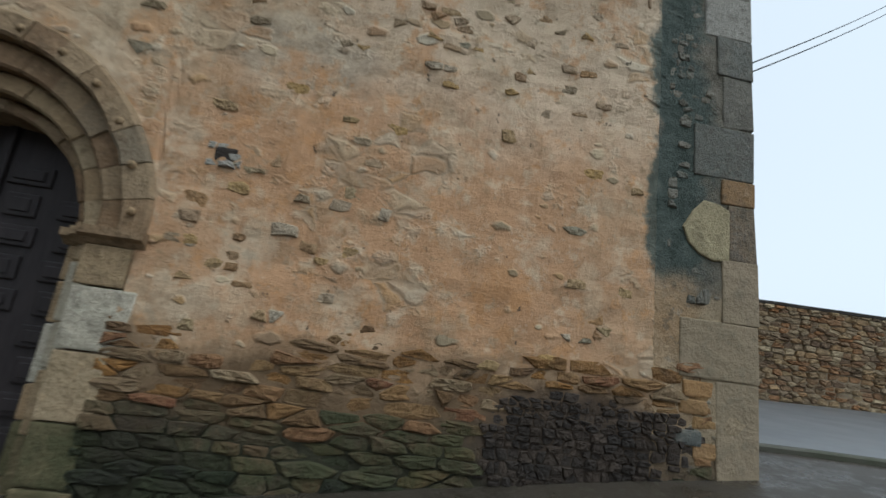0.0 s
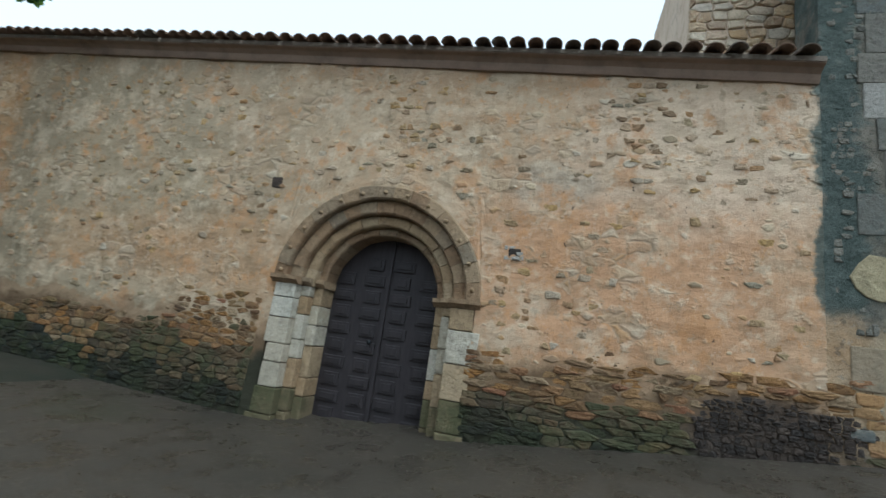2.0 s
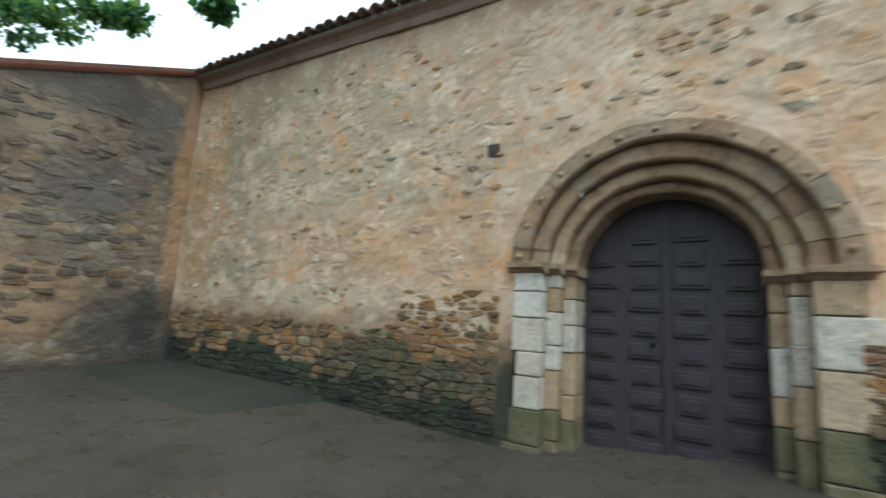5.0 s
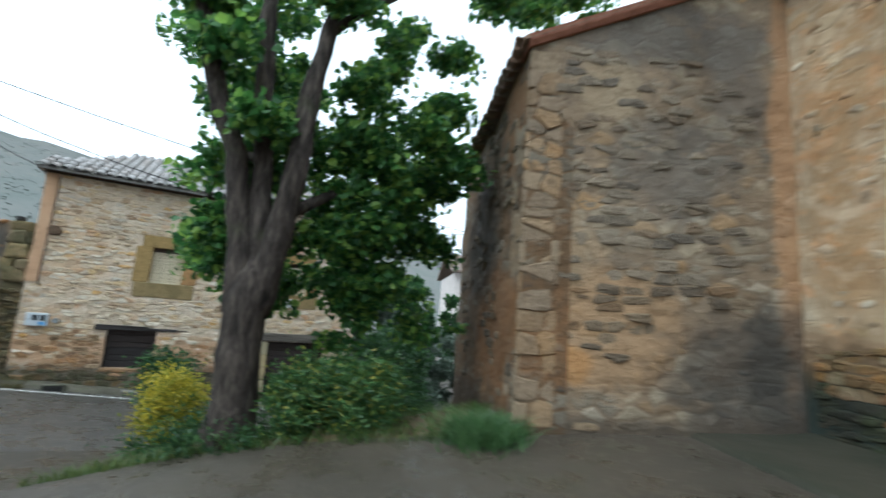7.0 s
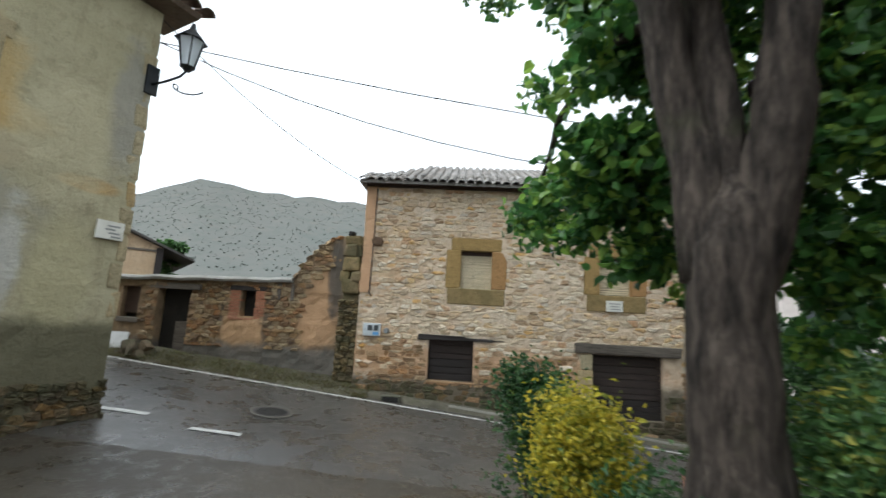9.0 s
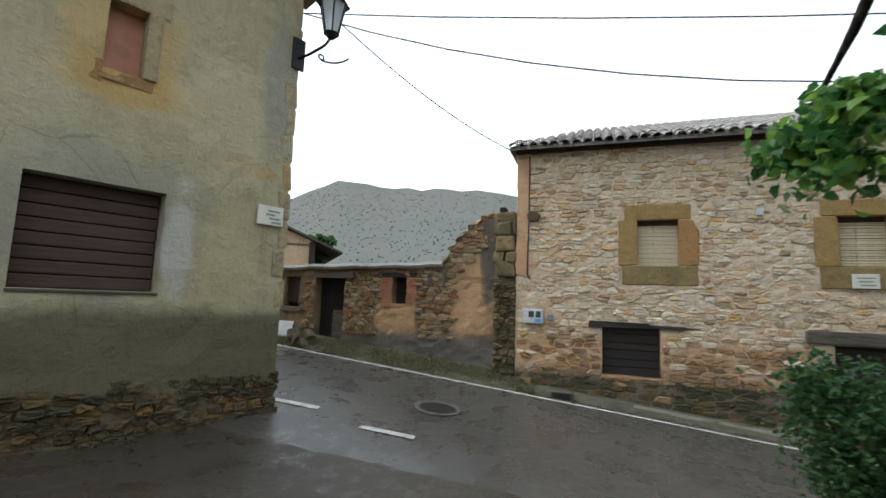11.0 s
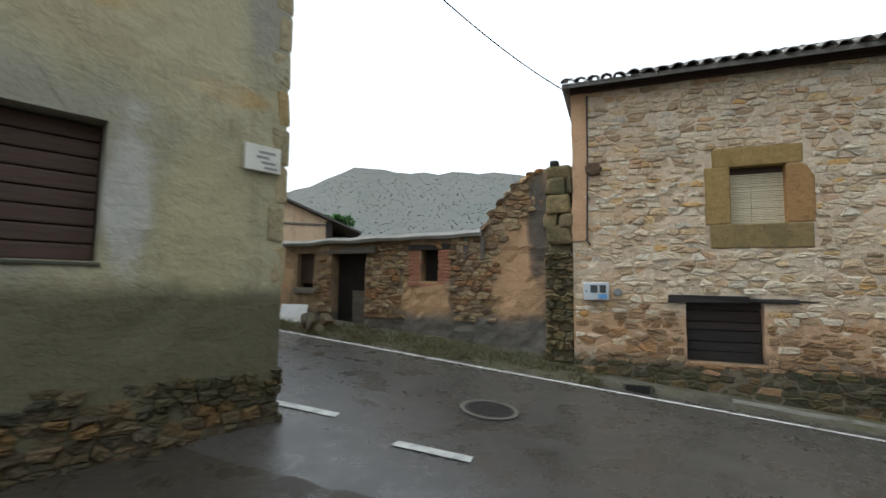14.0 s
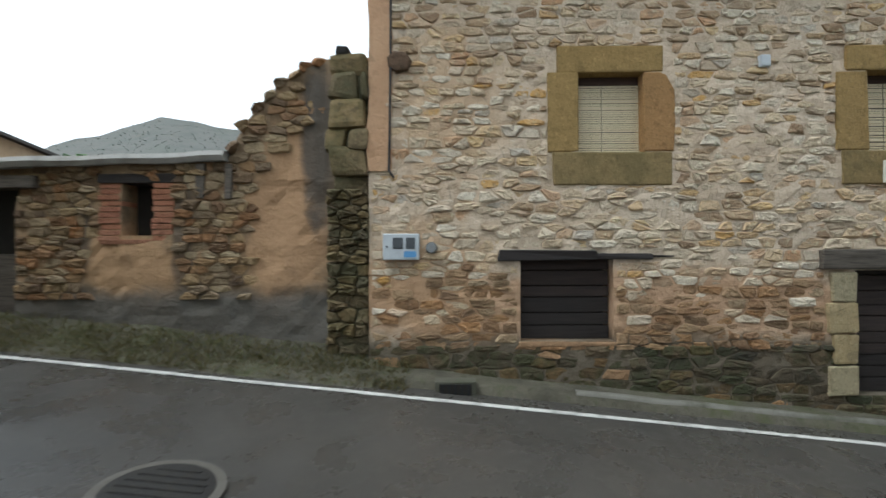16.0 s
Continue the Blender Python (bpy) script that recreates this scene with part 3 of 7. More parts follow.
M_WINGQUOIN = stone_mat("wing_quoin", [(0.230, 0.168, 0.108), (0.178, 0.131, 0.086), (0.264, 0.197, 0.124), (0.272, 0.164, 0.076), (0.145, 0.113, 0.078)])
M_WING_MASS = stone_mat("wing_stone_mass", [(0.212, 0.164, 0.110), (0.140, 0.113, 0.080), (0.246, 0.193, 0.132), (0.072, 0.061, 0.048), (0.187, 0.131, 0.080), (0.106, 0.089, 0.068)], "island")
M_APRON = plain_mat("mossy_wet_apron", (0.034, 0.031, 0.021), 0.6, 0.9, 1.3, 1.0, dirt=(0.014, 0.018, 0.010), spec=0.3)
M_ASPHALT, M_GROUND, M_BARK, M_HILL = asphalt_mat(), ground_mat(), bark_mat(), hill_mat()
# Lighter than bare wet asphalt: grazing sky reflection is put into the base colour
M_STREET = plain_mat("wet_street_sheen_grey", (0.135, 0.14, 0.145), 0.32, 0.5, 1.2, 0.15, dirt=(0.09, 0.092, 0.095), spec=0.5)
M_LINE = plain_mat("worn_road_paint", (0.55, 0.54, 0.50), 0.6, 0.8, 7.0, 0.2, dirt=(0.2, 0.19, 0.18))
M_ASPHALT_OLD = plain_mat("old_asphalt_collar", (0.11, 0.10, 0.085), 0.7, 0.4, 9.0, 0.4)
M_CONCRETE = plain_mat("damp_concrete", (0.085, 0.08, 0.06), 0.75, 0.7, 2.4, 0.5, dirt=(0.05, 0.055, 0.03))
M_LIP = plain_mat("worn_concrete_edge", (0.17, 0.16, 0.135), 0.75, 0.9, 3.0, 0.6, dirt=(0.07, 0.068, 0.045))
M_IRON = plain_mat("black_iron", (0.02, 0.022, 0.024), 0.45, 0.2, 8.0, 0.2, 0.6)
M_CASTIRON = plain_mat("cast_iron_cover", (0.028, 0.026, 0.024), 0.6, 0.3, 20.0, 0.3, 0.3)
M_PLAQUE = plain_mat("white_plaque", (0.66, 0.64, 0.57), 0.5, 0.2, 6.0, 0.1)
M_INK = plain_mat("grey_print", (0.25, 0.25, 0.24), 0.6, 0.1)
M_METERBOX = plain_mat("pale_grey_plastic", (0.50, 0.53, 0.55), 0.5, 0.15, 8.0, 0.1)
M_DULLMETAL = plain_mat("dull_metal", (0.24, 0.25, 0.25), 0.42, 0.3, 20.0, 0.2, 0.7)
M_BLUE = plain_mat("blue_label", (0.12, 0.30, 0.55), 0.5, 0.1)
M_DARKGLASS = plain_mat("dark_glazing", (0.035, 0.04, 0.045), 0.15, 0.1, 4.0, 0.0, spec=0.5)
M_WIRE = plain_mat("black_cable", (0.025, 0.025, 0.026), 0.6, 0.1)
M_PALE = render_mat("pale_pink_render", (0.50, 0.44, 0.40), (0.56, 0.50, 0.46), (0.40, 0.35, 0.31))
M_TERRA = plain_mat("terracotta_block", (0.46, 0.22, 0.15), 0.8, 0.3, 6.0, 0.3)
M_SOIL = plain_mat("leaf_litter_soil", (0.10, 0.062, 0.036), 0.85, 0.6, 5.0, 0.8, dirt=(0.045, 0.034, 0.022))
M_WHITE = plain_mat("white_sheet", (0.55, 0.55, 0.54), 0.6, 0.3, 4.0, 0.1)
M_LEAF = leaf_mat("tree_leaf", (0.030, 0.088, 0.026), (0.078, 0.190, 0.042), (0.25, 0.38, 0.065))
M_LEAF_DARK = leaf_mat("bush_leaf", (0.022, 0.055, 0.02), (0.045, 0.105, 0.032), (0.09, 0.16, 0.05))
M_LEAF_MID = leaf_mat("fresh_bush_leaf", (0.035, 0.08, 0.025), (0.068, 0.145, 0.042), (0.13, 0.23, 0.07))
M_LEAF_YELLOW = leaf_mat("golden_leaf", (0.11, 0.15, 0.02), (0.44, 0.38, 0.035), (0.58, 0.47, 0.05))
M_LEAF_GOLDTIP = leaf_mat("yellow_green_tip", (0.08, 0.14, 0.03), (0.16, 0.21, 0.04), (0.34, 0.32, 0.06))
M_GRASS = leaf_mat("grass_blade", (0.05, 0.09, 0.02), (0.09, 0.14, 0.035), (0.16, 0.17, 0.06))
M_GRASS_B = leaf_mat("bright_grass_blade", (0.045, 0.10, 0.03), (0.085, 0.165, 0.055), (0.14, 0.22, 0.085))
M_DRY = leaf_mat("dry_verge_grass", (0.10, 0.085, 0.035), (0.15, 0.125, 0.055), (0.08, 0.10, 0.035))
M_OLIVE = leaf_mat("olive_leaf", (0.07, 0.10, 0.07), (0.12, 0.155, 0.11), (0.18, 0.21, 0.16))
# Lightened towards the hazy hill, which also offsets the bushes' own shade
M_SHRUB = leaf_mat("hazed_far_scrub", (0.108, 0.122, 0.102), (0.118, 0.131, 0.111), (0.13, 0.141, 0.121))
k = Nodes("mossy_verge_earth")
c = k.ramp(k.noise(1.4, 7, 0.7), [(0.34, (0.055, 0.050, 0.036)), (0.5, (0.095, 0.086, 0.062)), (0.64, (0.070, 0.074, 0.034))])
c = mottle(k, c, [(4.0, 0.54, 0.62, 0.5, (0.12, 0.108, 0.085)), (9.0, 0.56, 0.62, 0.5, (0.048, 0.055, 0.022)), (16.0, 0.58, 0.64, 0.5, (0.035, 0.030, 0.02))])
M_VERGE = k.done(c, 0.9, [(k.noise(6.0, 6, 0.7), 0.8, 0.05), (k.noise(40.0, 4, 0.7), 0.6, 0.012)], 0.25)
k = Nodes("lantern_glass")
M_GLASS = k.done((0.75, 0.80, 0.82), 0.25, (), 0.5)
k.bsdf.inputs["Transmission Weight"].default_value = 0.55

# ---- mesh helpers ----


def thing(name, label, category, m=None, group="", kind=""):
    ob = new(name)
    ob.empty_display_size = 0.2
    if m is not None:
        ob.matrix_world = m
    return tagged(ob, label, category, group, kind)


def solid(name, bm, material, smooth=False):
    me = bpy.data.meshes.new(name)
    bm.to_mesh(me)
    bm.free()
    me.materials.append(material)
    if smooth:
        for p in me.polygons:
            p.use_smooth = True
    return me


def part(name, bm, material, parent=None, label="", smooth=False):
    me = bm if isinstance(bm, bpy.types.Mesh) else solid(name, bm, material, smooth)
    ob = new(name, me)
    if parent is not None:
        ob.parent = parent
    if label:
        ob["label"] = label
    return ob


def box(bm, x0, x1, y0, y1, z0, z1, bevel=0.0, jitter=0.0):
    r = bmesh.ops.create_cube(bm, size=1.0)
    vs = r["verts"]
    for v in vs:
        v.co = Vector((x0 + (v.co.x + 0.5) * (x1 - x0), y0 + (v.co.y + 0.5) * (y1 - y0), z0 + (v.co.z + 0.5) * (z1 - z0)))
        if jitter:
            v.co += Vector([random.uniform(-jitter, jitter) for _ in range(3)])
    if bevel:
        es = list({e for v in vs for e in v.link_edges})
        bmesh.ops.bevel(bm, geom=es, offset=bevel, segments=2, affect="EDGES", profile=0.6)
    return bm


def boxed(*a, **k2):
    return box(bmesh.new(), *a, **k2)


def prism(points, y0, y1, bevel=0.01):
    """An upright slab with the given outline in x and z."""
    bm = bmesh.new()
    a = [bm.verts.new((x, y0, z)) for x, z in points]
    b = [bm.verts.new((x, y1, z)) for x, z in points]
    front = bm.faces.new(a)
    bm.faces.new(b[::-1])
    for i in range(len(a)):
        j = (i + 1) % len(a)
        bm.faces.new((a[j], a[i], b[i], b[j]))
    bmesh.ops.recalc_face_normals(bm, faces=bm.faces[:])
    bmesh.ops.bevel(bm, geom=front.edges[:], offset=bevel, segments=2, affect="EDGES", profile=0.6)
    return bm


def mesh_from(name, verts, faces, material, smooth=False):
    me = bpy.data.meshes.new(name)
    me.from_pydata(verts, [], faces)
    me.update()
    me.materials.append(material)
    if smooth:
        for p in me.polygons:
            p.use_smooth = True
    return me


def tube(points, radii, sides=8, cap=True):
    """Verts and faces of a tube along points."""
    vs, fs = [], []
    pts = [Vector(p) for p in points]
    for i, p in enumerate(pts):
        d = (pts[min(i + 1, len(pts) - 1)] - pts[max(i - 1, 0)]).normalized()
        a = d.orthogonal().normalized()
        if abs(d.z) > 0.3:
            a = (Vector((1, 0, 0)) - d * d.x).normalized()
        b = d.cross(a)
        for j in range(sides):
            t = 2 * math.pi * j / sides
            vs.append(p + (a * math.cos(t) + b * math.sin(t)) * radii[i])
        if i:
            o = (i - 1) * sides
            for j in range(sides):
                fs.append((o + j, o + (j + 1) % sides, o + sides + (j + 1) % sides, o + sides + j))
    if cap:
        fs.append(tuple(range(sides))[::-1])
        fs.append(tuple(range(len(vs) - sides, len(vs))))
    return vs, fs


def uneven(u, z, bulge, rough):
    """How far a hand-laid wall face stands in or out."""
    y = bulge * (noise.noise((u * 0.9, z * 0.9, 3.1)) + 0.6 * noise.noise((u * 2.7, z * 2.7, 7.7)))
    if rough:
        y += rough * (noise.noise((u * 5.5, z * 6.5, 1.7)) + 0.6 * noise.noise((u * 13, z * 15, 5.7)))
    return y


def grid_wall(us, zs, holes, thick, bulge=0.02, top=None, low=None, step_=0.22, fray=0.0, rough=0.0):
    """An uneven wall: front at local y = 0 facing -y, with holes (u0, u1, z0, z1) that go through it. top(u), low(u): its upper and lower outline."""
    def fill(a):
        out = []
        a = sorted(set(a))
        for p, q in zip(a, a[1:]):
            k2 = max(1, round((q - p) / step_))
            out += [p + (q - p) * i / k2 for i in range(k2)]
        return out + [a[-1]]
    us = fill(list(us) + [h[i] for h in holes for i in (0, 1)])
    zs = fill(list(zs) + [h[i] for h in holes for i in (2, 3)])
    z0, z1 = zs[0], zs[-1]
    bm = bmesh.new()
    cache = {}

    def vert(u, z, back):
        key = (round(u, 4), round(z, 4), back)
        if key not in cache:
            zz = z
            if top and z > zs[-3]:
                zz = z + (top(u) - z1) * (1 if z == z1 else 0.5)
            if low and z == z0:
                zz = low(u)
            y = thick if back else uneven(u, z, bulge, rough)
            uu = u
            if fray and u in (us[0], us[-1]):
                uu = u + fray * noise.noise((zz * 2.3, u, 1.0)) + fray * 0.6 * noise.noise((zz * 7.0, u, 4.0))
            if fray and z in (z0, z1):
                zz += fray * noise.noise((u * 5.0, z, 8.0))
            cache[key] = bm.verts.new((uu, y, zz))
        return cache[key]

    cells = set()
    for i, (a, b) in enumerate(zip(us, us[1:])):
        for j, (c, d) in enumerate(zip(zs, zs[1:])):
            m, n2 = (a + b) / 2, (c + d) / 2
            if not any(h[0] < m < h[1] and h[2] < n2 < h[3] for h in holes):
                cells.add((i, j))
    for i, j in cells:
        a, b, c, d = us[i], us[i + 1], zs[j], zs[j + 1]
        bm.faces.new([vert(a, c, 0), vert(b, c, 0), vert(b, d, 0), vert(a, d, 0)])
        bm.faces.new([vert(a, d, 1), vert(b, d, 1), vert(b, c, 1), vert(a, c, 1)])
        for di, dj, p, q in ((-1, 0, (a, d), (a, c)), (1, 0, (b, c), (b, d)), (0, -1, (a, c), (b, c)), (0, 1, (b, d), (a, d))):
            if (i + di, j + dj) not in cells:
                bm.faces.new([vert(*q, 0), vert(*p, 0), vert(*p, 1), vert(*q, 1)])
    return bm


def stone_shape(seed):
    """A rough angular stone: unit wide and high, 1 deep towards -y, its back at y = 0.3."""
    r = random.Random(seed)
    j1 = lambda lo, hi: 0.5 * r.uniform(lo, hi)
    ring = [(j1(0.9, 1.1), r.uniform(-0.15, 0.15)), (j1(0.62, 1.04), j1(0.62, 1.04)), (r.uniform(-0.2, 0.2), j1(0.86, 1.1)), (-j1(0.62, 1.04), j1(0.62, 1.04)),
            (-j1(0.9, 1.1), r.uniform(-0.15, 0.15)), (-j1(0.62, 1.04), -j1(0.62, 1.04)), (r.uniform(-0.2, 0.2), -j1(0.86, 1.1)), (j1(0.62, 1.04), -j1(0.62, 1.04))]
    sides = 8
    vs, fs = [], []
    cx, cz = r.uniform(-0.16, 0.16), r.uniform(-0.16, 0.16)
    tx, tz = r.uniform(-0.35, 0.35), r.uniform(-0.35, 0.35)
    for y, k2 in ((0.3, 1.03), (-0.55, 0.99), (-0.9, r.uniform(0.74, 0.9))):
        for x, z in ring:
            vs.append((cx * (1 - k2) + x * k2, y + (r.uniform(-0.12, 0.12) + tx * x + tz * z if y < 0 else 0), cz * (1 - k2) + z * k2))
    vs.append((cx, -1.0 + r.uniform(-0.12, 0.12), cz))
    for i in range(sides):
        j = (i + 1) % sides
        for o in (0, sides):
            fs.append((o + i, o + j, o + sides + j, o + sides + i))
        fs.append((2 * sides + i, 2 * sides + j, 3 * sides))
    return vs, fs


SHAPES = [stone_shape(s) for s in range(30)]
stone_meshes = {}
OUTLINE = {}


def cut(poly, mx, my, nx, ny):
    """The part of a polygon on the near side of the line through (mx, my)."""
    out = []
    for i, p in enumerate(poly):
        q = poly[(i + 1) % len(poly)]
        a, c = (p[0] - mx) * nx + (p[1] - my) * ny, (q[0] - mx) * nx + (q[1] - my) * ny
        if a <= 0:
            out.append(p)
        if (a < 0 < c) or (c < 0 < a):
            t = a / (a - c)
            out.append((p[0] + (q[0] - p[0]) * t, p[1] + (q[1] - p[1]) * t))
    return out


def rounded(poly, gap, r):
    """A polygon drawn in by the joint, its corners chipped and its sides uneven."""
    out = []
    n = len(poly)
    for i in range(n):
        p, q = poly[i], poly[(i + 1) % n]
        k2 = r.uniform(0.86, 0.99)
        out.append((p[0] * k2, p[1] * k2))
        if math.hypot(q[0] - p[0], q[1] - p[1]) > 0.05:
            t, k2 = r.uniform(0.35, 0.65), r.uniform(0.92, 1.04)
            out.append(((p[0] + (q[0] - p[0]) * t) * k2, (p[1] + (q[1] - p[1]) * t) * k2))
    g = gap * r.uniform(0.4, 2.0)
    res = []
    for x, y in out:
        k2 = max(0.5, 1 - g * 0.5 / max(math.hypot(x, y), 0.01))
        p = (x * k2, y * k2)
        if not res or math.hypot(p[0] - res[-1][0], p[1] - res[-1][1]) > 0.008:
            res.append(p)
    return res


def pebble(key, r):
    """Verts and faces of one stone of the layout, 1 deep towards -y."""
    u, z, w, h = key
    ring = OUTLINE.get(key)
    if ring is None:
        sv, sf = SHAPES[r.randrange(len(SHAPES))]
        return [(x * w, y, q * h) for x, y, q in sv], sf
    n = len(ring)
    tx, tz = r.uniform(-1.6, 1.6), r.uniform(-2.4, 2.4)
    vs = []
    for y, k2, jit in ((0.3, 1.03, 0.0), (-0.45, 0.99, 0.15), (-0.86, r.uniform(0.84, 0.94), 0.22), (-0.98, r.uniform(0.45, 0.68), 0.25)):
        for x, q in ring:
            x, q = x * k2, q * k2
            vs.append((x, y + (tx * x + tz * q if y < -0.8 else 0) + r.uniform(-jit, jit), q))
    vs.append((r.uniform(-0.12, 0.12) * w, -1.0 + r.uniform(-0.12, 0.12), r.uniform(-0.12, 0.12) * h))
    fs = []
    for i in range(n):
        j = (i + 1) % n
        for o in (0, n, 2 * n):
            fs.append((o + i, o + j, o + n + j, o + n + i))
        fs.append((3 * n + i, 3 * n + j, 4 * n))
    return vs, fs


def stones(parent, layout, material, depth, name="stone", y=0.0):
    """Each stone of the layout (u, z, w, h) as a piece under its parent."""
    for q in layout:
        if q in OUTLINE:
            me = mesh_from("stone", *pebble(q, random), material)
        else:
            i = random.randrange(len(SHAPES))
            key = (i, material.name)
            if key not in stone_meshes:
                stone_meshes[key] = mesh_from("stone", *SHAPES[i], material)
            me = stone_meshes[key]
        ob = new(name, me)
        ob.parent = parent
        ob.location = (q[0], y(q[0], q[1]) if callable(y) else y, q[1])
        d = depth * random.uniform(0.45, 1.45)
        ob.scale = (1, d, 1) if q in OUTLINE else (q[2], d, q[3])
        ob.rotation_euler = (0, random.uniform(-0.05, 0.05), 0)


def stone_mass(name, parent, layout, material, depth, label="", y=0.0):
    """The rest of a wall's stones, joined into one part."""
    vs, fs = [], []
    for q in layout:
        sv, sf = pebble(q, random)
        o, d = len(vs), depth * random.uniform(0.45, 1.45)
        yy = y(q[0], q[1]) if callable(y) else y
        vs += [(q[0] + x, yy + y2 * d, q[1] + z2) for x, y2, z2 in sv]
        fs += [tuple(o + i for i in f) for f in sf]
    ob = part(name, mesh_from(name, vs, fs, material), material, parent, label)
    ob["kind"] = "stuff"
    return ob


def courses(u0, u1, z0, z1, h=(0.08, 0.17), w=(0.14, 0.42), gap=0.014, holes=(), keep=1.0, seed=0, inside=None):
    """Rubble brought roughly to courses: each stone fits its neighbours."""
    r = random.Random(seed)
    pts, z = [], z0
    while z < z1 - h[0] * 0.5:
        ch = min(r.uniform(*h), z1 - z)
        u, ph = u0 - r.uniform(0, w[0]), r.uniform(0, 6)
        while u < u1 + w[0]:
            cw = r.uniform(*w)
            m = u + cw / 2 + r.uniform(-0.1, 0.1) * cw
            zz = z + ch * (0.5 + r.uniform(-0.12, 0.12)) + 0.03 * math.sin(m * 1.9 + ph)
            if ch > 0.10 and r.random() < 0.22:
                pts += [(m - r.uniform(0, 0.2) * cw, zz - ch * 0.27), (m + r.uniform(0, 0.2) * cw, zz + ch * 0.27)]
            else:
                pts.append((m, zz))
            u += cw
        z += ch
    if not pts:
        return []
    asp = sum(h) / sum(w)
    a = np.array(pts) * np.array([asp, 1.0])
    out = []
    for i, (pu, pz) in enumerate(pts):
        if r.random() > keep or (inside is not None and not inside(pu, pz)):
            continue
        d = ((a - a[i]) ** 2).sum(axis=1)
        near_ = np.argsort(d)[1:17]
        R_ = max(h) * 1.3
        poly = [(-R_, -R_), (R_, -R_), (R_, R_), (-R_, R_)]
        for j in near_:
            vx, vy = a[j][0] - a[i][0], a[j][1] - a[i][1]
            poly = cut(poly, vx / 2, vy / 2, vx, vy)
        poly = [(x / asp + pu, y + pz) for x, y in poly]
        for mx, my, nx, ny in ((u0, 0, -1, 0), (u1, 0, 1, 0), (0, z0, 0, -1), (0, z1, 0, 1)):
            poly = cut(poly, mx, my, nx, ny)
        for q in holes:
            if len(poly) > 2 and min(p[0] for p in poly) < q[1] and max(p[0] for p in poly) > q[0] and min(p[1] for p in poly) < q[3] and max(p[1] for p in poly) > q[2]:
                cx, cy = sum(p[0] for p in poly) / len(poly), sum(p[1] for p in poly) / len(poly)
                side = max((q[0] - cx, (q[0], 0, 1, 0)), (cx - q[1], (q[1], 0, -1, 0)), (q[2] - cy, (0, q[2], 0, 1)), (cy - q[3], (0, q[3], 0, -1)))
                poly = cut(poly, *side[1]) if side[0] > -0.03 else []
        if len(poly) < 3:
            continue
        us_, zs_ = [p[0] for p in poly], [p[1] for p in poly]
        w_, h_ = max(us_) - min(us_), max(zs_) - min(zs_)
        cx, cy = sum(us_) / len(us_), sum(zs_) / len(zs_)
        if w_ < 0.035 or h_ < 0.025:
            continue
        key = (cx, cy, w_, h_)
        ring = rounded([(p[0] - cx, p[1] - cy) for p in poly], gap, r)
        if len(ring) < 4:
            continue
        OUTLINE[key] = ring
        out.append(key)
    return out


def barrel_tile(length, r0, r1, material, thick=0.014, n=8):
    """A curved clay tile along local y, its low end at y = 0, arched upwards."""
    vs, fs = [], []
    for y, rad in ((0.0, r0), (length, r1)):
        for rr in (rad, rad - thick):
            for i in range(n + 1):
                t = math.pi * i / n
                vs.append((math.cos(t) * rr, y, math.sin(t) * rr * 0.8))
    m = n + 1
    for i in range(n):
        fs += [(i, i + 1, 2 * m + i + 1, 2 * m + i), (m + i + 1, m + i, 3 * m + i, 3 * m + i + 1),
               (i + 1, i, m + i, m + i + 1), (2 * m + i, 2 * m + i + 1, 3 * m + i + 1, 3 * m + i)]
    fs += [(0, 2 * m, 3 * m, m), (n, m + n, 3 * m + n, 2 * m + n)]
    return mesh_from("roof_tile", vs, fs, material, True)


def profile(pts, x0, x1, cuts=1):
    """A moulding: the outline pts (y, z) drawn along x from x0 to x1."""
    bm = bmesh.new()
    rows = [[bm.verts.new((x0 + (x1 - x0) * i / cuts, y, z)) for y, z in pts] for i in range(cuts + 1)]
    for a, b in zip(rows, rows[1:]):
        for i in range(len(pts)):
            j = (i + 1) % len(pts)
            bm.faces.new((a[i], a[j], b[j], b[i]))
    bm.faces.new(rows[0][::-1])
    bm.faces.new(rows[-1])
    return bm


def leaves(n, place, size, r, droop=0.4, narrow=0.75):
    """Verts and faces of n single folded leaves; place(r) gives a point."""
    vs, fs = [], []
    for _ in range(n):
        p = place(r)
        s = size * r.uniform(0.6, 1.3)
        d = Vector((r.gauss(0, 1), r.gauss(0, 1), r.gauss(-droop, 0.7))).normalized()
        a = d.cross(Vector((r.gauss(0, 1), r.gauss(0, 1), r.gauss(0, 1)))).normalized() * s * 0.5 * narrow
        up = a.cross(d).normalized() * s * 0.16
        o = len(vs)
        k2, k3 = r.uniform(0.75, 1.0), r.uniform(0.7, 1.0)
        vs += [p, p + d * s * 0.24 + a * 0.85 + up * 0.8, p + d * s * 0.66 + a * k2 + up, p + d * s - up * 0.5, p + d * s * 0.66 - a * k3 + up, p + d * s * 0.24 - a * 0.85 + up * 0.8, p + d * s * 0.5]
        fs += [(o, o + 1, o + 6), (o + 1, o + 2, o + 6), (o + 2, o + 3, o + 6), (o + 3, o + 4, o + 6), (o + 4, o + 5, o + 6), (o + 5, o, o + 6)]
    return vs, fs


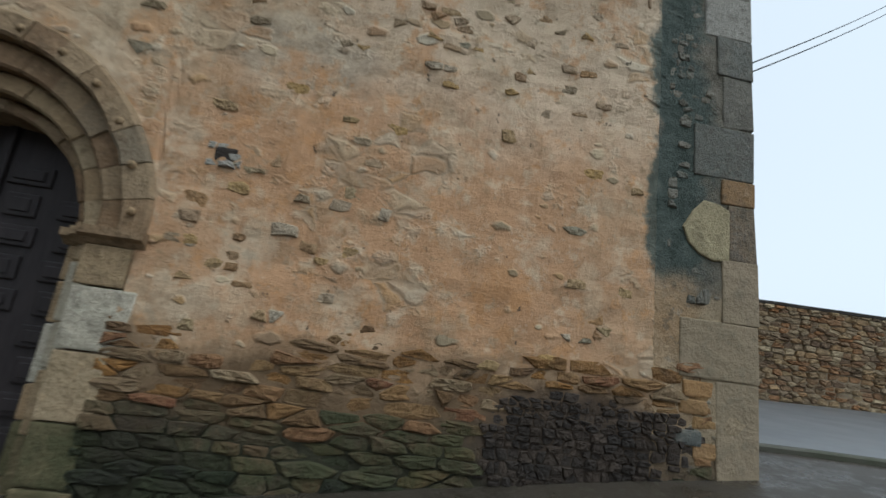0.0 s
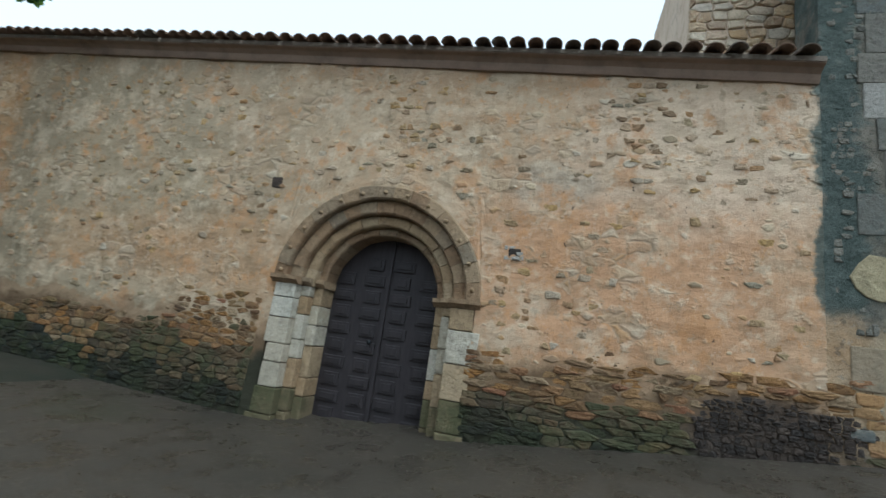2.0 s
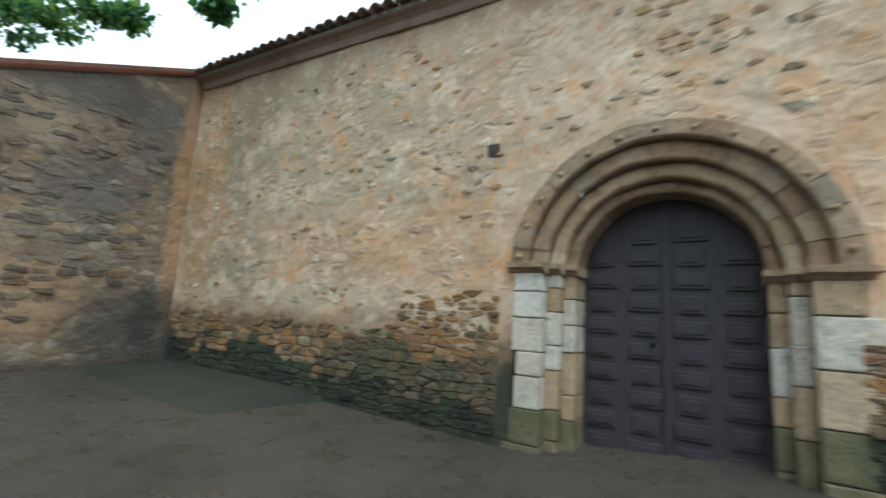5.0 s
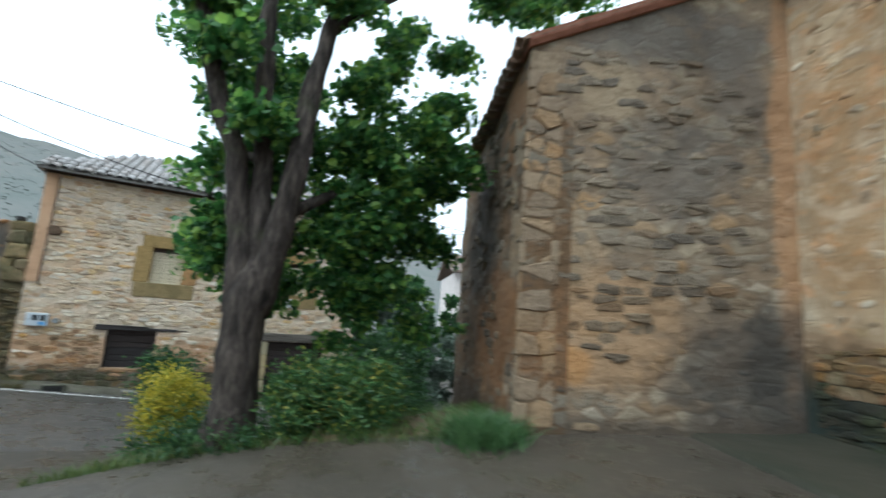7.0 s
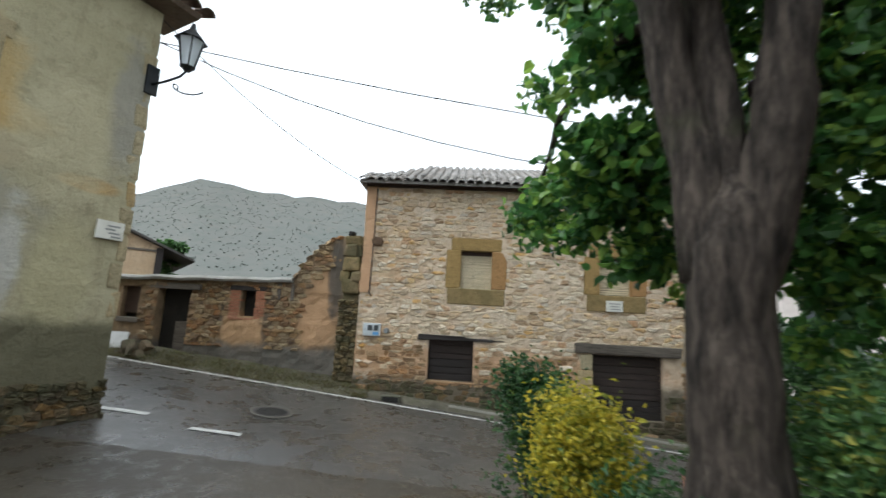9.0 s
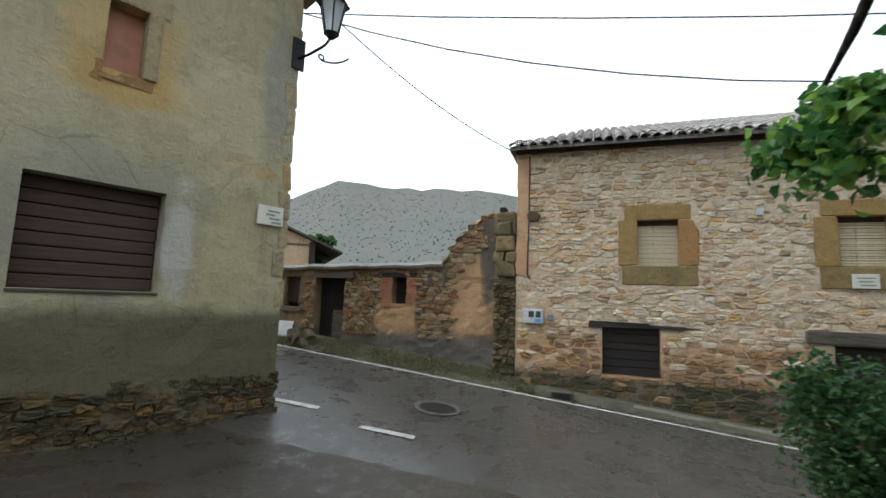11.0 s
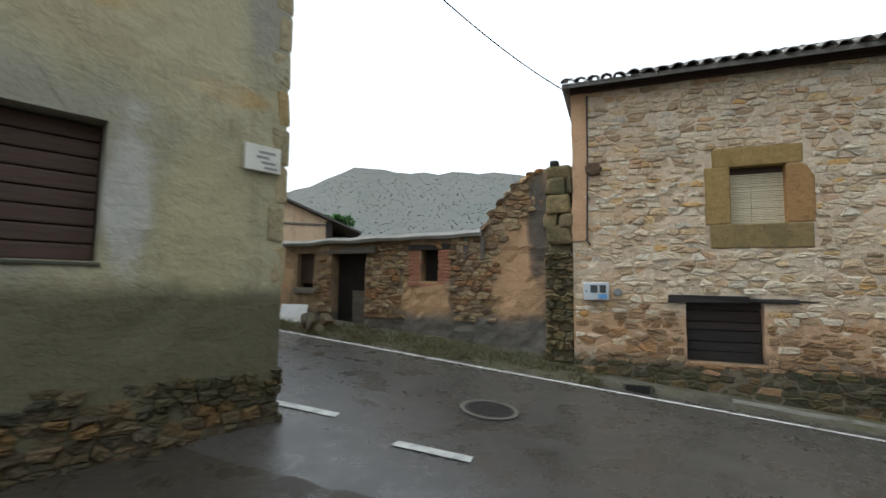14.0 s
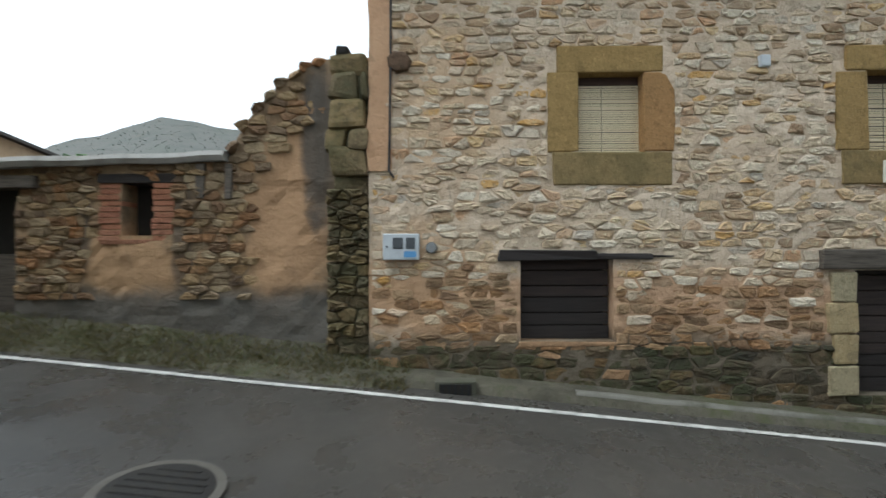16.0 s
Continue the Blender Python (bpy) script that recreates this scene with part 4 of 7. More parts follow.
def blades(n, place, height, r, width=0.012, lean=0.5):
    vs, fs = [], []
    for _ in range(n):
        p = place(r)
        h = height * r.uniform(0.4, 1.2)
        t = r.uniform(0, 6.283)
        side = Vector((math.cos(t), math.sin(t), 0)) * width
        d = Vector((r.gauss(0, lean), r.gauss(0, lean), 1)) * h
        o = len(vs)
        vs += [p - side, p + side, p + d * 0.55 + side * 0.7, p + d * 0.55 - side * 0.7, p + d * 0.9 + Vector((d.x, d.y, -0.1 * h)) * 0.4]
        fs += [(o, o + 1, o + 2, o + 3), (o + 3, o + 2, o + 4)]
    return vs, fs


# ---- ground: one sheet from the church down to the sloping road ----
FO, FU, FN = Vector((-16.08, -6.69, 0)), Vector((-0.391, 0.920, 0)), Vector((0.920, 0.391, 0))
ROAD_SLOPE = -0.1


def road_z(x, y):
    u = (x - FO.x) * FU.x + (y - FO.y) * FU.y
    o = (x - FO.x) * FN.x + (y - FO.y) * FN.y
    dip = 0.125 * math.exp(-(((x + 13.58) ** 2 + (y + 6.97) ** 2) / 1.1) ** 2)
    return -0.85 - dip + ROAD_SLOPE * max(-22, min(14, u)) * (1 - 0.55 * max(0, min(1, (o - 2) / 3)))


KNOTS = [(-11.35, -7.6, -0.70), (-9.0, -7.5, -0.66), (-6.0, -7.5, -0.5), (-9.4, -3.8, -0.68), (-8.7, -3.1, -0.62), (-8.2, -2.0, -0.46),
         (-7.2, -0.5, -0.40), (-5.8, 0.5, -0.18), (-4.9, 1.0, -0.12), (-2.5, 1.0, -0.10), (-0.05, -0.7, -0.05), (0.3, 1.8, 0.05),
         (-9.8, 4.8, 0.12), (-6.0, 4.8, 0.08), (-3.0, 4.8, 0.03), (-1.0, 4.8, 0.22), (0.6, 4.8, 0.42), (3.3, 4.9, 0.74),
         (-10.3, 1.7, 0.02), (-13.0, 1.7, -0.1), (-11.0, -1.1, -0.25), (-13.0, -1.6, -0.8), (-11.6, -2.4, -0.55),
         (6.0, 6.0, 0.92), (10.0, 10.5, 1.15), (16.0, 10.0, 1.3), (8.0, -3.0, 0.3), (0.0, -6.5, -0.1), (-16.0, 4.0, -0.9)]
for u in (-14, -9, -5, -2, 1, 4, 8):
    for d in (-1.0, 1.5, 4.3):
        q = FO + FU * u + FN * d
        KNOTS.append((q.x, q.y, road_z(q.x, q.y)))
KP = np.array(KNOTS)
KD = np.linalg.norm(KP[:, None, :2] - KP[None, :, :2], axis=2)
KN = len(KP)
KA = np.zeros((KN + 3, KN + 3))
KA[:KN, :KN] = KD ** 2 * np.log(KD + 1e-9) + np.eye(KN) * 0.3
KA[:KN, KN], KA[:KN, KN + 1:], KA[KN, :KN], KA[KN + 1:, :KN] = 1, KP[:, :2], 1, KP[:, :2].T
KW = np.linalg.solve(KA, np.concatenate([KP[:, 2], np.zeros(3)]))


def ground_z(x, y):
    cx, cy = max(-26, min(18, x)), max(-22, min(14, y))
    d = np.hypot(KP[:, 0] - cx, KP[:, 1] - cy)
    z = float((KW[:KN] * d ** 2 * np.log(d + 1e-9)).sum() + KW[KN] + KW[KN + 1] * cx + KW[KN + 2] * cy)
    z = max(-2.4, min(1.6, z))
    u, o = (cx - FO.x) * FU.x + (cy - FO.y) * FU.y, (cx - FO.x) * FN.x + (cy - FO.y) * FN.y
    if o < 7.6:
        w = min(1, max(0, (7.6 - o) / 2.2))
        w = w * w * (3 - 2 * w)
        z = z * (1 - w) + road_z(cx, cy) * w
        if o < 4.3:
            z -= 0.09 * min(1, (4.3 - o) / 0.5)
    if o < -9:
        z -= min(6, (-9 - o) * 0.05)
    return z


def span(a, b, fine0, fine1, fine, far):
    out, v = [], a
    while v < b:
        out.append(v)
        near = fine0 <= v < fine1
        v += fine if near else min(far, max(fine, 0.35 * (fine0 - v if v < fine0 else v - fine1) + fine))
    return out + [b]


gx, gy = span(-900, 900, -20, 12, 0.4, 120), span(-900, 900, -18, 13, 0.4, 120)
gv = [(x, y, ground_z(x, y)) for y in gy for x in gx]
W = len(gx)
gf = [(j * W + i, j * W + i + 1, (j + 1) * W + i + 1, (j + 1) * W + i) for j in range(len(gy) - 1) for i in range(W - 1)]
tagged(part("ground", mesh_from("ground", gv, gf, M_GROUND, True), M_GROUND), "wet gravelly earth and worn tarmac round the church", "ground", kind="structure")


def facade(u, out, lift=0.0, z=None):
    p = FO + FU * u + FN * out
    return Vector((p.x, p.y, (road_z(p.x, p.y) if z is None else z) + lift))


def strip(name, u0, u1, o0, o1, lift, material, label, category, step_=0.5, ragged=0.0):
    """A band of the street along the facades, laid on the road's slope."""
    vs, fs = [], []
    n = max(1, int(abs(u1 - u0) / step_))
    for i in range(n + 1):
        u = u0 + (u1 - u0) * i / n
        a = o0 + ragged * noise.noise((u * 1.7, 0.3, 1.0))
        b = o1 + ragged * noise.noise((u * 1.7, 5.3, 2.0))
        vs += [facade(u, a, lift), facade(u, b, lift)]
        if i:
            fs.append((2 * i - 2, 2 * i - 1, 2 * i + 1, 2 * i))
    return tagged(part(name, mesh_from(name, vs, fs, material), material), label, category, kind="structure")


vs, fs = [], []
CROSS = [0.32, 0.8, 1.4, 2.0, 2.6, 3.2, 3.8, 4.4, 5.0]
for i in range(121):
    u = -26 + 42 * i / 120
    for q, o in enumerate(CROSS):
        vs.append(facade(u, o + (0.06 * noise.noise((u * 1.7, o, 1.0)) if q in (0, 8) else 0), 0.012 if q < 8 else -0.02))
    if i:
        for q in range(8):
            a = (i - 1) * 9 + q
            fs.append((a, a + 1, a + 10, a + 9))
tagged(part("road", mesh_from("road", vs, fs, M_ASPHALT, True), M_ASPHALT), "wet dark asphalt of the sloping village road", "road", kind="structure")
strip("road_edge_line", -24, 16, 0.57, 0.65, 0.018, M_LINE, "worn white painted line along the road edge", "road marking", 0.25, 0.012)

def joined(chunks):
    vs, fs = [], []
    for v, f in chunks:
        o = len(vs)
        vs += v
        fs += [tuple(o + q for q in p) for p in f]
    return vs, fs


def bush(name, label, x, y, rx, ry, h, material, n, size, second=None, zlo=0.15):
    b = thing(name, label, "bush", Matrix.Translation((x, y, ground_z(x, y))))
    r = random.Random(int(abs(x * 100 + y * 10)))
    cl = [(Vector((r.uniform(-rx, rx) * 0.8, r.uniform(-ry, ry) * 0.8, h * r.uniform(zlo, 0.85))), r.uniform(0.07, 0.14)) for _ in range(26)]

    def pt(q):
        c, s = cl[q.randrange(len(cl))]
        p = c + Vector((q.gauss(0, s), q.gauss(0, s), q.gauss(0, s)))
        return Vector((p.x, p.y, max(0.02, p.z)))
    part("foliage", mesh_from("foliage", *leaves(n, pt, size, r, -0.1, 0.55), material), material, b)
    if second:
        part("new_growth", mesh_from("new_growth", *leaves(n // 3, pt, size, random.Random(9), -0.3, 0.55), second), second, b)
    stems = [tube([(0.05 * i - 0.1, 0, -0.05), tuple(c * 0.6), tuple(c)], [0.012, 0.009, 0.004], 5) for i, (c, s) in enumerate(cl[:7])]
    part("stem", mesh_from("stem", *joined([([Vector(v) for v in vs], fs) for vs, fs in stems]), M_BARK), M_BARK, b)
    return b


# ---- church ----
WY = 4.79
church = thing("church", "old stone church with patched ochre plaster and arched portal", "church", pose(0, WY, 0))
CX, CZ, RI, RM, RO = -2.37, 1.72, 0.80, 1.02, 1.32


def eave_z(x):
    return 4.53 - 0.0595 * (x - 2.36)


def church_low(x):
    return ground_z(x, WY) - 0.3


left_wall = grid_wall((-10.9, CX - RO), (-0.4, 4.6), (), 0.7, 0.03, eave_z, church_low, 0.09, rough=0.014)
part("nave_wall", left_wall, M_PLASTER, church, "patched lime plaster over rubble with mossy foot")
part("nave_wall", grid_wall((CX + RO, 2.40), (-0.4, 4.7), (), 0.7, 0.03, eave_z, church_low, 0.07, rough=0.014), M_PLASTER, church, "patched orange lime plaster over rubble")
bm = bmesh.new()
N = 40
rows = []
for i in range(N + 1):
    x = CX - RO + 2 * RO * i / N
    a = CZ + math.sqrt(max(0, RO * RO - (x - CX) ** 2))
    col = [a + (eave_z(x) - a) * j / 30 for j in range(31)]
    rows.append([[bm.verts.new((x, y if y else uneven(x, z, 0.03, 0.014), z)) for z in col] for y in (0, 0.7)])
for a, b in zip(rows, rows[1:]):
    for j in range(30):
        bm.faces.new((a[0][j], b[0][j], b[0][j + 1], a[0][j + 1]))
    bm.faces.new((a[0][0], a[1][0], b[1][0], b[0][0]))
part("nave_wall", bm, M_PLASTER, church, "plaster above the portal arch")
for x in (CX - RO, CX + RO):
    part("wall_core", boxed(x - 0.12, x + 0.12, 0.05, 0.6, CZ + 0.02, eave_z(x) - 0.1), M_PLASTER, church)


def voussoirs(r0, r1, y0, y1, n, material, name, label, round_=0.02):
    for i in range(n):
        a0, a1 = math.pi * (i + 0.012) / n, math.pi * (i + 0.988) / n
        bm = bmesh.new()
        grid = []
        for a in (a0, (a0 + a1) / 2, a1):
            grid.append([bm.verts.new((CX + math.cos(a) * r, y, CZ + math.sin(a) * r)) for r, y in ((r0, y1), (r0, y0 + round_), (r0 + round_, y0), (r1 - round_, y0), (r1, y0 + round_), (r1, y1))])
        dy = random.uniform(-0.012, 0.012)
        for g in grid:
            for v in g:
                v.co += noise.noise_vector(v.co * 5.0) * 0.016
                v.co.y += dy
        for a, b in zip(grid, grid[1:]):
            for j in range(6):
                bm.faces.new((a[j], a[(j + 1) % 6], b[(j + 1) % 6], b[j]))
        bm.faces.new(grid[0][::-1])
        bm.faces.new(grid[-1])
        part(name, bm, material, portal)


portal = part("portal", boxed(CX - 1.5, CX + 1.5, 0.46, 0.66, -0.3, 0.02), M_ASHLAR, church, "round stepped sandstone arch with limewashed jambs")
voussoirs(1.19, RO + 0.05, -0.06, 0.3, 17, M_ARCH, "hood_stone", "")
voussoirs(RM, 1.19, 0.03, 0.4, 15, M_ARCH, "voussoir", "")
voussoirs(0.88, RM, 0.13, 0.5, 13, M_ASHLAR, "voussoir", "")
voussoirs(RI - 0.02, 0.88, 0.24, 0.7, 11, M_ARCH, "voussoir", "")
for i in range(13):
    a = math.pi * (i + 0.5) / 13
    bm = bmesh.new()
    bmesh.ops.create_icosphere(bm, subdivisions=2, radius=0.028, matrix=Matrix.Translation((CX + math.cos(a) * 1.27, -0.065, CZ + math.sin(a) * 1.27)))
    part("boss", bm, M_ASHLAR, portal, smooth=True)
for sgn in (-1, 1):
    zi = 1.71 if sgn < 0 else 1.65
    r = random.Random(5 + sgn)
    for x0, x1, y0, y1 in ((RI - 0.02, 0.90, 0.24, 0.7), (0.90, 1.03, 0.12, 0.6), (1.03, 1.27, -0.02, 0.5)):
        z = (0.0 if sgn < 0 else 0.1) - 0.25
        while z < zi - 0.02:
            h = min(r.uniform(0.22, 0.42), zi - z)
            if zi - z - h < 0.1:
                h = zi - z
            a, b = CX + sgn * x0, CX + sgn * (x1 + (r.uniform(0, 0.14) if x1 > 1.2 else 0))
            white = z > 0.35 and r.random() < (0.75 if sgn < 0 else 0.5)
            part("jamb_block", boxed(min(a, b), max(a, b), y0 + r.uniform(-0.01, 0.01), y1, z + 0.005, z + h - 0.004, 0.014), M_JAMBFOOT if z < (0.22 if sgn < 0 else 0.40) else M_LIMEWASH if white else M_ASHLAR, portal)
            z += h
    for x0, x1, y0 in ((RI - 0.05, 0.90, 0.24), (0.88, 1.03, 0.12), (1.00, 1.38, -0.02)):
        a, b = CX + sgn * x0, CX + sgn * x1
        part("impost", profile([(y0 + 0.3, zi), (y0, zi), (y0 - 0.03, zi + 0.03), (y0 - 0.07, zi + 0.05), (y0 - 0.075, zi + 0.10), (y0 + 0.3, zi + 0.10)], min(a, b), max(a, b), 5), M_ARCH, portal)

# door with two leaves of raised panels
door = part("door", boxed(CX - RI - 0.05, CX + RI + 0.05, 0.56, 0.60, -0.2, CZ + RI + 0.05), M_DOOR, church, "dark brown panelled double wooden door, shut")
for i in range(4):
    for j in range(11):
        cx = CX - 0.60 + 0.4 * i + (0.0 if i in (0, 3) else 0)
        cz = 0.12 + 0.225 * j
        if math.hypot(cx - CX, max(0, cz + 0.06 - CZ)) > RI - 0.14:
            continue
        w, h = (0.15, 0.075) if (i + j) % 2 else (0.11, 0.085)
        bm = boxed(cx - w, cx + w, 0.535, 0.57, cz - h, cz + h, 0.012)
        box(bm, cx - w + 0.045, cx + w - 0.045, 0.52, 0.55, cz - h + 0.035, cz + h - 0.035, 0.008)
        part("panel", bm, M_DOOR, door)
part("meeting_rail", boxed(CX - 0.03, CX + 0.03, 0.515, 0.57, -0.15, CZ + RI - 0.03, 0.008), M_DOOR, door)
bm = bmesh.new()
bmesh.ops.create_uvsphere(bm, u_segments=10, v_segments=8, radius=0.03, matrix=Matrix.Translation((CX - 0.12, 0.5, 1.1)))
part("door_knob", bm, M_IRON, door, smooth=True)

# cornice and roof
bm = bmesh.new()
CN = 40
outline = [(0.02, -0.02), (-0.04, -0.02), (-0.055, 0.01), (-0.075, 0.07), (-0.13, 0.115), (-0.185, 0.13), (-0.20, 0.175), (0.3, 0.21), (0.3, -0.02)]
rows = []
for i in range(CN + 1):
    x = -10.3 + 12.68 * i / CN
    rows.append([bm.verts.new((x, y, eave_z(x) + z + 0.008 * noise.noise((x * 2, y * 3, z)))) for y, z in outline])
for a, b in zip(rows, rows[1:]):
    for i in range(len(outline)):
        j = (i + 1) % len(outline)
        bm.faces.new((a[i], a[j], b[j], b[i]))
bm.faces.new(rows[0][::-1])
bm.faces.new(rows[-1])
part("cornice", bm, M_CORNICE, church, "stained cavetto stone cornice")
vs = [(-10.6, -0.20, eave_z(-10.6) + 0.20), (2.38, -0.20, eave_z(2.38) + 0.20), (2.38, 6, eave_z(2.38) + 1.65), (-10.6, 6, eave_z(-10.6) + 1.65)]
vs += [Vector(v) + Vector((0, 0, -0.06)) for v in vs]
roof = part("roof", mesh_from("roof", vs, [(0, 1, 2, 3), (7, 6, 5, 4), (0, 4, 5, 1), (1, 5, 6, 2), (3, 7, 4, 0), (2, 6, 7, 3)], M_TILE), M_TILE, church, "curved clay tiles with grey lichen")
tile_mesh = [barrel_tile(0.42, 0.10, 0.085, M_TILE), barrel_tile(0.42, 0.095, 0.08, M_TILE)]
for i in range(59):
    x = -10.55 + 0.2195 * i
    for row in range(2):
        ob = new("roof_tile", tile_mesh[(i + row) % 2])
        ob.parent = roof
        ob.location = (x + random.uniform(-0.012, 0.012), -0.30 + row * 0.33 + random.uniform(-0.02, 0.02), eave_z(x) + 0.185 + row * 0.085)
        ob.rotation_euler = (radians(16) + random.uniform(-0.03, 0.03), random.uniform(-0.05, 0.05), random.uniform(-0.04, 0.04))

# the tower at the end of the nave
tower = part("tower", grid_wall((2.40, 3.2), (-0.2, 8.0), (), 0.5, 0.006, step_=0.07, rough=0.012), M_TOWER, church, "tower corner with grey quoins and dark green plaster")
part("side_face", boxed(2.7, 3.2, 0.5, 3.4, -0.2, 8.0), M_QUOIN, tower)
r = random.Random(8)
for x0, x1, z0, z1, mt in ((2.70, 3.21, 2.86, 3.30, M_QUOIN), (2.95, 3.21, 3.30, 3.76, M_QUOIN), (2.93, 3.21, 2.655, 2.86, M_WINGQUOIN), (2.985, 3.21, 2.215, 2.655, M_QUOIN),
                           (2.93, 3.21, 1.745, 2.215, M_TOWERBASE), (2.60, 3.205, 1.335, 1.745, M_TOWERBASE), (2.88, 3.205, 0.62, 1.335, M_TOWERBASE)):
    part("quoin", boxed(x0, x1, -0.012 + r.uniform(-0.004, 0.004), 0.2, z0 + 0.002, z1 - 0.002, 0.012, 0.007), mt, tower)
z = 3.76
while z < 7.6:
    h, x0 = r.uniform(0.32, 0.5), r.uniform(2.74, 2.98)
    part("quoin", boxed(x0, 3.21, -0.012 + r.uniform(-0.004, 0.004), 0.2, z + 0.002, z + h - 0.002, 0.012, 0.007), M_PALEQUOIN if r.random() < 0.15 else M_QUOIN, tower)
    z += h
part("quoin", prism([(2.66, 2.30), (2.74, 2.23), (2.86, 2.19), (2.985, 2.21), (2.99, 2.60), (2.90, 2.64), (2.78, 2.655), (2.69, 2.56), (2.61, 2.42)], -0.016, 0.2, 0.012), M_QUOIN_Y, tower, "pale yellow worn block")
for i, (x, z, w, h) in enumerate(((2.74, 1.26, 0.24, 0.11), (2.70, 1.14, 0.22, 0.10), (2.80, 1.03, 0.2, 0.10), (2.66, 0.93, 0.2, 0.10), (2.80, 0.86, 0.18, 0.12))):
    part("stone", boxed(x - w / 2, x + w / 2, -0.012, 0.1, z - h / 2, z + h / 2, 0.02, 0.014), M_QUOIN_O if i != 3 else M_QUOIN, tower)
stone_mass("tower_rubble", tower, courses(2.48, 2.90, 1.85, 7.6, (0.04, 0.09), (0.05, 0.13), 0.003, keep=0.32, seed=4, inside=lambda u, z: not (u > 2.56 and 2.15 < z < 2.7) and not (u > 2.66 and 2.84 < z < 3.32)), M_TOWER_MASS, 0.020, y=0.014)
part("belfry_wall", boxed(1.35, 3.3, 1.2, 4.0, 4.9, 8.2, 0.03), M_MORTAR, tower, "upper tower wall of pale rubble")
stone_mass("belfry_rubble", tower, courses(1.36, 2.7, 4.9, 8.0, (0.10, 0.22), (0.14, 0.4), seed=14), M_HSTONE_MASS, 0.03, "", 1.19)

# rubble that the plaster has lost, along the foot of the nave
def rag_top(u, base):
    return base + 0.20 * noise.noise((u * 1.3, 0, 0)) + 0.16 * noise.noise((u * 4.0, 2, 0))


def sunk(u, z):
    """Stones lie deeper the nearer they are to the plaster's ragged edge."""
    return uneven(u, z, 0.03, 0.014) + 0.012 * max(0.0, min(1.0, (z - 0.75) / 0.6)) + 0.007


def mossy_at(u, z, top):
    return z < top + 0.30 * noise.noise((u * 1.1, z, 6.0)) + 0.2 * noise.noise((u * 4.0, z * 4.0, 7.0))


def sooty(u, z):
    return ((u - 2.0) / 0.75) ** 2 + ((z - 0.75) / 0.42) ** 2 + 0.7 * noise.noise((u * 2.5, z * 2.5, 5)) < 0.9


lay = courses(-1.10, 2.86, 0.1, 1.6, (0.03, 0.105), (0.08, 0.42), 0.003, seed=1, inside=lambda u, z: ground_z(u, WY) - 0.05 < z < rag_top(u, 1.22 + 0.05 * u))
fine = courses(1.0, 3.0, 0.2, 1.35, (0.03, 0.06), (0.04, 0.13), 0.003, seed=17, inside=lambda u, z: z > ground_z(u, WY) - 0.03 and sooty(u, z))
stones(church, fine[:300], M_SOOT_AND_HOLE, 0.022, y=sunk)
lay = [q for q in lay if not sooty(q[0], q[1])]
low_ = [q for q in lay if mossy_at(q[0], q[1], 0.60)]
lowset = set(low_)
mid_ = [q for q in lay if q not in lowset and mossy_at(q[0] + 5, q[1], 0.78)]
midset = set(mid_)
stones(church, [q for q in lay if q not in lowset and q not in midset], M_RUBBLE, 0.026, y=sunk)
stones(church, mid_, M_RUBBLE_MOSS, 0.026, y=sunk)
stones(church, low_, M_MOSSY, 0.026, y=sunk)
lay3 = courses(-10.2, -3.85, -0.05, 1.75, (0.04, 0.13), (0.07, 0.36), 0.004, seed=3, inside=lambda u, z: z < rag_top(u * 0.7, 1.0) + (0.45 if -5.2 < u < -3.8 else 0.05) + 0.2 * noise.noise((u * 0.9, 4, 0)))
low_ = [q for q in lay3 if mossy_at(q[0], q[1], 0.40 if q[0] > -6.2 else 0.58)]
lowset = set(low_)
near = [q for q in lay3 if q[0] > -6.4 and q not in lowset][:150]
nearlow = [q for q in low_ if q[0] > -6.4][:120]
used = set(near) | set(nearlow)
stones(church, [q for q in near if not mossy_at(q[0] + 5, q[1], 0.95)], M_RUBBLE, 0.026, y=sunk)
stones(church, [q for q in near if mossy_at(q[0] + 5, q[1], 0.95)], M_RUBBLE_MOSS, 0.026, y=sunk)
stones(church, nearlow, M_MOSSY, 0.026, y=sunk)
k = stone_mat("mossy_stone_mass", MOSSY, "island", moss=0.7)
stone_mass("rubble", church, [q for q in lay3 if q not in used and q not in lowset], M_RUBBLE_MASS, 0.026, y=sunk)
stone_mass("mossy_rubble", church, [q for q in low_ if q not in used], k, 0.026, y=sunk)
# stones that show through the plaster
flecks = []
for sd, hh, ww, share in ((22, (0.04, 0.11), (0.06, 0.22), 0.07),):
    r = random.Random(sd)
    lay_ = courses(-10.1, 2.3, 1.2, 4.7, hh, ww, 0.012, seed=sd, inside=lambda u, z: r.random() < share * (1.0 + 2.6 * noise.noise((u * 0.7, z * 0.7, 9.0))) + (0.06 if z > 3.1 and u > 0.2 else 0) + (0.22 if math.hypot(u + 4.4, (z - 2.85) * 1.6) < 0.5 else 0))
    flecks += [q for q in lay_ if not (math.hypot(q[0] - CX, max(0, q[1] - CZ)) < 1.5 or q[1] > eave_z(q[0]) - 0.1)]
stone_mass("stones_in_plaster", church, flecks, M_FLECK, 0.016, y=lambda u, z: uneven(u, z, 0.03, 0.014) + 0.007)
# a putlog hole, its shade a flush black block, and a dark stone
hole = part("putlog_hole", boxed(-0.75, -0.60, uneven(-0.68, 2.36, 0.03, 0.014) - 0.003, 0.06, 2.30, 2.42, 0.02, 0.004), M_SOOT_AND_HOLE, church, "flush black block for a hole's shade, stuffed with small stones")
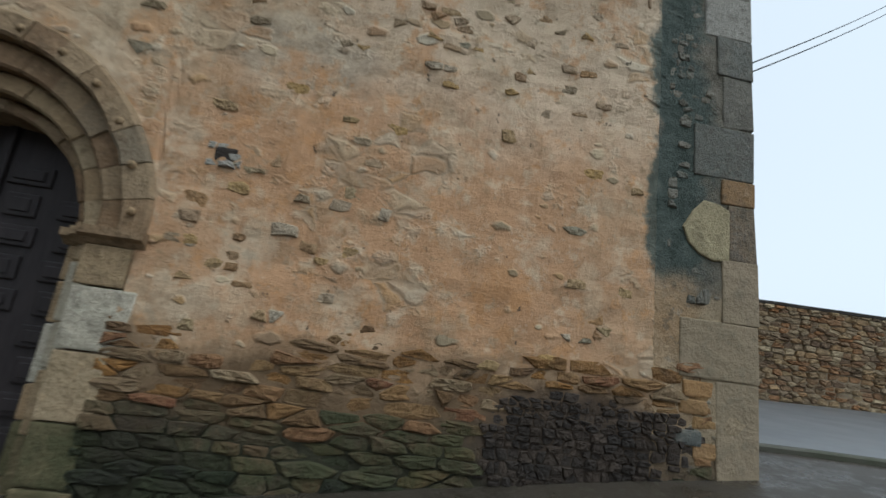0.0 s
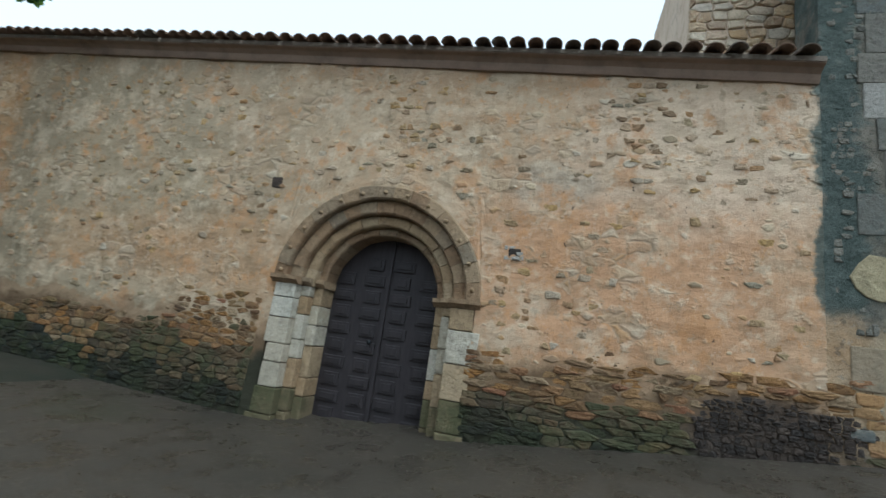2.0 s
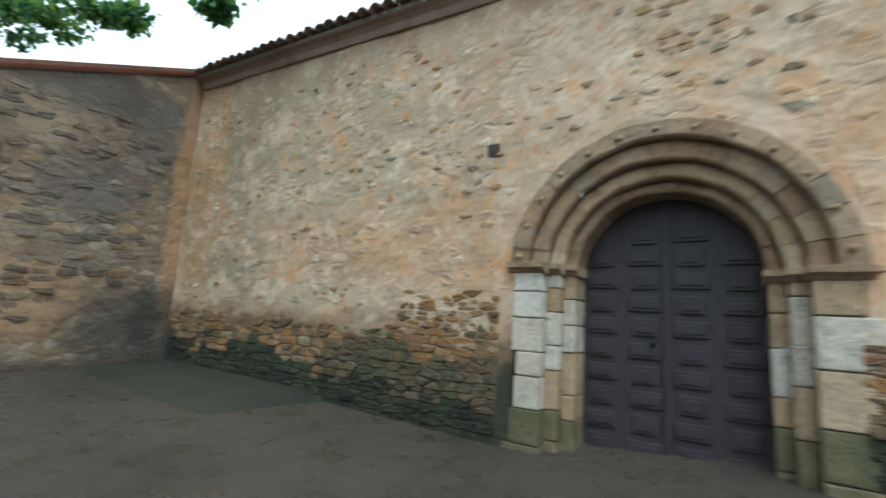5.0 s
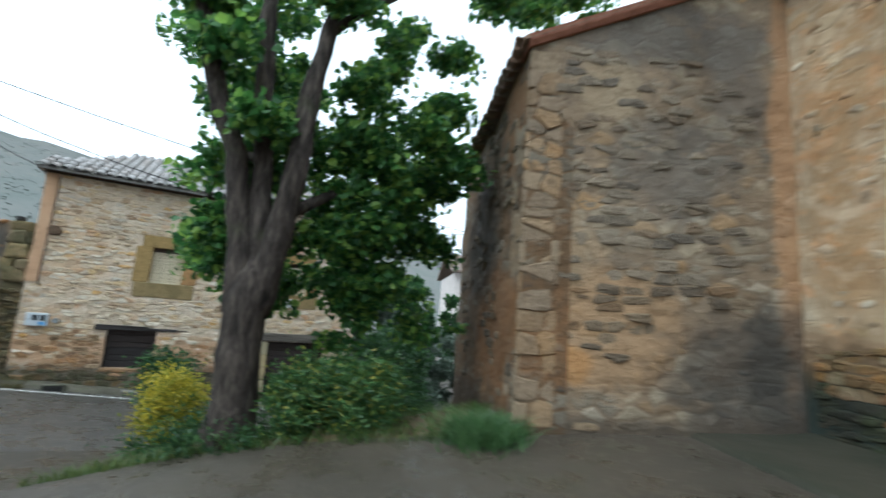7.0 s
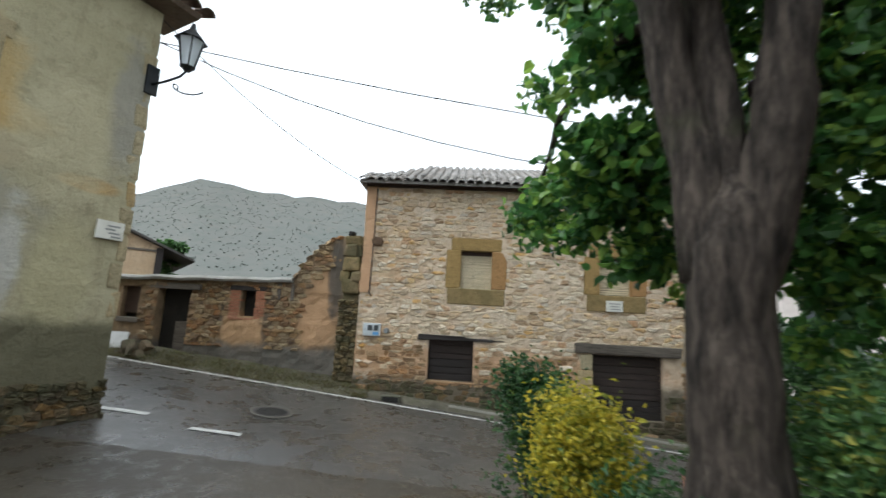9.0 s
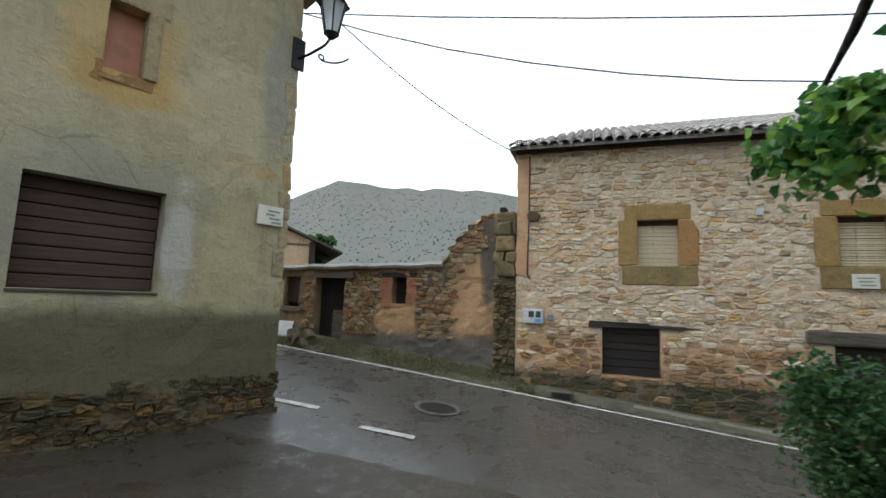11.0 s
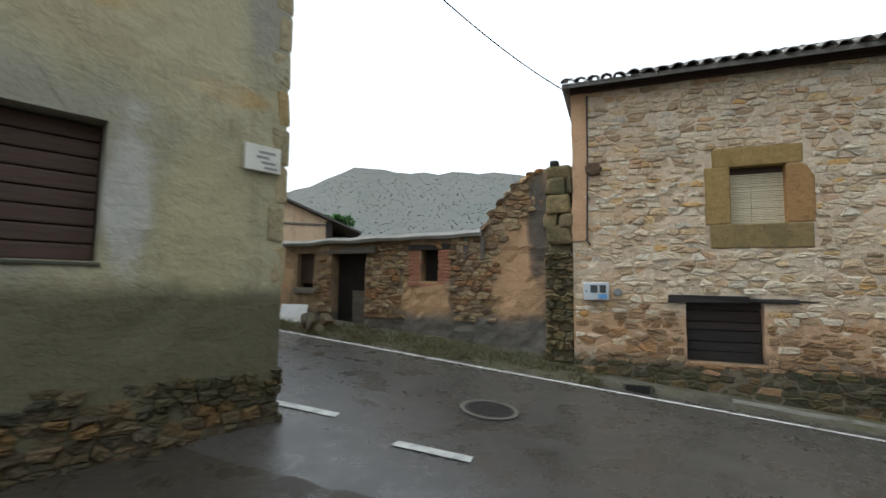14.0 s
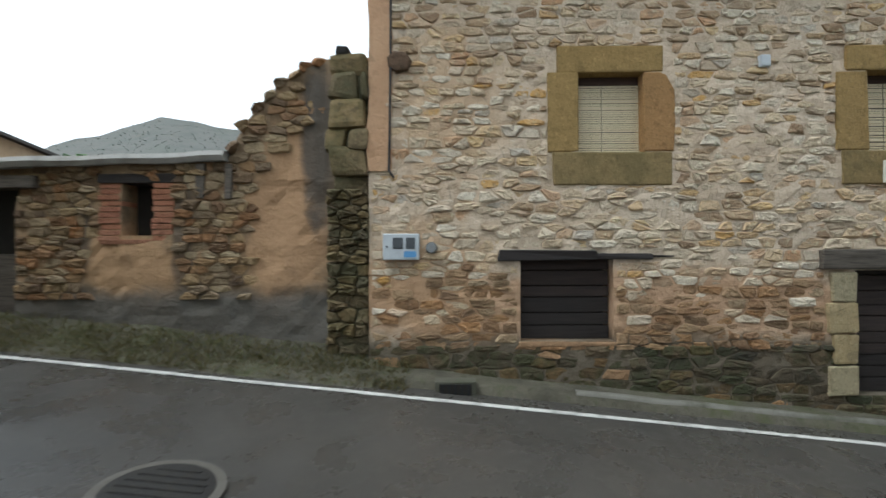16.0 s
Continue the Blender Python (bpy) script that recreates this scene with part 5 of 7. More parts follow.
stones(hole, courses(-0.80, -0.56, 2.27, 2.45, (0.04, 0.08), (0.05, 0.13), 0.012, keep=0.75, seed=77), M_PALEQUOIN, 0.02, y=lambda u, z: uneven(u, z, 0.03, 0.014) + 0.006)
part("dark_stone", boxed(-4.08, -3.93, uneven(-4.0, 3.06, 0.03, 0.014) - 0.008, 0.08, 2.98, 3.14, 0.02, 0.006), M_SOOT_AND_HOLE, church)

# ---- the wing that stands out from the nave ----
wing = thing("church_wing", "projecting church wing of stained render and rubble", "church wing", pose(-10.33, 1.70, 0, 0, 0, 90))
WL = WY - 1.70
part("wing_wall", grid_wall((0, WL), (-0.4, 4.25), (), 0.6, 0.03, lambda u: 4.13 + 0.46 * u, step_=0.08, rough=0.014), M_SIDE, wing, "stained render over rubble").location = (0, 0.006, 0)
side = part("side_wall", grid_wall((-4.8, 0), (-0.9, 3.6), (), 0.5, 0.05, lambda u: 4.14 + 0.0 * u, step_=0.12, rough=0.02), M_SIDE_OCHRE, wing, "stained wet ochre render of the side wall, tree shade in its colour")
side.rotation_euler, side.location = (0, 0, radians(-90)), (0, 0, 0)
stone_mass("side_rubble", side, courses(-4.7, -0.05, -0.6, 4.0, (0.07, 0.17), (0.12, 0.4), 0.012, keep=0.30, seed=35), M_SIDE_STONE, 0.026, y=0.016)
side.matrix_basis = Matrix(((0, 1, 0, 0.0), (-1, 0, 0, 0.0), (0, 0, 1, 0), (0, 0, 0, 1)))
wl_ = courses(0.02, WL, 0.1, 4.2, (0.06, 0.15), (0.12, 0.42), 0.008, keep=0.5, seed=31, inside=lambda u, z: not (u > 1.4 and z < 1.3))
wl_ = [q for q in wl_ if 0.36 < q[0] < 2.6 and noise.noise((q[0] * 1.1, q[1] * 1.1, 6.0)) > -0.15]
stones(wing, [q for q in wl_ if q[1] < 1.6][:140], M_WINGSTONE, 0.020, y=lambda u, z: uneven(u, z, 0.03, 0.014) + 0.016)
stone_mass("wing_rubble", wing, [q for q in wl_ if q[1] >= 1.6], M_WING_MASS, 0.020, y=lambda u, z: uneven(u, z, 0.03, 0.014) + 0.015)
stones(wing, courses(-0.04, 0.38, 0.1, 4.1, (0.14, 0.32), (0.24, 0.44), 0.004, seed=33), M_WINGQUOIN, 0.020, "quoin", y=lambda u, z: uneven(u, z, 0.03, 0.014) + 0.009)
bm = bmesh.new()
rows = []
for i in range(9):
    u = -0.06 + (WL + 0.06) * i / 8
    rows.append([bm.verts.new((u, y, 4.13 + 0.46 * u + z)) for y, z in ((0.3, 0), (-0.05, 0), (-0.09, 0.05), (-0.11, 0.12), (0.3, 0.14))])
for a, b in zip(rows, rows[1:]):
    for i in range(5):
        j = (i + 1) % 5
        bm.faces.new((a[i], a[j], b[j], b[i]))
bm.faces.new(rows[0][::-1])
bm.faces.new(rows[-1])
part("eave", bm, M_TILE_RED, wing, "reddish brick eave")
vs = [(-0.12, -0.10, 4.20), (WL, -0.10, 4.26 + 0.46 * WL), (WL, 5.0, 4.26 + 0.46 * WL), (-0.12, 5.0, 4.20)]
vs += [Vector(v) + Vector((0, 0, -0.05)) for v in vs]
part("roof", mesh_from("roof", vs, [(0, 1, 2, 3), (7, 6, 5, 4), (0, 4, 5, 1), (1, 5, 6, 2), (3, 7, 4, 0), (2, 6, 7, 3)], M_TILE), M_TILE, wing)

wt = barrel_tile(0.34, 0.085, 0.075, M_TILE)
for i in range(22):
    ob = new("roof_tile", wt)
    ob.parent = wing
    ob.location = (-0.20 + random.uniform(-0.015, 0.015), 0.02 + 0.215 * i, 4.155 + random.uniform(-0.008, 0.008))
    ob.rotation_euler = (0, radians(-24), radians(-90) + random.uniform(-0.05, 0.05))
part("back_wall", boxed(0.02, 6.0, 4.75, 4.95, -0.9, 4.2), M_SIDE_OCHRE, wing)
# low mossy apron along the foot of the nave
vs, fs = [], []
for i in range(33):
    x = -10.28 + 4.9 * i / 32
    for j, (y, up) in enumerate(((3.46, -0.06), (3.48, 0.035), (3.53, 0.045), (3.9, 0.05), (4.4, 0.07), (4.80, 0.10))):
        jag = 0.03 * noise.noise((x * 3.0, y * 2, 4.0)) if j < 3 else 0.0
        vs.append((x, y + jag, ground_z(x, y) + up - 0.22 * max(0.0, (i - 22) / 10) + 0.012 * noise.noise((x * 4, y * 4, 2.0))))
    if i:
        for j in range(5):
            a = (i - 1) * 6 + j
            fs.append((a, a + 6, a + 7, a + 1))
tagged(part("apron", mesh_from("apron", vs, fs, M_APRON, True), M_APRON), "low mossy concrete apron with a broken edge", "pavement", kind="structure")

# ---- stone house across the road ----
HM = Matrix.Translation(FO) @ pose(0, 0, 0, 0, 0, 113.03)
house = thing("stone_house", "two-storey house of pale rubble stone with tiled roof", "house", HM)
U0, U1, HT = -0.50, 6.5, 3.58
WIN = [(1.60, 2.28, 1.42, 2.25), (4.48, 5.16, 1.42, 2.25)]
BAS = [(1.02, 1.95, -0.46, 0.36), (4.35, 5.75, -1.0, 0.24)]
part("front_wall", grid_wall((U0, U1), (-1.9, HT), WIN + BAS, 0.5, 0.008, step_=0.05, rough=0.018), M_MORTAR, house, "pinkish lime mortar between the stones")
part("gable_wall", boxed(U0, U0 + 0.4, 0.5, 5.5, -1.9, HT), M_RUIN, house, "orange rendered side wall")
part("gable_wall", boxed(U1 - 0.4, U1, 0.5, 5.5, -1.9, HT), M_MORTAR, house)
part("back_wall", boxed(U0 + 0.4, U1 - 0.4, 5.1, 5.5, -1.9, HT), M_MORTAR, house)
SUR = [(1.30, 2.56, 1.10, 2.50), (4.18, 5.44, 1.10, 2.50)]
avoid = SUR + [(1.0, 1.97, -0.48, 0.47), (0.82, 2.4, 0.33, 0.47), (4.05, 6.1, -1.1, 0.44), (-0.36, 0.02, 0.34, 0.64)]
hl = courses(U0 + 0.02, U1, -0.55, HT - 0.02, (0.04, 0.125), (0.08, 0.34), 0.011, holes=avoid, keep=0.97, seed=41)
near = [q for q in hl if 0.0 < q[0] < 3.4 and -0.5 < q[1] < 2.6][:300]
nearset = set(near)
hl = [q for q in hl if not (q[0] < -0.26 and q[1] > 1.3)]
part("corner_render", grid_wall((-0.505, -0.27), (1.25, HT), (), 0.1, 0.02, step_=0.1, fray=0.03), M_ORANGE, house, "orange render on the corner").location = (0, -0.016, 0)
r = random.Random(46)
damp = [q for q in hl if q[1] < 0.12 + 0.5 * noise.noise((q[0] * 0.8, 0, 3.0)) and (q[1] < -0.28 or r.random() < 0.75)]
dampset = set(damp)
near = [q for q in near if q not in dampset]
nearset = set(near)
stones(house, damp[:280], M_HDAMP, 0.026, y=0.013)
stone_mass("rubble", house, [q for q in hl if q not in nearset and q not in dampset], M_HSTONE_MASS, 0.026, y=0.013)
foot = [q for q in courses(U0, U1, -1.75, -0.50, (0.05, 0.15), (0.10, 0.38), 0.006, holes=BAS[1:], seed=43)]
foot = [q for q in foot if q[1] > -0.83 - 0.1 * q[0]]
foot = foot[-290:]
r = random.Random(47)
pick_ = [r.random() < 0.035 for _ in foot]
stones(house, [q for q, p in zip(foot, pick_) if p], M_HDAMP, 0.022, y=0.008)
stones(house, [q for q, p in zip(foot, pick_) if not p], M_FOOT, 0.024, y=0.008)


def house_window(w, s):
    u0, u1, z0, z1 = w
    a0, a1, b0, b1 = s
    win = part("window", boxed(u0 - 0.01, u1 + 0.01, 0.20, 0.24, z0 - 0.01, z1 + 0.01), M_DARKGLASS, house, "window in an ochre sandstone frame with a lowered beige blind")
    part("lintel", boxed(a0 + 0.10, a1 - 0.10, -0.020, 0.22, z1 - 0.016, b1, 0.018, 0.008), M_SURROUND, win)
    part("sill", boxed(a0 + 0.05, a1 - 0.02, -0.026, 0.22, b0, z0 + 0.016, 0.018, 0.008), M_SURROUND_MOSS, win)
    part("jamb", boxed(a0, u0 + 0.016, -0.018, 0.22, z0 + 0.018, z1 - 0.014, 0.018, 0.008), M_SURROUND, win)
    part("jamb", prism([(u1 - 0.016, z0 + 0.019), (a1, z0 + 0.022), (a1 + 0.02, z0 + 0.3), (a1 + 0.015, z1 - 0.2), (a1 - 0.07, z1 - 0.04), (a1 - 0.14, z1 - 0.013), (u1 - 0.016, z1 - 0.015)], -0.019, 0.22, 0.018), M_SURROUND_RED, win)
    blind = part("blind", boxed(u0, u1, 0.13, 0.16, z1 - 0.10, z1, 0.008), M_BRACED, win)
    sl = boxed(u0 + 0.012, u1 - 0.012, 0.12, 0.134, 0, 0.0175, 0.003)
    me = solid("slat", sl, M_BLIND)
    n = int((z1 - 0.1 - z0) / 0.023)
    for i in range(n):
        ob = part("slat", me, M_BLIND, blind)
        ob.location = (0, random.uniform(-0.001, 0.001), z1 - 0.123 - i * 0.023)
        ob.rotation_euler = (0, random.uniform(-0.001, 0.001), 0)
    part("cord", boxed((u0 + u1) / 2 - 0.06, (u0 + u1) / 2 - 0.056, 0.114, 0.118, z0 + 0.01, z1 - 0.1), M_OLDWOOD, blind)


for w, s in zip(WIN, SUR):
    house_window(w, s)


def board_opening(w, name, label):
    u0, u1, z0, z1 = w
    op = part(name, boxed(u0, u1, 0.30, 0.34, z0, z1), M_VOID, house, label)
    z = z0
    while z < z1 - 0.02:
        h = min(random.uniform(0.11, 0.17), z1 - z)
        part("board", boxed(u0 + 0.01, u1 - 0.01, 0.11 + random.uniform(0, 0.02), 0.17, z + 0.006, z + h - 0.004, 0.006), M_CELLARWOOD if z > z0 + 0.35 else M_DARKWOOD, op)
        z += h
    return op


op = board_opening(BAS[0], "cellar_window", "boarded dark cellar window under a timber lintel")
for a, b, y0, z0, z1 in ((0.80, 1.78, -0.05, 0.35, 0.45), (1.62, 2.35, -0.03, 0.36, 0.42), (2.3, 2.56, -0.01, 0.375, 0.40)):
    bm = boxed(a, b, y0, 0.2, z0, z1, 0.012, 0.012)
    part("lintel", bm, M_DARKWOOD, op, "charred timber lintel")
part("sill", boxed(1.0, 1.97, -0.015, 0.2, -0.51, -0.46, 0.012, 0.010), M_HDAMP, op)
op = board_opening(BAS[1], "cellar_door", "boarded low cellar opening under a grey timber lintel")
part("lintel", boxed(4.0, 6.1, -0.06, 0.25, 0.24, 0.44, 0.02, 0.015), M_OLDWOOD, op, "weathered grey timber lintel")
for i in range(4):
    part("jamb_block", boxed(4.06 + 0.05 * (i % 2), 4.35, -0.04, 0.3, -1.0 + 0.31 * i, -1.0 + 0.31 * i + 0.295, 0.02, 0.01), M_PALECORNER, op)
# roof of the house
rise, depth = 0.44, 2.9
vs = [(U0 - 0.12, -0.28, HT + 0.06), (U1 + 0.2, -0.28, HT + 0.06), (U1 + 0.2, depth, HT + 0.06 + rise * (depth + 0.28)), (U0 + 1.2, depth, HT + 0.06 + rise * (depth + 0.28)), (U0 - 0.12, 5.6, HT + 0.06)]
vs += [Vector(v) + Vector((0, 0, -0.07)) for v in vs]
hr = part("roof", mesh_from("roof", vs, [(0, 1, 2, 3), (0, 3, 4), (8, 7, 6, 5), (9, 8, 5), (0, 5, 6, 1), (4, 9, 5, 0), (1, 6, 7, 2)], M_TILE_GREY), M_TILE_GREY, house, "grey lichened clay tile roof")
part("eave_board", boxed(U0 - 0.02, U1 + 0.1, -0.06, 0.2, HT - 0.02, HT + 0.16, 0.01), M_BRACED, hr)
ht = barrel_tile(0.4, 0.085, 0.07, M_TILE_GREY)
for i in range(38):
    for row in range(3):
        ob = new("roof_tile", ht)
        ob.parent = hr
        ob.location = (U0 - 0.05 + 0.19 * i + random.uniform(-0.01, 0.01), -0.36 + 0.33 * row + random.uniform(-0.02, 0.02), HT + 0.035 + 0.145 * row)
        ob.rotation_euler = (radians(23), random.uniform(-0.05, 0.05), random.uniform(-0.03, 0.03))
vs, fs = [], []
tv = [tuple(v.co) for v in ht.vertices]
tf = [tuple(p.vertices) for p in ht.polygons]
for i in range(38):
    for row in range(3, 10):
        u = U0 - 0.05 + 0.19 * i
        if u < U0 + 1.2 * (row - 1) / 9.0:
            continue
        o = len(vs)
        vs += [(x + u, y * 1.0 - 0.36 + 0.33 * row, z + HT + 0.035 + 0.145 * row + y * 0.43) for x, y, z in tv]
        fs += [tuple(o + q for q in f) for f in tf]
part("upper_tiles", mesh_from("upper_tiles", vs, fs, M_TILE_MASS, True), M_TILE_MASS, hr)["kind"] = "stuff"
# meter box, gauge and cable on the facade
mb = thing("meter_box", "pale grey electricity meter box with blue label", "meter box", HM)
part("case", boxed(-0.35, 0.01, -0.09, 0.0, 0.36, 0.62, 0.012), M_METERBOX, mb)
part("pane", boxed(-0.25, -0.15, -0.096, -0.08, 0.47, 0.58, 0.004), M_DARKGLASS, mb)
part("pane", boxed(-0.12, -0.03, -0.096, -0.08, 0.47, 0.58, 0.004), M_DARKGLASS, mb)
part("label", boxed(-0.14, -0.02, -0.095, -0.085, 0.385, 0.445), M_BLUE, mb)
part("screw", boxed(-0.315, -0.30, -0.095, -0.085, 0.48, 0.50), M_IRON, mb)
bm = bmesh.new()
bmesh.ops.create_cone(bm, cap_ends=True, segments=20, radius1=0.06, radius2=0.05, depth=0.09, matrix=Matrix.Translation((0.13, -0.045, 0.48)) @ pose(0, 0, 0, 90))
tagged(part("gas_valve_cap", bm, M_DULLMETAL), "round dull metal service cap on the stone facade", "service cap").matrix_world = HM
vs, fs = tube([(-0.27, -0.05, 3.5), (-0.27, -0.05, 2.6), (-0.28, -0.05, 1.9), (-0.29, -0.05, 1.25), (-0.24, -0.05, 1.18)], [0.012] * 5, 6)
tagged(part("wall_cable", mesh_from("wall_cable", vs, fs, M_WIRE), M_WIRE), "black cable clipped down the house corner", "cable").matrix_world = HM
jb = thing("junction_box", "small grey junction box on the stone facade", "junction box", HM)
part("case", boxed(3.41, 3.51, -0.05, 0.01, 2.27, 2.39, 0.008), M_METERBOX, jb)
part("lid", boxed(3.418, 3.502, -0.056, -0.045, 2.278, 2.382, 0.004), M_METERBOX, jb)
hp = thing("sill_plaque", "small white plaque fixed to the sandstone sill", "plaque", HM)
part("plate", boxed(4.62, 4.95, -0.05, -0.02, 1.11, 1.33, 0.006), M_PLAQUE, hp)
for i in range(3):
    part("printed_row", boxed(4.67 + 0.02 * i, 4.90 - 0.03 * (i % 2), -0.053, -0.045, 1.28 - 0.055 * i - 0.02, 1.28 - 0.055 * i), M_INK, hp)
part("projecting_stone", prism([(-0.30, 2.30), (-0.22, 2.24), (-0.10, 2.26), (-0.06, 2.36), (-0.12, 2.44), (-0.24, 2.45), (-0.31, 2.39)], -0.07, 0.1, 0.03), M_DARKBLOCK, house, "round dark brown stone standing proud at the corner")
# narrow pavement at the foot of the house
vs, fs = [], []
for i in range(33):
    u = -0.7 + 7.8 * i / 32
    zr = -0.85 + ROAD_SLOPE * u
    for y, z in ((0.02, zr + 0.12), (-0.22, zr + 0.10), (-0.30, zr + 0.06), (-0.36, zr - 0.1)):
        vs.append((u, y, z + 0.015 * noise.noise((u * 2, y * 4, 0))))
    if i:
        for j in range(3):
            a = (i - 1) * 4 + j
            fs.append((a, a + 1, a + 5, a + 4))
pv = tagged(part("pavement", mesh_from("pavement", vs, fs, M_VERGE, True), M_VERGE), "narrow mossy ledge along the house foot", "pavement", kind="structure")
pv.matrix_world = HM
vs, fs = [], []
for i in range(66):
    u = 1.5 + 5.5 * i / 65
    zr = -0.85 + ROAD_SLOPE * u + 0.015 * noise.noise((u * 2, -0.88, 0))
    w = 0.004 + 0.03 * noise.noise((u * 2.1, 1, 4))
    for y, z in ((-0.215 + w, 0.10), (-0.22 + w, 0.122), (-0.255, 0.112), (-0.262, 0.075)):
        vs.append((u, y, zr + z))
    if i:
        for j in range(3):
            a = (i - 1) * 4 + j
            fs.append((a, a + 1, a + 5, a + 4))
lip = tagged(part("kerb_lip", mesh_from("kerb_lip", vs, fs, M_LIP, True), M_LIP), "worn pale concrete edge of the mossy ledge", "kerb", kind="structure")
lip.matrix_world = HM
dr = thing("drain_grate", "dark drain opening at the house foot", "drain", HM @ Matrix.Translation((0.36, -0.24, -0.80)))
part("frame", boxed(-0.19, 0.19, -0.14, 0.02, -0.10, 0.04, 0.008), M_CONCRETE, dr)
# Near-black plate on the solid frame, standing for the drain's shade
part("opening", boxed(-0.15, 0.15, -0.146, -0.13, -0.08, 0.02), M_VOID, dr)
for i in range(5):
    part("bar", boxed(-0.12 + 0.06 * i - 0.008, -0.12 + 0.06 * i + 0.008, -0.154, -0.143, -0.08, 0.02), M_IRON, dr)

# ---- ruined low wall beside the house ----
ruin = thing("ruined_wall", "ruined roadside wall of rubble and ochre render", "wall", HM @ Matrix.Translation((0, 0.15, 0)))
RD = [(-4.94, -4.23, -0.42, 1.13), (-3.10, -2.78, 0.62, 1.17), (-5.77, -5.36, 0.41, 1.14), (-7.45, -7.11, 0.40, 1.07)]


def ruin_top(u):
    if u > -2.0:
        t = min(1, (u + 2.0) / 1.1)
        return 1.45 + 1.0 * math.sin(t * math.pi / 2) ** 0.8
    return 1.44 + 0.027 * (u + 2.0)


part("wall", grid_wall((-12, -2.0, -0.46), (-1.1, 1.2, 1.40), RD, 0.45, 0.05, ruin_top, step_=0.1, rough=0.02), M_RUINWALL, ruin, "cracked ochre render with a grey cement foot")


def bare(u, z):
    if z > ruin_top(u) - 0.06 or z < -0.05:
        return False
    if -3.50 < u < -2.48:
        return z > 1.25 or (z > 0.58 and not -3.36 < u < -2.54)
    if u > -1.75 + 0.0:
        return z > 1.15 + 0.95 * (u + 1.75) and u < -0.95
    if u < -5.2:
        return noise.noise((u * 0.8, z * 0.8, 5)) > 0.15
    return noise.noise((u * 0.9, z * 0.9, 5)) > -0.75


rl = courses(-12, -0.95, -0.05, 2.5, (0.045, 0.13), (0.08, 0.30), 0.005, holes=RD, keep=0.95, seed=51, inside=bare)
rn = [q for q in rl if q[0] > -4.9][:300]
rs = set(rn)
stone_mass("rubble", ruin, [q for q in rl if q not in rs], M_RSTONE_MASS, 0.034, y=lambda u, z: uneven(u, z, 0.05, 0.02) + 0.008)
# openings, each closed by a near-black box in place of inner shade
for i, (u0, u1, z0, z1) in enumerate(RD):
    nm = ("doorway", "small_window", "window_opening", "window_opening")[i]
    o = part(nm, boxed(u0, u1, 0.22, 0.30, z0, z1), M_VOID, ruin, "opening backed by a near-black box for its shade")
    if i == 0:
        part("lintel", boxed(u0 - 0.2, u1 + 0.2, -0.04, 0.4, z1, z1 + 0.13, 0.015, 0.012), M_OLDWOOD, o)
        part("door_leaf", boxed(u0 + 0.36, u1, 0.15, 0.19, z0, z0 + 0.85, 0.008), M_OLDWOOD, o, "grey plank door leaf")
    if i == 1:
        bk = solid("brick", boxed(-0.11, 0.11, -0.03, 0.2, -0.026, 0.026, 0.006), M_BRICK)
        for sx in (u0 - 0.12, u1 + 0.12):
            for j in range(11):
                b = part("brick", bk, M_BRICK, o)
                b.location = (sx + random.uniform(-0.015, 0.015), random.uniform(-0.01, 0.01), z0 - 0.03 + j * 0.061)
        part("lintel", boxed(u0 - 0.25, u1 + 0.25, -0.035, 0.3, z1, z1 + 0.10, 0.01, 0.008), M_DARKWOOD, o)
        part("sill", boxed(u0 - 0.22, u1 + 0.25, -0.03, 0.2, z0 - 0.09, z0 - 0.04, 0.01, 0.006), M_BRICK, o)
    if i == 2:
        part("shutter", boxed(u0, u1, 0.13, 0.17, z0 + 0.15, z1, 0.006), M_BRACED, o, "reddish brown wooden shutter")
        part("sill", boxed(u0 - 0.05, u1 + 0.05, -0.04, 0.3, z0 - 0.05, z0 + 0.06, 0.01, 0.008), M_OLDWOOD, o)
    if i == 3:
        part("frame", boxed(u0 - 0.22, u0 - 0.01, -0.02, 0.2, z0 - 0.3, z1 + 0.15, 0.01), M_CONCRETE, o)
        part("frame", boxed(u1 + 0.01, u1 + 0.2, -0.02, 0.2, z0 - 0.3, z1 + 0.15, 0.01), M_CONCRETE, o)
for a in (-2.27, -1.98):
    part("old_post", boxed(a - 0.04, a + 0.04, -0.05, 0.1, 1.0, 1.36, 0.01, 0.008), M_OLDWOOD, ruin)
# coping along the low part
bm = bmesh.new()
rows = []
for i in range(41):
    u = -12 + 10.0 * i / 40
    zt = ruin_top(u)
    rows.append([bm.verts.new((u, y, zt + z + 0.030 * noise.noise((u * 2.3, y * 5, z)))) for y, z in ((0.5, -0.02), (-0.09, -0.05), (-0.12, 0.0), (-0.10, 0.05), (0.5, 0.09))])
for a, b in zip(rows, rows[1:]):
    for i in range(5):
        j = (i + 1) % 5
        bm.faces.new((a[i], a[j], b[j], b[i]))
bm.faces.new(rows[0][::-1])
bm.faces.new(rows[-1])
part("coping", bm, M_CAP, ruin, "pale cement coping")
# coping stones on the curved shoulder
r = random.Random(61)
for i in range(8):
    u = -1.95 + 0.13 * i
    z = ruin_top(u)
    sh = part("coping_stone", mesh_from("stone", *SHAPES[i], M_RSTONE), M_RSTONE, ruin)
    sh.location, sh.scale, sh.rotation_euler = (u, 0.2, z - 0.02), (0.17, 0.26, 0.10), (0, -math.atan((ruin_top(u + 0.05) - ruin_top(u - 0.05)) / 0.1) * 0.8, 0)
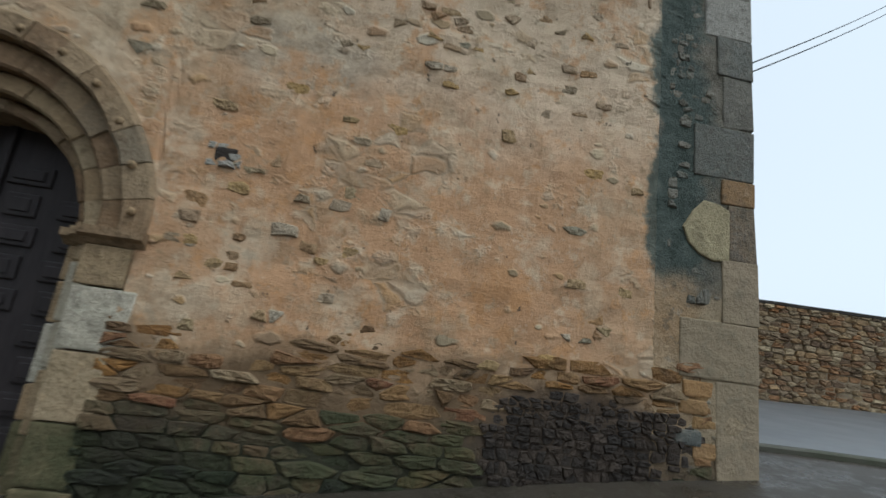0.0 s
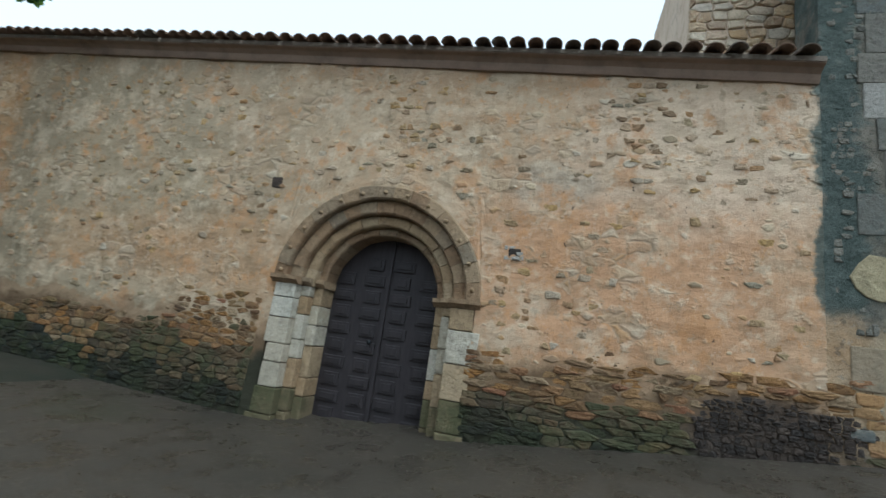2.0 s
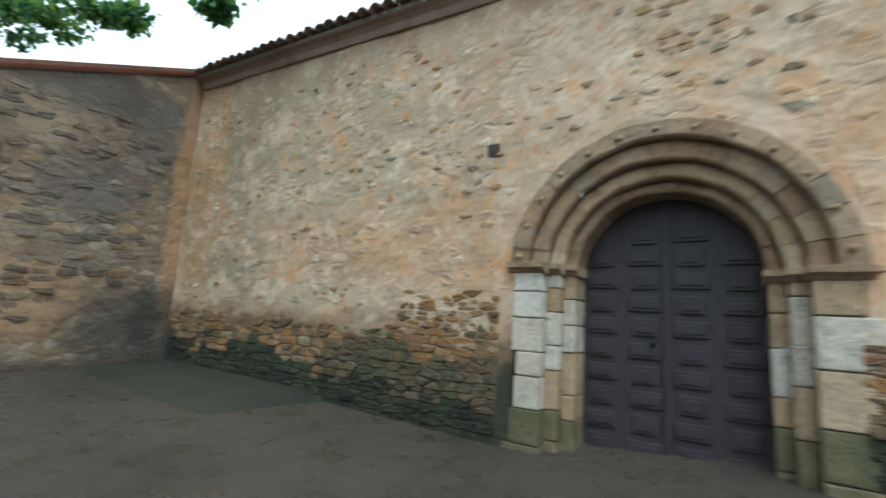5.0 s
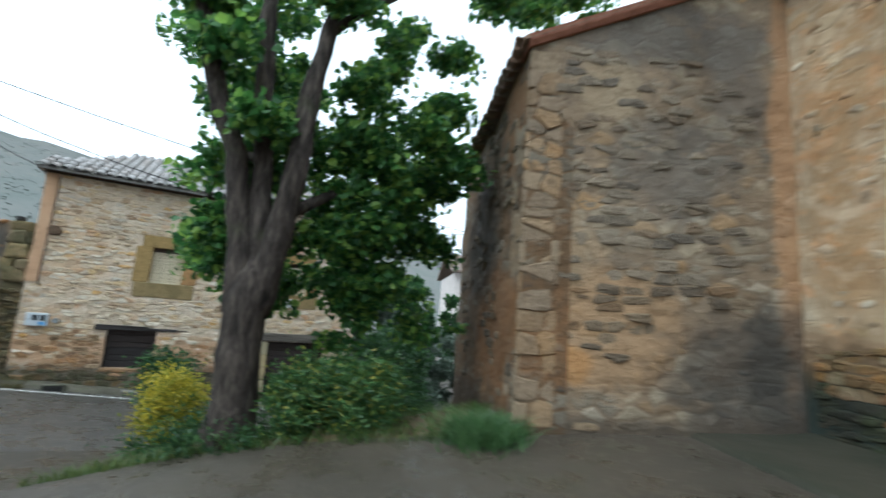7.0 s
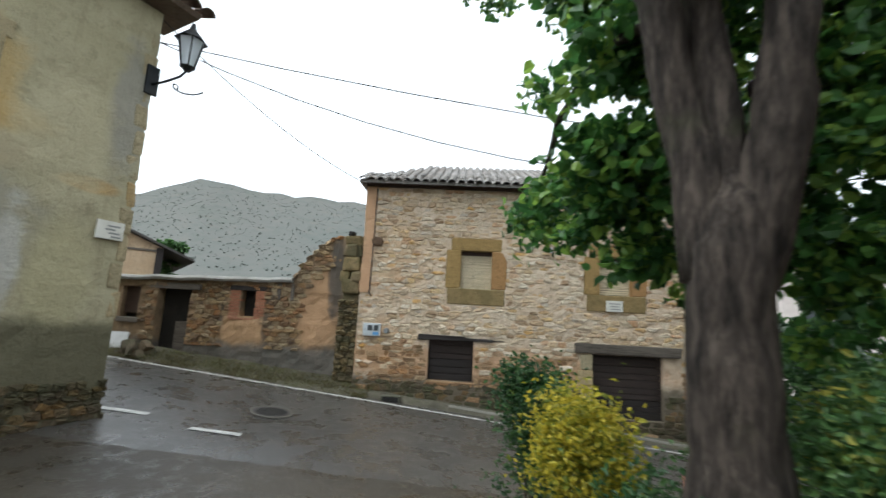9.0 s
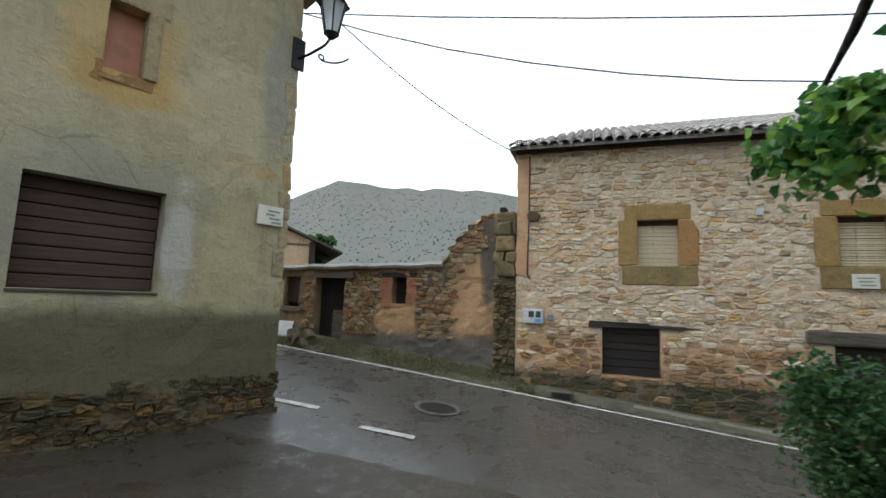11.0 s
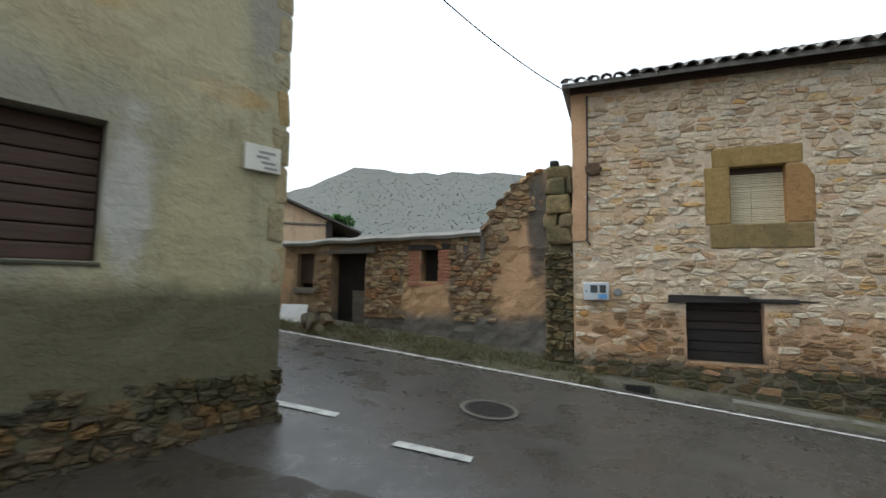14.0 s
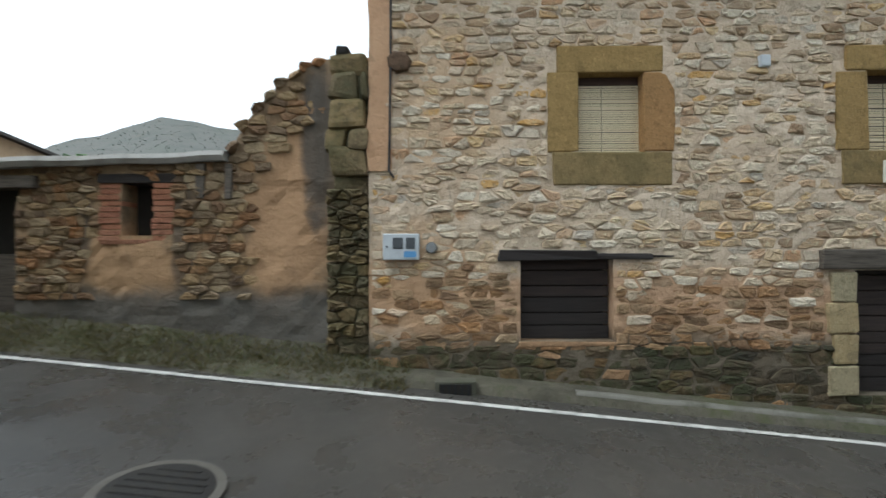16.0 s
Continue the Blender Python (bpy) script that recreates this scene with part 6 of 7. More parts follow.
# pilaster of rough blocks
part("pilaster_core", boxed(-0.86, -0.54, -0.10, 0.3, -0.6, 2.40, 0.05, 0.03), M_PILASTER, ruin)
r = random.Random(67)
z = 1.05
while z < 2.44:
    h = min(r.uniform(0.16, 0.40), 2.46 - z)
    split = r.uniform(-0.78, -0.64) if r.random() < 0.3 else None
    for a_, b_ in (((-0.93, split), (split, -0.50)) if split else ((-0.93, -0.50),)):
        part("pilaster_stone", boxed(a_ + r.uniform(-0.04, 0.05), b_ + r.uniform(-0.03, 0.02), -0.16 + r.uniform(-0.03, 0.03), 0.1, z - 0.012, z + h + 0.008, 0.055, 0.035), M_PILASTER, ruin)
    z += h
stones(ruin, courses(-0.93, -0.50, -0.6, 1.08, (0.06, 0.15), (0.10, 0.26), 0.004, seed=68), M_PILASTER, 0.07, "pilaster_stone", y=-0.10)
part("black_stone", boxed(-0.86, -0.72, -0.1, 0.06, 2.46, 2.56, 0.03, 0.01), M_VOID, ruin)
stones(ruin, courses(-0.58, -0.36, -0.4, 2.3, (0.07, 0.17), (0.08, 0.2), 0.004, seed=66)[:60], M_FOOT, 0.08, y=-0.02)
# grassy verge along the wall foot
vs, fs = [], []
for i in range(49):
    u = -12 + 11.6 * i / 48
    zr = -0.85 + ROAD_SLOPE * u
    for y, z in ((0.0, zr + 0.24), (-0.12, zr + 0.18), (-0.30, zr + 0.10), (-0.55, zr + 0.03), (-0.7, zr - 0.04)):
        vs.append((u, y + 0.15, z + 0.05 * noise.noise((u * 1.6, y * 3, 2))))
    if i:
        for j in range(4):
            a = (i - 1) * 5 + j
            fs.append((a, a + 1, a + 6, a + 5))
vg = tagged(part("verge", mesh_from("verge", vs, fs, M_VERGE, True), M_VERGE), "earthy grass verge at the wall foot", "verge", kind="structure")
vg.matrix_world = HM


def verge_point(r):
    u = -12 + 11.9 * r.random()
    y = -0.58 * r.random() ** 0.8
    zr = -0.85 + ROAD_SLOPE * u
    return Vector((u, y + 0.13, zr + 0.23 * (1 + y / 0.62) ** 1.3))


vs, fs = blades(16000, verge_point, 0.075, random.Random(71), 0.005, 0.7)
g = tagged(part("verge_grass", mesh_from("verge_grass", vs, fs, M_DRY), M_DRY), "short dry grass and weeds on the verge", "grass", kind="stuff")
g.matrix_world = HM

# white sheet and dark rubble pile by the far doorway
ws = tagged(part("white_sheet", grid_wall((-0.3, 0.3), (0, 0.42), (), 0.03, 0.05, step_=0.08), M_WHITE), "pale sheet of board leaning on the wall", "board")
ws.matrix_world = HM @ Matrix.Translation((-5.66, -0.12, -0.25)) @ pose(0, 0, 0, -14)
for i in range(7):
    q = tagged(part("loose_stone", mesh_from("loose_stone", *SHAPES[i], M_FOOT), M_FOOT), "dark mossy stone heaped by the doorway", "stone", "stones by the doorway")
    q.matrix_world = HM @ Matrix.Translation((-5.25 + 0.17 * (i % 4), -0.1 - 0.08 * (i % 3), -0.28 + 0.16 * (i // 4))) @ pose(0, 0, 0, 20 * i, 10 * i, 30 * i) @ Matrix.Diagonal((0.26, 0.2, 0.2, 1))

# ---- house on the corner, with the street lamp ----
LY = -7.66
lh = thing("corner_house", "corner house with patched grey-green render and stone foot", "house", pose(0, LY, 0, 0, 0, 180))
# local x runs against world x
GAR, UPW = (8.98, 10.08, 0.68, 1.68), (9.42, 9.76, 2.78, 3.48)
part("front_wall", grid_wall((3.0, 11.42), (-1.0, 4.8), [GAR, UPW], 0.5, 0.03, step_=0.12, rough=0.010), render_mat("corner_house_render", (0.35, 0.315, 0.198), (0.41, 0.37, 0.245), (0.235, 0.207, 0.126), 0.50, (0.082, 0.076, 0.046),
     ((9.5, 1.35, 0.95, 0.72, (0.265, 0.255, 0.215)), (9.6, 3.1, 0.5, 0.6, (0.44, 0.31, 0.125)), (10.9, 2.15, 0.35, 0.09, (0.42, 0.27, 0.10)),
      (11.2, 3.2, 0.22, 0.9, (0.27, 0.26, 0.23)), (9.9, 2.3, 0.4, 0.2, (0.40, 0.34, 0.22)), (10.24, 1.15, 0.15, 0.6, (0.48, 0.47, 0.43)), (9.6, 2.68, 0.8, 0.2, (0.44, 0.30, 0.11)), (10.6, 2.7, 0.5, 0.7, (0.43, 0.385, 0.25)), (8.6, 2.4, 0.6, 0.7, (0.42, 0.38, 0.26)), (10.75, 1.0, 0.35, 0.6, (0.41, 0.37, 0.22)))), lh, "patched grey-green render with a damp brown band")
part("side_wall", boxed(10.95, 11.41, 0.5, 6.0, -1.0, 4.8), M_LEFT, lh)
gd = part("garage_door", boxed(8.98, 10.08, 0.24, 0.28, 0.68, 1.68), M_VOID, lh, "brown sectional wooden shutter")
for i in range(8):
    z = 0.685 + i * 0.124
    part("plank", boxed(8.99, 10.07, 0.16, 0.25, z, z + 0.116, 0.014), M_BRACED, gd)
part("sill", boxed(8.97, 10.09, -0.012, 0.2, 0.645, 0.675, 0.008, 0.005), M_CONCRETE, gd)
uw = part("upper_window", boxed(9.42, 9.76, 0.16, 0.2, 2.78, 3.48), M_TERRA, lh, "bricked-up window in an ochre stone frame")
part("sill", boxed(9.40, 9.86, -0.006, 0.2, 2.66, 2.78, 0.02, 0.016), M_QUOIN_O, uw)
part("jamb", boxed(9.76, 9.88, -0.025, 0.2, 2.78, 3.5, 0.02, 0.01), M_QUOIN_Y, uw)
part("jamb", boxed(9.26, 9.42, -0.008, 0.2, 2.62, 2.86, 0.02, 0.016), M_QUOIN_O, uw)
part("jamb", boxed(9.29, 9.42, -0.006, 0.2, 2.865, 3.5, 0.02, 0.016), M_QUOIN_Y, uw)
part("lintel", boxed(9.2, 9.95, -0.025, 0.2, 3.48, 3.68, 0.02, 0.01), M_QUOIN_Y, uw)
stones(lh, courses(7.0, 11.46, -0.95, -0.12, (0.04, 0.13), (0.06, 0.26), 0.002, seed=81, inside=lambda u, z: z < -0.20 + 0.2 * noise.noise((u * 1.4, 0, 3)) + 0.1 * noise.noise((u * 5, 0, 3)))[-290:], M_CFOOT, 0.055, y=lambda u, z: 0.022 + uneven(u, z, 0.03, 0.010))
for i in range(11):
    z = 0.55 + 0.36 * i
    part("corner_stone", boxed(11.32 - 0.06 * (i % 2), 11.445, -0.004, 0.4, z, z + 0.335, 0.03, 0.016), M_PALECORNER, lh)
part("eave", profile([(0.5, 4.8), (-0.3, 4.86), (-0.34, 4.92), (0.5, 4.98)], 2.6, 11.75, 12), M_TILE, lh)
lt = barrel_tile(0.42, 0.1, 0.085, M_TILE)
for i in range(20):
    ob = new("roof_tile", lt)
    ob.parent = lh
    ob.location = (7.6 + 0.22 * i, -0.46, 4.93)
    ob.rotation_euler = (radians(15), random.uniform(-0.06, 0.06), random.uniform(-0.04, 0.04))
# plaque with unreadable rows
pq = thing("wall_plaque", "white rectangular plaque with grey rows of print", "plaque", pose(0, LY, 0, 0, 0, 180))
part("plate", boxed(11.03, 11.35, -0.045, -0.012, 1.52, 1.75, 0.006), M_PLAQUE, pq)
for i, (a, b) in enumerate(((11.15, 11.30), (11.13, 11.24), (11.17, 11.30), (11.2, 11.32))):
    part("printed_row", boxed(a, b, -0.048, -0.040, 1.70 - 0.045 * i - 0.022, 1.70 - 0.045 * i), M_INK, pq)
# lantern on an iron bracket
lp = thing("wall_lantern", "black iron wall lantern with pale panes on a scrolled bracket", "street lamp", pose(-11.40, LY, 3.72) @ Matrix.Scale(1.22, 4))
part("backplate", boxed(-0.07, 0.07, 0.0, 0.03, -0.12, 0.22, 0.01), M_IRON, lp)
vs, fs = tube([(0, 0.02, 0.0), (-0.06, 0.14, 0.04), (-0.14, 0.28, 0.12), (-0.17, 0.34, 0.20)], [0.016] * 4, 6)
part("arm", mesh_from("arm", vs, fs, M_IRON, True), M_IRON, lp)
sc = [(-0.10 - 0.06 * math.cos(t) - 0.02 * t, 0.16 + 0.06 * math.cos(t) + 0.05 * t, -0.03 + 0.06 * math.sin(t)) for t in [0.5 * i for i in range(13)]]
vs, fs = tube(sc, [0.010] * 13, 5)
part("scroll", mesh_from("scroll", vs, fs, M_IRON, True), M_IRON, lp)
HX, HY = -0.17, 0.34
for i in range(6):
    t = math.pi / 3 * i
    a = Vector((HX + 0.075 * math.cos(t), HY + 0.075 * math.sin(t), 0.24))
    b = Vector((HX + 0.14 * math.cos(t), HY + 0.14 * math.sin(t), 0.56))
    vs, fs = tube([a, b], [0.010, 0.010], 5)
    part("mullion", mesh_from("mullion", vs, fs, M_IRON), M_IRON, lp)
    t2 = t + math.pi / 3
    c = Vector((HX + 0.14 * math.cos(t2), HY + 0.14 * math.sin(t2), 0.56))
    d = Vector((HX + 0.075 * math.cos(t2), HY + 0.075 * math.sin(t2), 0.24))
    part("pane", mesh_from("pane", [a, d, c, b], [(0, 1, 2, 3)], M_GLASS), M_GLASS, lp)
bm = bmesh.new()
bmesh.ops.create_cone(bm, cap_ends=True, segments=6, radius1=0.18, radius2=0.05, depth=0.13, matrix=Matrix.Translation((HX, HY, 0.625)))
bmesh.ops.create_cone(bm, cap_ends=True, segments=8, radius1=0.045, radius2=0.02, depth=0.09, matrix=Matrix.Translation((HX, HY, 0.73)))
part("cap", bm, M_IRON, lp)
bm = bmesh.new()
bmesh.ops.create_cone(bm, cap_ends=True, segments=6, radius1=0.04, radius2=0.085, depth=0.05, matrix=Matrix.Translation((HX, HY, 0.215)))
part("base", bm, M_IRON, lp)

# ---- far shed behind the wall ----
shed = thing("far_shed", "weathered ochre shed with low gable roof behind the wall", "shed", Matrix.Translation((-16.9, -21.5, 0)) @ pose(0, 0, 0, 0, 0, 152))
SH = 3.1
vs = [(-5, 0, -0.5), (3.2, 0, -0.5), (3.2, 0, SH), (-0.6, 0, SH + 1.55), (-5, 0, SH + 0.9)]
vs += [Vector(v) + Vector((0, 8, 0)) for v in vs]
part("gable", mesh_from("gable", vs, [(0, 1, 2, 3, 4), (9, 8, 7, 6, 5), (0, 5, 6, 1), (1, 6, 7, 2), (4, 9, 5, 0)], M_SHED), M_SHED, shed, "stained ochre gable wall")
for a, b in (((-0.6, SH + 1.55), (4.4, SH - 0.5)), ((-0.6, SH + 1.55), (-5.4, SH + 0.82))):
    vs = [(a[0], -0.35, a[1] + 0.03), (b[0], -0.35, b[1] + 0.03), (b[0], 8.2, b[1] + 0.03), (a[0], 8.2, a[1] + 0.03)]
    vs += [Vector(v) + Vector((0, 0, 0.09)) for v in vs]
    part("roof", mesh_from("roof", vs, [(0, 1, 2, 3), (7, 6, 5, 4), (0, 4, 5, 1), (1, 5, 6, 2), (3, 7, 4, 0), (2, 6, 7, 3)], M_SHEETROOF), M_SHEETROOF, shed, "dark sheet roof with a thin edge")
part("beam", boxed(-5, 3.2, -0.06, 0.05, SH - 0.18, SH - 0.1, 0.01), M_OLDWOOD, shed)
part("post", boxed(-0.66, -0.54, -0.05, 0.05, 0, SH + 1.5, 0.01), M_OLDWOOD, shed)
part("post", boxed(3.0, 3.25, -0.09, 0.1, 0, SH, 0.01), M_DARKWOOD, shed)

bush("green_shrub", "fresh green shrub behind the shed", -21.5, -22.5, 1.3, 1.3, 4.2 - ground_z(-21.5, -22.5), M_LEAF_MID, 6000, 0.2)

# ---- stone wall up the street, past the tower ----
sw = thing("street_wall", "dry stone boundary wall along the upper street", "wall", Matrix.Translation((7.0, 11.2, 0)) @ pose(0, 0, 0, 0, 0, -4))
part("wall", grid_wall((0, 20), (0.4, 3.3), (), 0.5, 0.05, step_=0.5), M_TOWERBASE, sw, "mortar of a rubble wall")
part("coping", grid_wall((0, 20), (3.3, 3.37), (), 0.6, 0.03, step_=0.2, rough=0.02), M_SOOT_AND_HOLE, sw, "dark weathered coping").location = (0, -0.05, 0)
stone_mass("rubble", sw, courses(0, 14.0, 0.9, 3.3, (0.07, 0.16), (0.12, 0.38), 0.016, seed=91), M_RSTONE_MASS, 0.06)

# wet street above a kerb, past the tower
def kerb_y(x):
    return 5.62 - 0.306 * (x - 3.88)


vs, fs = [], []
for i in range(31):
    x = 3.3 + 0.55 * i
    y0 = max(kerb_y(x), 1.5)
    for j in range(13):
        y = y0 + (11.15 - y0) * j / 12
        vs.append((x, y, ground_z(x, y) + 0.03))
    if i:
        for j in range(12):
            a = (i - 1) * 13 + j
            fs.append((a, a + 13, a + 14, a + 1))
tagged(part("upper_street", mesh_from("upper_street", vs, fs, M_STREET, True), M_STREET), "wet asphalt of the upper street, sky reflection in its light grey", "road", kind="structure")
vs, fs = [], []
for i in range(18):
    x = 3.3 + 0.5 * i
    for dy, up in ((0.0, -0.1), (0.0, 0.03), (-0.02, 0.045), (-0.13, 0.045), (-0.15, 0.03), (-0.15, -0.2)):
        y = kerb_y(x) + dy + 0.01
        vs.append((x, y, ground_z(x, kerb_y(x)) + up))
    if i:
        for j in range(5):
            a = (i - 1) * 6 + j
            fs.append((a, a + 1, a + 7, a + 6))
tagged(part("kerb", mesh_from("kerb", vs, fs, M_CONCRETE), M_CONCRETE), "low dark concrete kerb along the upper street", "kerb", kind="structure")

# ---- road furniture ----
def on_road(x, y, lift):
    """A pose that lies on the road's slope."""
    zx, zy = (road_z(x + 0.2, y) - road_z(x - 0.2, y)) / 0.4, (road_z(x, y + 0.2) - road_z(x, y - 0.2)) / 0.4
    n = Vector((-zx, -zy, 1)).normalized()
    a = (FU - n * FU.dot(n)).normalized()
    b = n.cross(a)
    m = Matrix((a, b, n)).transposed().to_4x4()
    m.translation = (x, y, road_z(x, y) + lift)
    return m


mh = thing("manhole_cover", "round cast-iron manhole cover in the asphalt", "manhole cover", on_road(-13.58, -6.97, 0.032))
bm = bmesh.new()
bmesh.ops.create_cone(bm, cap_ends=True, segments=32, radius1=0.33, radius2=0.33, depth=0.014)
part("ring", bm, M_ASPHALT_OLD, mh)
bm = bmesh.new()
bmesh.ops.create_cone(bm, cap_ends=True, segments=32, radius1=0.28, radius2=0.275, depth=0.022)
lid = part("lid", bm, M_CASTIRON, mh)
for i in range(-3, 4):
    w = math.sqrt(max(0, 0.23 ** 2 - (i * 0.065) ** 2))
    part("ridge", boxed(-w, w, i * 0.065 - 0.012, i * 0.065 + 0.012, 0.008, 0.017, 0.002), M_CASTIRON, lid)
for x0, y0, x1, y1 in ((-11.67, -8.29, -11.80, -7.40), (-11.97, -6.66, -12.15, -6.03)):
    m = on_road((x0 + x1) / 2, (y0 + y1) / 2, 0.022)
    ln = math.hypot(x1 - x0, y1 - y0) / 2
    ob = part("road_dash", mesh_from("road_dash", [(-ln, -0.06, 0), (ln, -0.05, 0), (ln * 0.97, 0.06, 0), (-ln * 0.98, 0.05, 0)], [(0, 1, 2, 3)], M_LINE), M_LINE)
    ob.matrix_world = m
    tagged(ob, "worn white dash painted at the junction", "road marking", "junction dashes", kind="structure")

# ---- tree ----
tree = thing("tree", "broad-leaved tree with forked trunk and dark green crown", "tree", Matrix.Translation((-10.62, -1.07, ground_z(-10.62, -1.07) - 0.05)))


def limb(points, radii, sides=12):
    pts, rad = [], []
    for i in range(len(points) - 1):
        for j in range(4):
            t = j / 4
            a, b = Vector(points[i]), Vector(points[i + 1])
            p = a.lerp(b, t)
            p += Vector((noise.noise(p * 1.3), noise.noise(p * 1.3 + Vector((9, 0, 0))), 0)) * 0.05
            pts.append(p)
            rad.append((radii[i] * (1 - t) + radii[i + 1] * t))
    pts.append(Vector(points[-1]))
    rad.append(radii[-1])
    vs, fs = tube(pts, rad, sides)
    vs = [v + Vector((noise.noise(v * 5), noise.noise(v * 5 + Vector((3, 0, 0))), 0)) * 0.03 for v in vs]
    return vs, fs


part("trunk", mesh_from("trunk", *limb([(0.02, -0.02, -0.1), (0, 0, 0.5), (0.01, 0.01, 1.1), (0.02, 0.03, 1.5), (0.0, 0.02, 1.75), (0.0, 0.0, 1.95)], [0.29, 0.215, 0.20, 0.205, 0.17, 0.05], 16), M_BARK, True), M_BARK, tree, "furrowed grey-brown bark")
BOUGHS = [([(0, -0.06, 1.35), (-0.02, -0.17, 2.2), (0.05, -0.32, 3.0), (0.18, -0.55, 3.7), (0.28, -0.75, 4.5), (0.1, -1.1, 6.3)], [0.15, 0.13, 0.115, 0.10, 0.085, 0.04]),
          ([(-0.04, 0, 1.6), (-0.1, -0.05, 2.9), (-0.05, -0.16, 3.9), (0.0, -0.2, 4.8), (-0.2, 0.0, 7.0)], [0.13, 0.11, 0.10, 0.085, 0.04]),
          ([(0, 0.08, 1.35), (0.04, 0.22, 2.1), (0.05, 0.33, 2.8), (-0.04, 0.38, 3.6), (-0.1, 0.46, 4.6), (-0.3, 0.95, 6.4)], [0.16, 0.14, 0.125, 0.11, 0.09, 0.04]),
          ([(-0.1, 0.2, 2.4), (-0.9, 0.6, 2.9), (-2.0, 1.0, 3.2), (-3.0, 1.4, 3.0)], [0.07, 0.06, 0.05, 0.02]),
          ([(-0.1, -0.1, 3.0), (-0.8, -0.7, 3.3), (-1.6, -1.2, 3.1), (-2.4, -1.6, 2.5)], [0.05, 0.045, 0.035, 0.015]),
          ([(-0.1, 0.46, 4.6), (-0.3, 1.9, 5.9), (0.1, 3.3, 6.4), (1.2, 4.2, 6.35), (2.7, 4.75, 6.1)], [0.06, 0.05, 0.04, 0.03, 0.012]),
          ([(-0.2, 2.4, 6.1), (-0.8, 3.2, 6.3), (-1.6, 3.6, 6.6)], [0.035, 0.025, 0.012]),
          ([(0.1, -0.9, 5.4), (-1.4, -1.7, 6.2), (-2.8, -2.3, 6.3)], [0.045, 0.03, 0.012])]
for pts, rad in BOUGHS:
    part("limb", mesh_from("limb", *limb(pts, rad, 10), M_BARK, True), M_BARK, tree)
CLUMPS = [(-1.0, -0.2, 2.95, 0.35), (-2.5, -1.62, 2.4, 0.32), (-2.0, -1.4, 2.25, 0.28), (-1.2, -0.8, 2.0, 0.26), (-1.0, -0.8, 2.55, 0.28), (-1.3, -0.17, 2.25, 0.4), (-1.4, -0.14, 1.8, 0.28), (-1.3, -0.5, 1.65, 0.2), (-1.0, -0.35, 2.5, 0.3), (-1.1, -0.4, 3.3, 0.35), (-0.75, -0.75, 3.2, 0.34), (-1.0, -0.9, 3.8, 0.4),
          (-1.2, 0.8, 2.6, 0.5), (-1.0, 1.0, 3.2, 0.45), (-0.7, 0.8, 4.2, 0.45), (-1.4, 0.6, 3.4, 0.6), (-0.9, 0.5, 2.3, 0.35), (-0.9, 0.0, 3.6, 0.45), (-1.2, 0.0, 4.4, 0.5),
          (-1.3, -0.9, 4.5, 0.4), (-1.0, -0.7, 5.4, 0.7), (-1.6, -0.6, 6.6, 1.1), (-0.3, 0.2, 7.0, 1.2), (-0.2, 1.2, 6.3, 0.4), (-3.0, -2.5, 6.1, 0.35), (-2.6, -2.0, 6.0, 0.3),
          (-1.65, 1.35, 4.0, 0.5), (-0.9, 1.2, 5.2, 0.28), (-2.6, 1.0, 3.4, 0.7), (-2.2, 0.5, 2.7, 0.7), (-1.7, 1.5, 3.2, 0.42), (-3.0, 1.9, 3.9, 0.45),
          (-2.9, 0.6, 1.9, 0.65), (-2.2, -0.3, 4.9, 0.6), (1.0, 1.5, 7.4, 0.8), (-1.1, 0.9, 3.7, 0.45), (-1.7, 0.9, 1.8, 0.5), (-1.8, 1.0, 1.5, 0.5), (-2.5, 1.8, 1.35, 0.5),
          (0.35, -0.45, 4.1, 0.14), (0.3, 0.0, 3.3, 0.10), (0.4, -0.7, 4.6, 0.2), (-0.2, -0.75, 4.7, 0.3), (0.2, 0.7, 4.9, 0.25), (-1.0, 1.3, 2.6, 0.4), (-2.0, 1.5, 2.5, 0.4), (-1.6, 1.3, 1.9, 0.45), (-1.2, 1.1, 4.7, 0.34), (-2.0, 0.9, 4.9, 0.32), (-1.9, 1.9, 4.5, 0.25), (-2.6, 1.7, 3.0, 0.35), (-2.6, 0.8, 2.4, 0.5),
          (-0.9, 3.1, 6.0, 0.36), (-1.9, 3.6, 6.6, 0.45), (-1.0, 3.8, 6.3, 0.4), (0.1, 4.1, 6.2, 0.34), (1.0, 4.2, 5.95, 0.12), (2.6, 4.8, 5.85, 0.2), (3.0, 4.8, 6.3, 0.22), (2.3, 4.6, 6.3, 0.2), (-0.9, 2.0, 4.2, 0.14), (-1.2, 2.2, 3.6, 0.26), (-1.0, 2.0, 5.0, 0.18), (-0.8, 1.7, 3.8, 0.14), (-0.5, 2.4, 5.6, 0.22), (-2.4, 2.2, 4.2, 0.26), (-2.4, 2.1, 3.6, 0.34), (-2.3, 2.0, 2.7, 0.28)]
rl_ = random.Random(101)
subs = []
for x, y, z, s in CLUMPS:
    for _ in range(int(15 * s * s) + 5):
        d = Vector((rl_.gauss(0, 1), rl_.gauss(0, 1), rl_.gauss(0, 0.8)))
        d = d.normalized() * s * rl_.uniform(0.25, 1.3)
        subs.append((Vector((x, y, z)) + d, rl_.uniform(0.16, 0.44)))


def crown_point(r):
    c, s = subs[r.randrange(len(subs))]
    d = Vector((r.gauss(0, 1), r.gauss(0, 1), r.gauss(0, 1))).normalized() * s * r.random() ** 0.45
    return c + Vector((d.x, d.y, d.z * 0.6))


